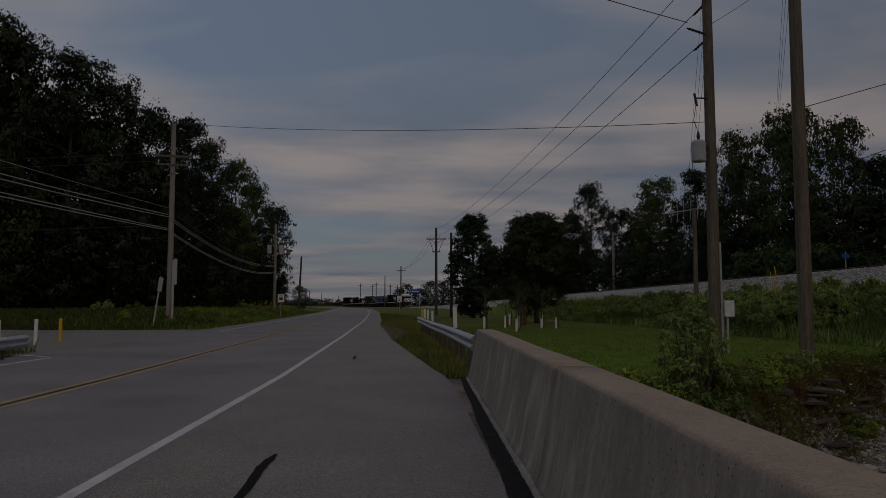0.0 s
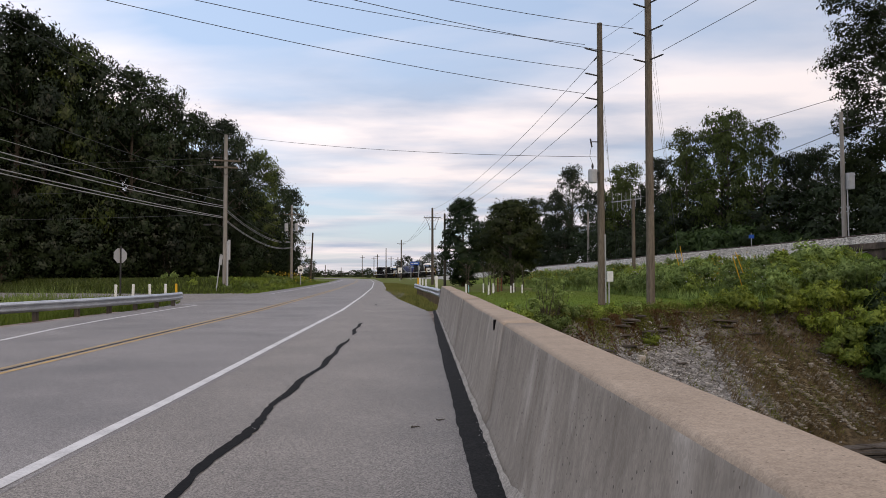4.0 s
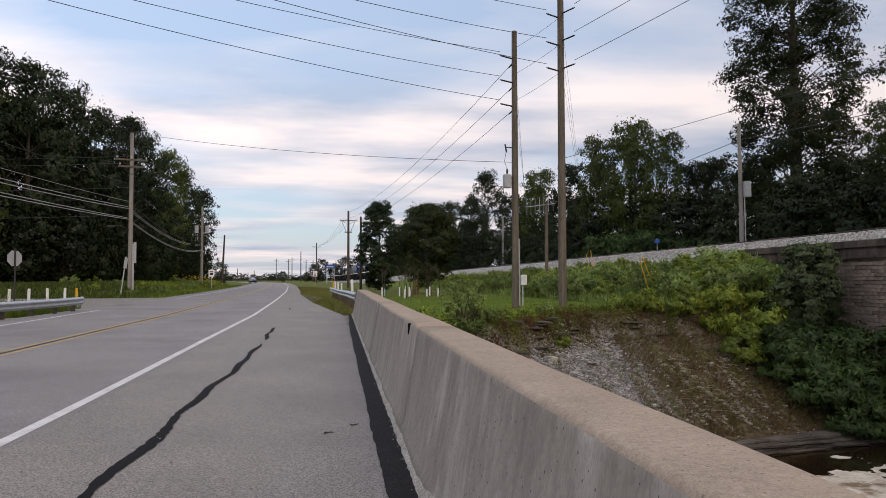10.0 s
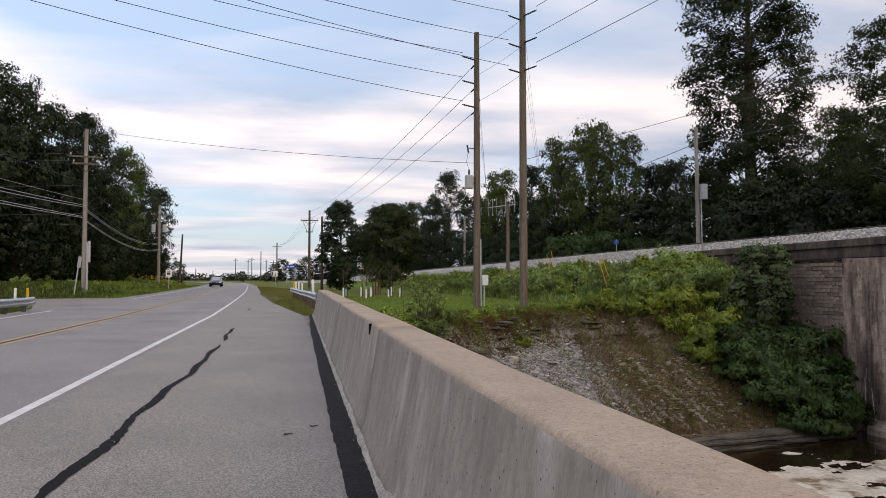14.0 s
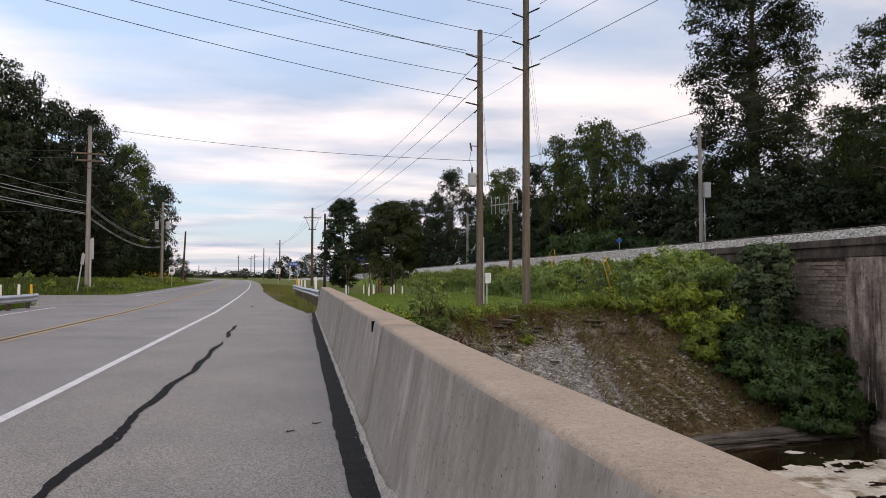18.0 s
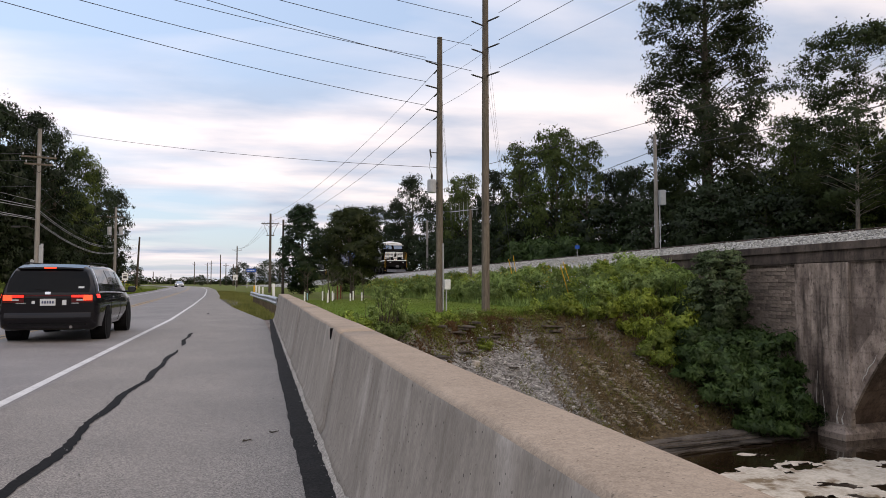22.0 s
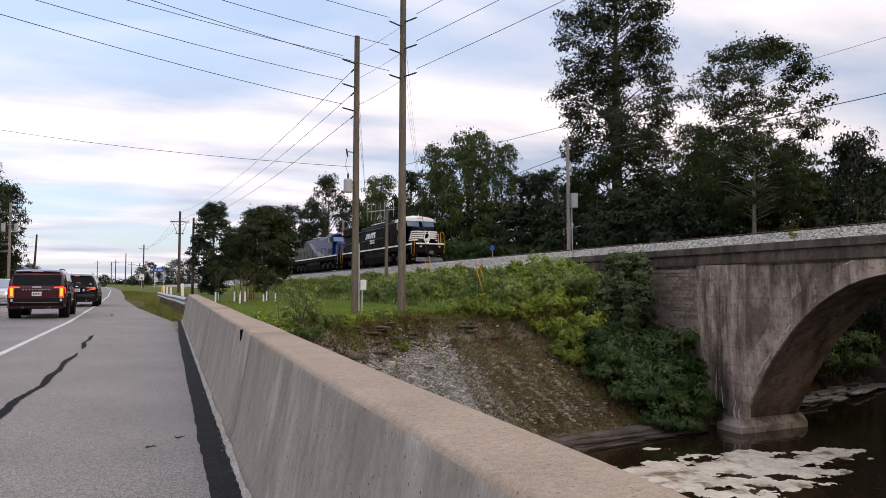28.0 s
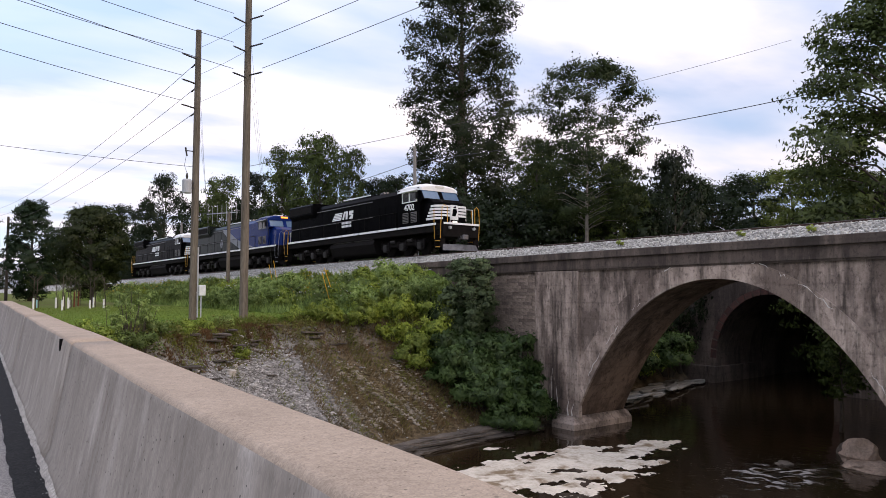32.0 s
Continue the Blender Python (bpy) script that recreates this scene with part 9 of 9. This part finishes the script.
def riffle():
    """Broken water over stones: a sheet of small steep waves."""
    xs, ys = np.arange(19.5, 27.0, 0.07), np.arange(11.5, 18.0, 0.07)
    X, Y = np.meshgrid(xs, ys)
    fade = np.exp(-((X - 23.6) / 2.4) ** 2 - ((Y - 15.2) / 1.7) ** 2)
    H = np.zeros_like(X)
    rng = np.random.default_rng(4)
    for k in range(26):
        a, f, ph = rng.normal(0.5, 0.55), rng.uniform(3, 15), rng.uniform(0, 6.28)
        H += np.sin((X * math.cos(a) + Y * math.sin(a)) * f + ph + 0.8 * np.sin(X * 1.3 + k)) / f
    Z = WATER - 0.035 + fade * (0.06 + 0.085 * H)
    i = np.arange(X.size).reshape(X.shape)
    q = np.stack([i[:-1, :-1], i[:-1, 1:], i[1:, 1:], i[1:, :-1]], -1).reshape(-1, 4)
    tagged(link_mesh("riffle", quad_mesh("riffle", np.stack([X, Y, Z], -1).reshape(-1, 3), q), WATER_MAT, smooth=True), "rippling broken water over stones", "water", kind="structure")
    # foam crests
    n = 900
    x, y = rng.normal(23.8, 1.5, n), rng.normal(15.3, 1.0, n)
    pts = np.stack([x, y, np.full(n, WATER + 0.035)], -1)
    d = np.stack([np.cos(rng.normal(2.2, 0.3, n)), np.sin(rng.normal(2.2, 0.3, n)), rng.normal(0, 0.08, n)], -1)
    L = rng.gamma(1.5, 0.035, n)[:, None] + 0.02
    w = np.stack([-d[:, 1], d[:, 0], np.full(n, 0.3)], -1) * rng.uniform(0.003, 0.010, n)[:, None]
    v = np.stack([pts - d * L, pts + w, pts + d * L, pts - w], 1)
    tagged(link_mesh("foam", quad_mesh("foam", v.reshape(-1, 3), np.arange(4 * n).reshape(-1, 4)), FOAM), "white foam flecks on the riffle", "foam", kind="stuff")


FOAM = material("foam", (0.62, 0.62, 0.60), (0.45, 0.45, 0.44), 0.8, scale=8, fine=40, bump=0.1)
riffle()


def grasses():
    rng = np.random.default_rng(9)

    def put(name, x, y, h, mat_, label, width=0.02, lean=None, dz=-0.02):
        z = terrain(x, y)[0]
        me = blades(name, np.stack([x, y, z + dz], -1), np.broadcast_to(h, x.shape), mat_, rng, lean, width)
        tagged(link_mesh(name, me, mat_), label, "grass", kind="stuff")
    # dry straw hanging on the bank
    n = 15000
    x = rng.uniform(11.2, 20.5, n)
    u = rng.uniform(0.08, 0.90, n)
    tuft = np.sin(x * 2.7 + 9 * u) + np.sin(x * 6.1 - 14 * u + 1) + rng.normal(0, 0.5, n) > 0.1
    x, u = x[tuft], u[tuft]
    y = bank_edges(x)[0] + (bank_edges(x)[1] - bank_edges(x)[0]) * u
    put("bank_straw", x, y, 0.30, DRY_GRASS, "brown dry grass hanging on the creek bank", 0.014, np.array([0.3, -0.5, -0.1]))
    n = 12000
    x = rng.uniform(7.5, 20, n)
    u = rng.uniform(0.3, 0.97, n)
    tuft = np.sin(x * 1.9 - 11 * u) + np.sin(x * 4.7 + 8 * u + 2) + rng.normal(0, 0.3, n) + 1.2 * (u - 0.7) > 0.75
    x, u = x[tuft], u[tuft]
    y = bank_edges(x)[0] + (bank_edges(x)[1] - bank_edges(x)[0]) * u
    put("bank_grass", x, y, 0.26, MOSS_GRASS, "thin green grass growing on the creek bank", 0.010, np.array([0.2, -0.7, -0.2]))
    n = 1500
    x = rng.normal(14.6, 1.7, n)
    u = rng.uniform(0.2, 0.62, n)
    y = bank_edges(x)[0] + (bank_edges(x)[1] - bank_edges(x)[0]) * u
    put("pale_straw", x, y, 0.42, PALE_STRAW, "pale bent straw on the creek bank", 0.016, np.array([0.7, -0.9, -0.9]))
    # low moss and reddish stalks that cover most of the dry half and the band under the turf
    n = 26000
    x = rng.uniform(5.5, 20, n)
    u = np.where(x > 11.3, rng.uniform(0.12, 0.97, n), rng.normal(0.86, 0.06, n))
    tuft = np.sin(x * 2.3 + 13 * u + 1) + np.sin(x * 5.3 - 10 * u) + np.sin(x * 9.1 + 21 * u) + rng.normal(0, 0.45, n)
    f, e = bank_edges(x)
    y = f + (e - f) * u
    for mat_, name, ok, h in ((MOSS_GRASS, "bank_moss", tuft > 0.3, 0.12), (RUST_STALK, "rusty_stalks", (tuft < -0.6) & ((u > 0.7) | (x > 16.5)), 0.15)):
        put(name, x[ok], y[ok], h, mat_, "low olive moss on the creek bank" if name == "bank_moss" else "reddish brown dead stalks on the creek bank", 0.022, np.array([0.2, -0.6, -0.2]))
    # turf edge above the bank
    n = 9000
    x = rng.uniform(1.6, 19, n)
    e = bank_edges(x)[1]
    put("turf_fringe", x, e + rng.normal(-0.15, 0.35, n), 0.24, GRASS_BLADE, "ragged grass fringe above the creek bank", 0.012, np.array([0, -0.3, 0]))
    # mown lawn
    n = 30000
    x, y = rng.uniform(2.0, 18, n), rng.uniform(27, 62, n)
    ok = (y > bank_edges(x)[1] - 0.2)
    put("lawn_grass", x[ok], y[ok], 0.09, GRASS_BLADE, "short mown green lawn grass", 0.012)
    # rough verges
    n = 22000
    y = rng.uniform(27, 110, n)
    edge = pave_right(y) + road_dx(y)
    x = edge + 0.02 + np.abs(rng.gamma(1.2, 0.9, n))
    put("verge_grass", x, y, 0.18, VERGE_BLADE, "dry olive roadside grass", 0.020)
    n = 16000
    y = rng.uniform(50, 130, n)
    x = -10.3 + road_dx(y) - np.abs(rng.gamma(1.3, 2.6, n))
    put("verge_grass", x, y, 0.32, GRASS_BLADE, "rough roadside grass", 0.03)
    n = 14000
    y = rng.uniform(20, 34, n)
    x = -10.6 - np.interp(y, [20, 24, 30, 34], [1.2, 0.2, -0.1, 0.4]) - np.abs(rng.gamma(1.4, 2.2, n))
    put("tall_weeds", x, y, 0.52, GRASS_BLADE, "roadside weeds behind the guard rail", 0.011)
    n = 420
    c = rng.integers(0, 9, n)
    x = np.array([-14.6, -14.2, -13.9, -13.4, -13.6, -12.6, -14.9, -15.4, -15.9])[c] + rng.normal(0, 0.14, n)
    y = np.array([28.2, 28.6, 28.0, 28.7, 29.2, 29.0, 29.0, 28.4, 29.4])[c] + rng.normal(0, 0.2, n)
    put("tall_weeds", x, y, 0.9, LEAF_WEED, "tall stalks behind the guard rail", 0.018)
    # rough grass on the raised verge, coloured dark for the wood's shade
    n = 30000
    x = -12.2 - 27 * rng.random(n)
    t = np.clip((-9.9 - x) / 24, 0, 1)
    y = 47.6 + 9 * t + 6 * (1 - t) ** 5 + 14 * rng.random(n) ** 1.4
    put("verge_grass", x, y, 0.30, SHADED_BLADE, "rough grass with the wood's shade in its colour", 0.035)
    n = 1500
    x, y = rng.normal(-16.5, 1.8, n), rng.normal(28.0, 1.8, n)
    put("tall_weeds", x, y, 0.6, LEAF_WEED, "tall yellow-green weeds behind the guard rail", 0.03)
    # growth all over the embankment
    n = 26000
    s, a = rng.uniform(-3, 95, n), rng.uniform(-9.2, -3.7, n)
    x, y = TX + s * QX + a * QY, TY + s * QY - a * QX
    put("embankment_weeds", x, y, 0.55, LEAF_WEED, "dense green weeds on the railway embankment", 0.035)
    n = 7000
    s, a = rng.uniform(-6, 60, n), rng.uniform(-8.8, -5.0, n)
    x, y = TX + s * QX + a * QY, TY + s * QY - a * QX
    put("tall_weeds", x, y, 1.15, LEAF_WEED, "tall yellow-green weeds on the railway embankment", 0.022)
    n = 1100
    s, a = rng.uniform(2, 60, n), rng.uniform(-8.0, -5.0, n)
    x, y = TX + s * QX + a * QY, TY + s * QY - a * QX
    z = terrain(x, y)[0] + rng.uniform(0.7, 1.25, n)
    me = leaf_mesh("goldenrod_bloom", np.stack([x, y, z], -1), rng.uniform(0.08, 0.2, n), rng)
    tagged(link_mesh("goldenrod_bloom", me, GOLDENROD), "yellow goldenrod blooms among the weeds", "flowers", kind="stuff")
    n = 900
    c = rng.integers(0, 26, n)
    s, a = rng.uniform(-4, 30, 26)[c] + rng.normal(0, 0.35, n), rng.uniform(-8.4, -6.0, 26)[c] + rng.normal(0, 0.3, n)
    x, y = TX + s * QX + a * QY, TY + s * QY - a * QX
    z = terrain(x, y)[0] + rng.uniform(0.7, 1.5, n)
    me = leaf_mesh("white_asters", np.stack([x, y, z], -1), rng.uniform(0.03, 0.065, n), rng, slim=0.9)
    tagged(link_mesh("white_asters", me, FOAM), "small white asters among the weeds", "flowers", kind="stuff")
    n = 110
    x, y = rng.normal(-17.2, 1.2, n), rng.normal(99, 7, n)
    z = terrain(x, y)[0] + rng.uniform(0.5, 1.1, n)
    me = leaf_mesh("goldenrod_bloom", np.stack([x, y, z], -1), rng.uniform(0.12, 0.28, n), rng)
    tagged(link_mesh("goldenrod_bloom", me, GOLDENROD), "yellow goldenrod blooms at the wood's edge", "flowers", kind="stuff")
    # trailing growth over the top of the bank
    n = 14000
    x = rng.uniform(3.5, 19, n)
    u = np.minimum(1.02, rng.normal(0.88, 0.09, n))
    clump = np.sin(x * 3.1) + np.sin(x * 7.3 + 1) + rng.normal(0, 0.7, n)
    f, e = bank_edges(x)
    keep = clump > 0.3
    x, y = x[keep], (f + (e - f) * u)[keep]
    z = terrain(x, y)[0] + rng.uniform(0.02, 0.35, len(x))
    me = leaf_mesh("trailing_leaves", np.stack([x, y, z], -1), rng.uniform(0.05, 0.14, len(x)), rng)
    tagged(link_mesh("trailing_leaves", me, MOSS_GRASS), "leafy growth trailing over the bank", "plants", kind="stuff")


MOSS_GRASS = leafy("olive_bank_grass", (0.055, 0.065, 0.012), (0.19, 0.19, 0.045), 0.35)
RUST_STALK = leafy("rusty_dead_stalks", (0.055, 0.032, 0.016), (0.15, 0.088, 0.042), 0.2)
PALE_STRAW = leafy("pale_straw_blades", (0.20, 0.17, 0.10), (0.40, 0.35, 0.24))
grasses()


def ballast_stones():
    """Single stones on the shoulders of the ballast."""
    rng = np.random.default_rng(12)
    n = 11000
    s = rng.uniform(-34, 32, n)
    a = rng.uniform(-2.85, -0.95, n)
    z = TZ - GRADE * s + np.interp(a, [-2.95, -1.55, -1.3, 0], [-0.80, -0.20, -0.17, -0.17])
    on = (s > -30) & (s < -1)
    z = np.where(on, np.maximum(z, TZ - GRADE * s - 0.78), z)
    x, y = TX + s * QX + a * QY, TY + s * QY - a * QX
    v, q = stone_arrays(rng, n, np.stack([x, y, z + 0.01], -1), rng.uniform(0.024, 0.05, n), 0.8)
    tagged(link_mesh("ballast_stones", quad_mesh("ballast_stones", v, q), STONE), "loose pale ballast stones", "stones", kind="stuff")


ballast_stones()


def roadside_clumps():
    """Low leafy clumps along the foot of the wood."""
    rng = random.Random(23)
    for x, y, sc in ((-16.4, 28.0, 0.75), (-17.2, 28.6, 0.8), (-15.8, 29.5, 0.5), (-15.0, 31.0, 0.35), (-17.8, 30.2, 0.6), (-14.0, 29.2, 0.3), (-18.5, 29.0, 0.7), (-14.2, 32.4, 0.34), (-15.4, 32.8, 0.4), (-16.6, 32.2, 0.42), (-17.8, 33.0, 0.45), (-19.2, 32.4, 0.45), (-13.2, 31.0, 0.3), (-20.5, 33.5, 0.5)):
        plant(SHRUBS[2 if sc > 0.7 else 1], x, y, sc, rng.uniform(0, 6.28))
    for i in range(46):
        t = rng.random()
        y = 53 + 60 * t
        x = float(road_dx(y)) - 11.6 - abs(rng.gauss(0, 3.0)) * (1 - 0.5 * t)
        plant(SHRUBS[rng.choice((0, 1, 1))], x, y, rng.uniform(0.3, 0.6), rng.uniform(0, 6.28))


roadside_clumps()


def far_hedge():
    """A low dark hedge line beyond the bend."""
    rng = np.random.default_rng(19)
    n = 5200
    q = rng.random(n)
    x, y = -118 + 108 * q + rng.normal(0, 1.5, n), 455 - 35 * q + rng.normal(0, 1.5, n)
    top = 3.0 + 1.6 * np.sin(q * 41) * np.sin(q * 17) + 0.8 * np.sin(q * 97)
    pts = np.stack([x, y, terrain(x, y)[0] + rng.random(n) * np.maximum(1.0, top)], -1)
    me = leaf_mesh("far_hedge", pts, rng.uniform(0.6, 1.5, n), rng)
    tagged(link_mesh("far_hedge", me, LEAF_DARK), "low dark hedge line beyond the road's bend", "hedge", kind="stuff")


far_hedge()


def extra_plants():
    rng = random.Random(6)
    k = SHRUBS
    # inside and behind the arch
    for a, s, z, i, sc in ( (9.0, -3.6, -3.9, 3, 1.5), (12.0, -3.2, -3.9, 3, 1.6), (14.5, -3.4, -3.9, 0, 1.7), (7.0, -2.6, -3.6, 3, 1.4), (7.5, -1.0, -3.5, 3, 1.6), (10.0, 1.0, -3.2, 3, 1.7), (13.0, 2.5, -3.2, 3, 1.7), (9.0, 3.0, -1.8, 3, 1.8), (5.0, 0.0, -2.4, 3, 1.4), (4.6, -6.4, -4.6, 3, 1.0), (6.2, -5.4, -4.4, 3, 1.3), (8.2, -5.6, -4.4, 3, 1.3), (10.5, -5.0, -4.3, 0, 1.5), (5.2, -4.2, -3.6, 3, 1.3), (12.8, -5.4, -4.3, 3, 1.3)):
        p = along(a, s, z)
        copy_thing(k[i], Matrix.Translation(p) @ Matrix.Rotation(rng.uniform(0, 6), 4, "Z") @ Matrix.Scale(sc, 4))
    p = along(5.5, -19.4, WATER - 0.1)
    tree("creek_sapling", 61, 4.3, 0.95, 1.7, 2600, 0.17, LEAF_MID, BARK, "leafy sapling overhanging the creek behind the arch", Matrix.Translation(p), 26, shape="round", blob_r=(0.2, 0.36))
    # bright bush on the bank top, small bushes on its face
    for x, u, i, sc in ((8.7, 0.74, 2, 0.42), (14.0, 0.93, 2, 0.9), (15.4, 0.86, 2, 0.85), (16.6, 0.80, 2, 1.0), (17.2, 0.62, 0, 0.8), (18.2, 0.7, 2, 0.95), (12.6, 0.95, 0, 0.6), (16.0, 0.97, 0, 0.9), (17.6, 0.95, 2, 1.0)):
        y, z = on_bank(x, u)
        copy_thing(k[i], Matrix.Translation((x, float(y), float(z) - 0.1)) @ Matrix.Rotation(rng.uniform(0, 6), 4, "Z") @ Matrix.Scale(sc, 4))
    # a tuft or two growing out of the bridge ballast
    for s in (-13.5, -19.3, -22.0):
        p = along(-2.2, s, rail_z(s) - 0.45)
        copy_thing(k[2], Matrix.Translation(p) @ Matrix.Scale(0.2, 4))


extra_plants()


def road_litter():
    """Small twigs and grit on the shoulder."""
    rng = random.Random(2)
    for x, y in ((-0.10, 6.3), (0.12, 6.6)):
        pts = [(x + 0.025 * i + rng.uniform(-0.02, 0.02), y + rng.uniform(-0.03, 0.03), 0.008) for i in range(4)]
        tagged(part("twig", MB().tube(pts, [0.005, 0.006, 0.005, 0.003], 5), BARK), "small dark twig on the asphalt", "twig", "twigs")
    r = np.random.default_rng(3)
    n = 700
    y = r.uniform(2.5, 26, n)
    x = np.where(r.random(n) < 0.6, r.normal(0.50, 0.02, n), r.uniform(-2.2, 0.3, n))
    x = np.minimum(x, 0.52)
    v, q = stone_arrays(r, n, np.stack([x, y, np.full(n, 0.005)], -1), r.uniform(0.002, 0.006, n), 0.7)
    tagged(link_mesh("grit", quad_mesh("grit", v, q), SHALE), "grey grit along the tar band", "grit", kind="stuff")


road_litter()


def bridge_details():
    br = railway_bridge_ob
    rng = random.Random(14)
    # white mineral runs and hairline cracks on the arch
    LIME = material("lime_deposit", (0.55, 0.52, 0.47), (0.38, 0.35, 0.31), 0.9, scale=6, fine=40, bump=0.3)
    def run(pts, w):
        part("lime_streak", MB().tube([(A_FACE - 0.085 - 0.085 * (abs(s + 10.55) < 1.38), s, z) for s, z in pts], w, 5), LIME, br, "white lime streak")
    for d0, d1, o in ((-2.2, -1.1, 0.74), (-1.3, -0.6, 0.60), (-4.4, -3.2, 0.74), (-2.9, -2.5, 0.70), (1.9, 2.4, 0.72), (4.6, 5.3, 0.06), (3.4, 3.9, 0.1), (5.6, 6.3, 0.10), (-6.0, -5.4, 0.1)):
        pts = []
        for i in range(8):
            d = d0 + (d1 - d0) * i / 7
            pts.append((S_C + d, arch_z(d) + o + 0.35 * abs(d) / SPRING + rng.uniform(-0.09, 0.09)))
        run(pts, [0.004] + [rng.uniform(0.003, 0.03) for _ in range(6)] + [0.004])
    for s, z0, z1, w in ((-11.3, -4.45, -3.7, 0.05), (-10.7, -4.45, -3.2, 0.03), (-11.55, -4.45, -3.9, 0.04), (-10.3, -4.3, -2.4, 0.015)):
        run([(s, z0), (s + 0.05, z0 + (z1 - z0) * 0.4), (s + rng.uniform(-0.15, 0.25), z1)], [w, w * 0.6, 0.004])
    # stone courses of the wing wall
    block_m = material("wing_wall_stone", (0.25, 0.198, 0.158), (0.115, 0.09, 0.072), 0.92, scale=3, fine=18, bump=0.7, objrand=0.3, bdist=0.02)
    meshes = []
    for k in range(5):
        L, H = (0.52, 0.36, 0.60, 0.44, 0.28)[k], 0.16
        meshes.append((L, MB().box(0, 0, 0, 0.09, L - 0.010, H - 0.010, 0.010).mesh("stone")))
    z = -2.6
    while z < 1.85:
        s = -9.14
        while s < -3.2:
            L, me = meshes[rng.randrange(5)]
            if s + L < -3.0:
                link_mesh("stone", me, block_m, br, m=pose(A_FACE - 0.045 + rng.uniform(-0.014, 0.014), s, z + rng.uniform(-0.008, 0.008), rng.uniform(-1.2, 1.2), rng.uniform(-3, 3), rng.uniform(-2, 2)))
            s += L
        z += 0.163


bridge_details()


motions()
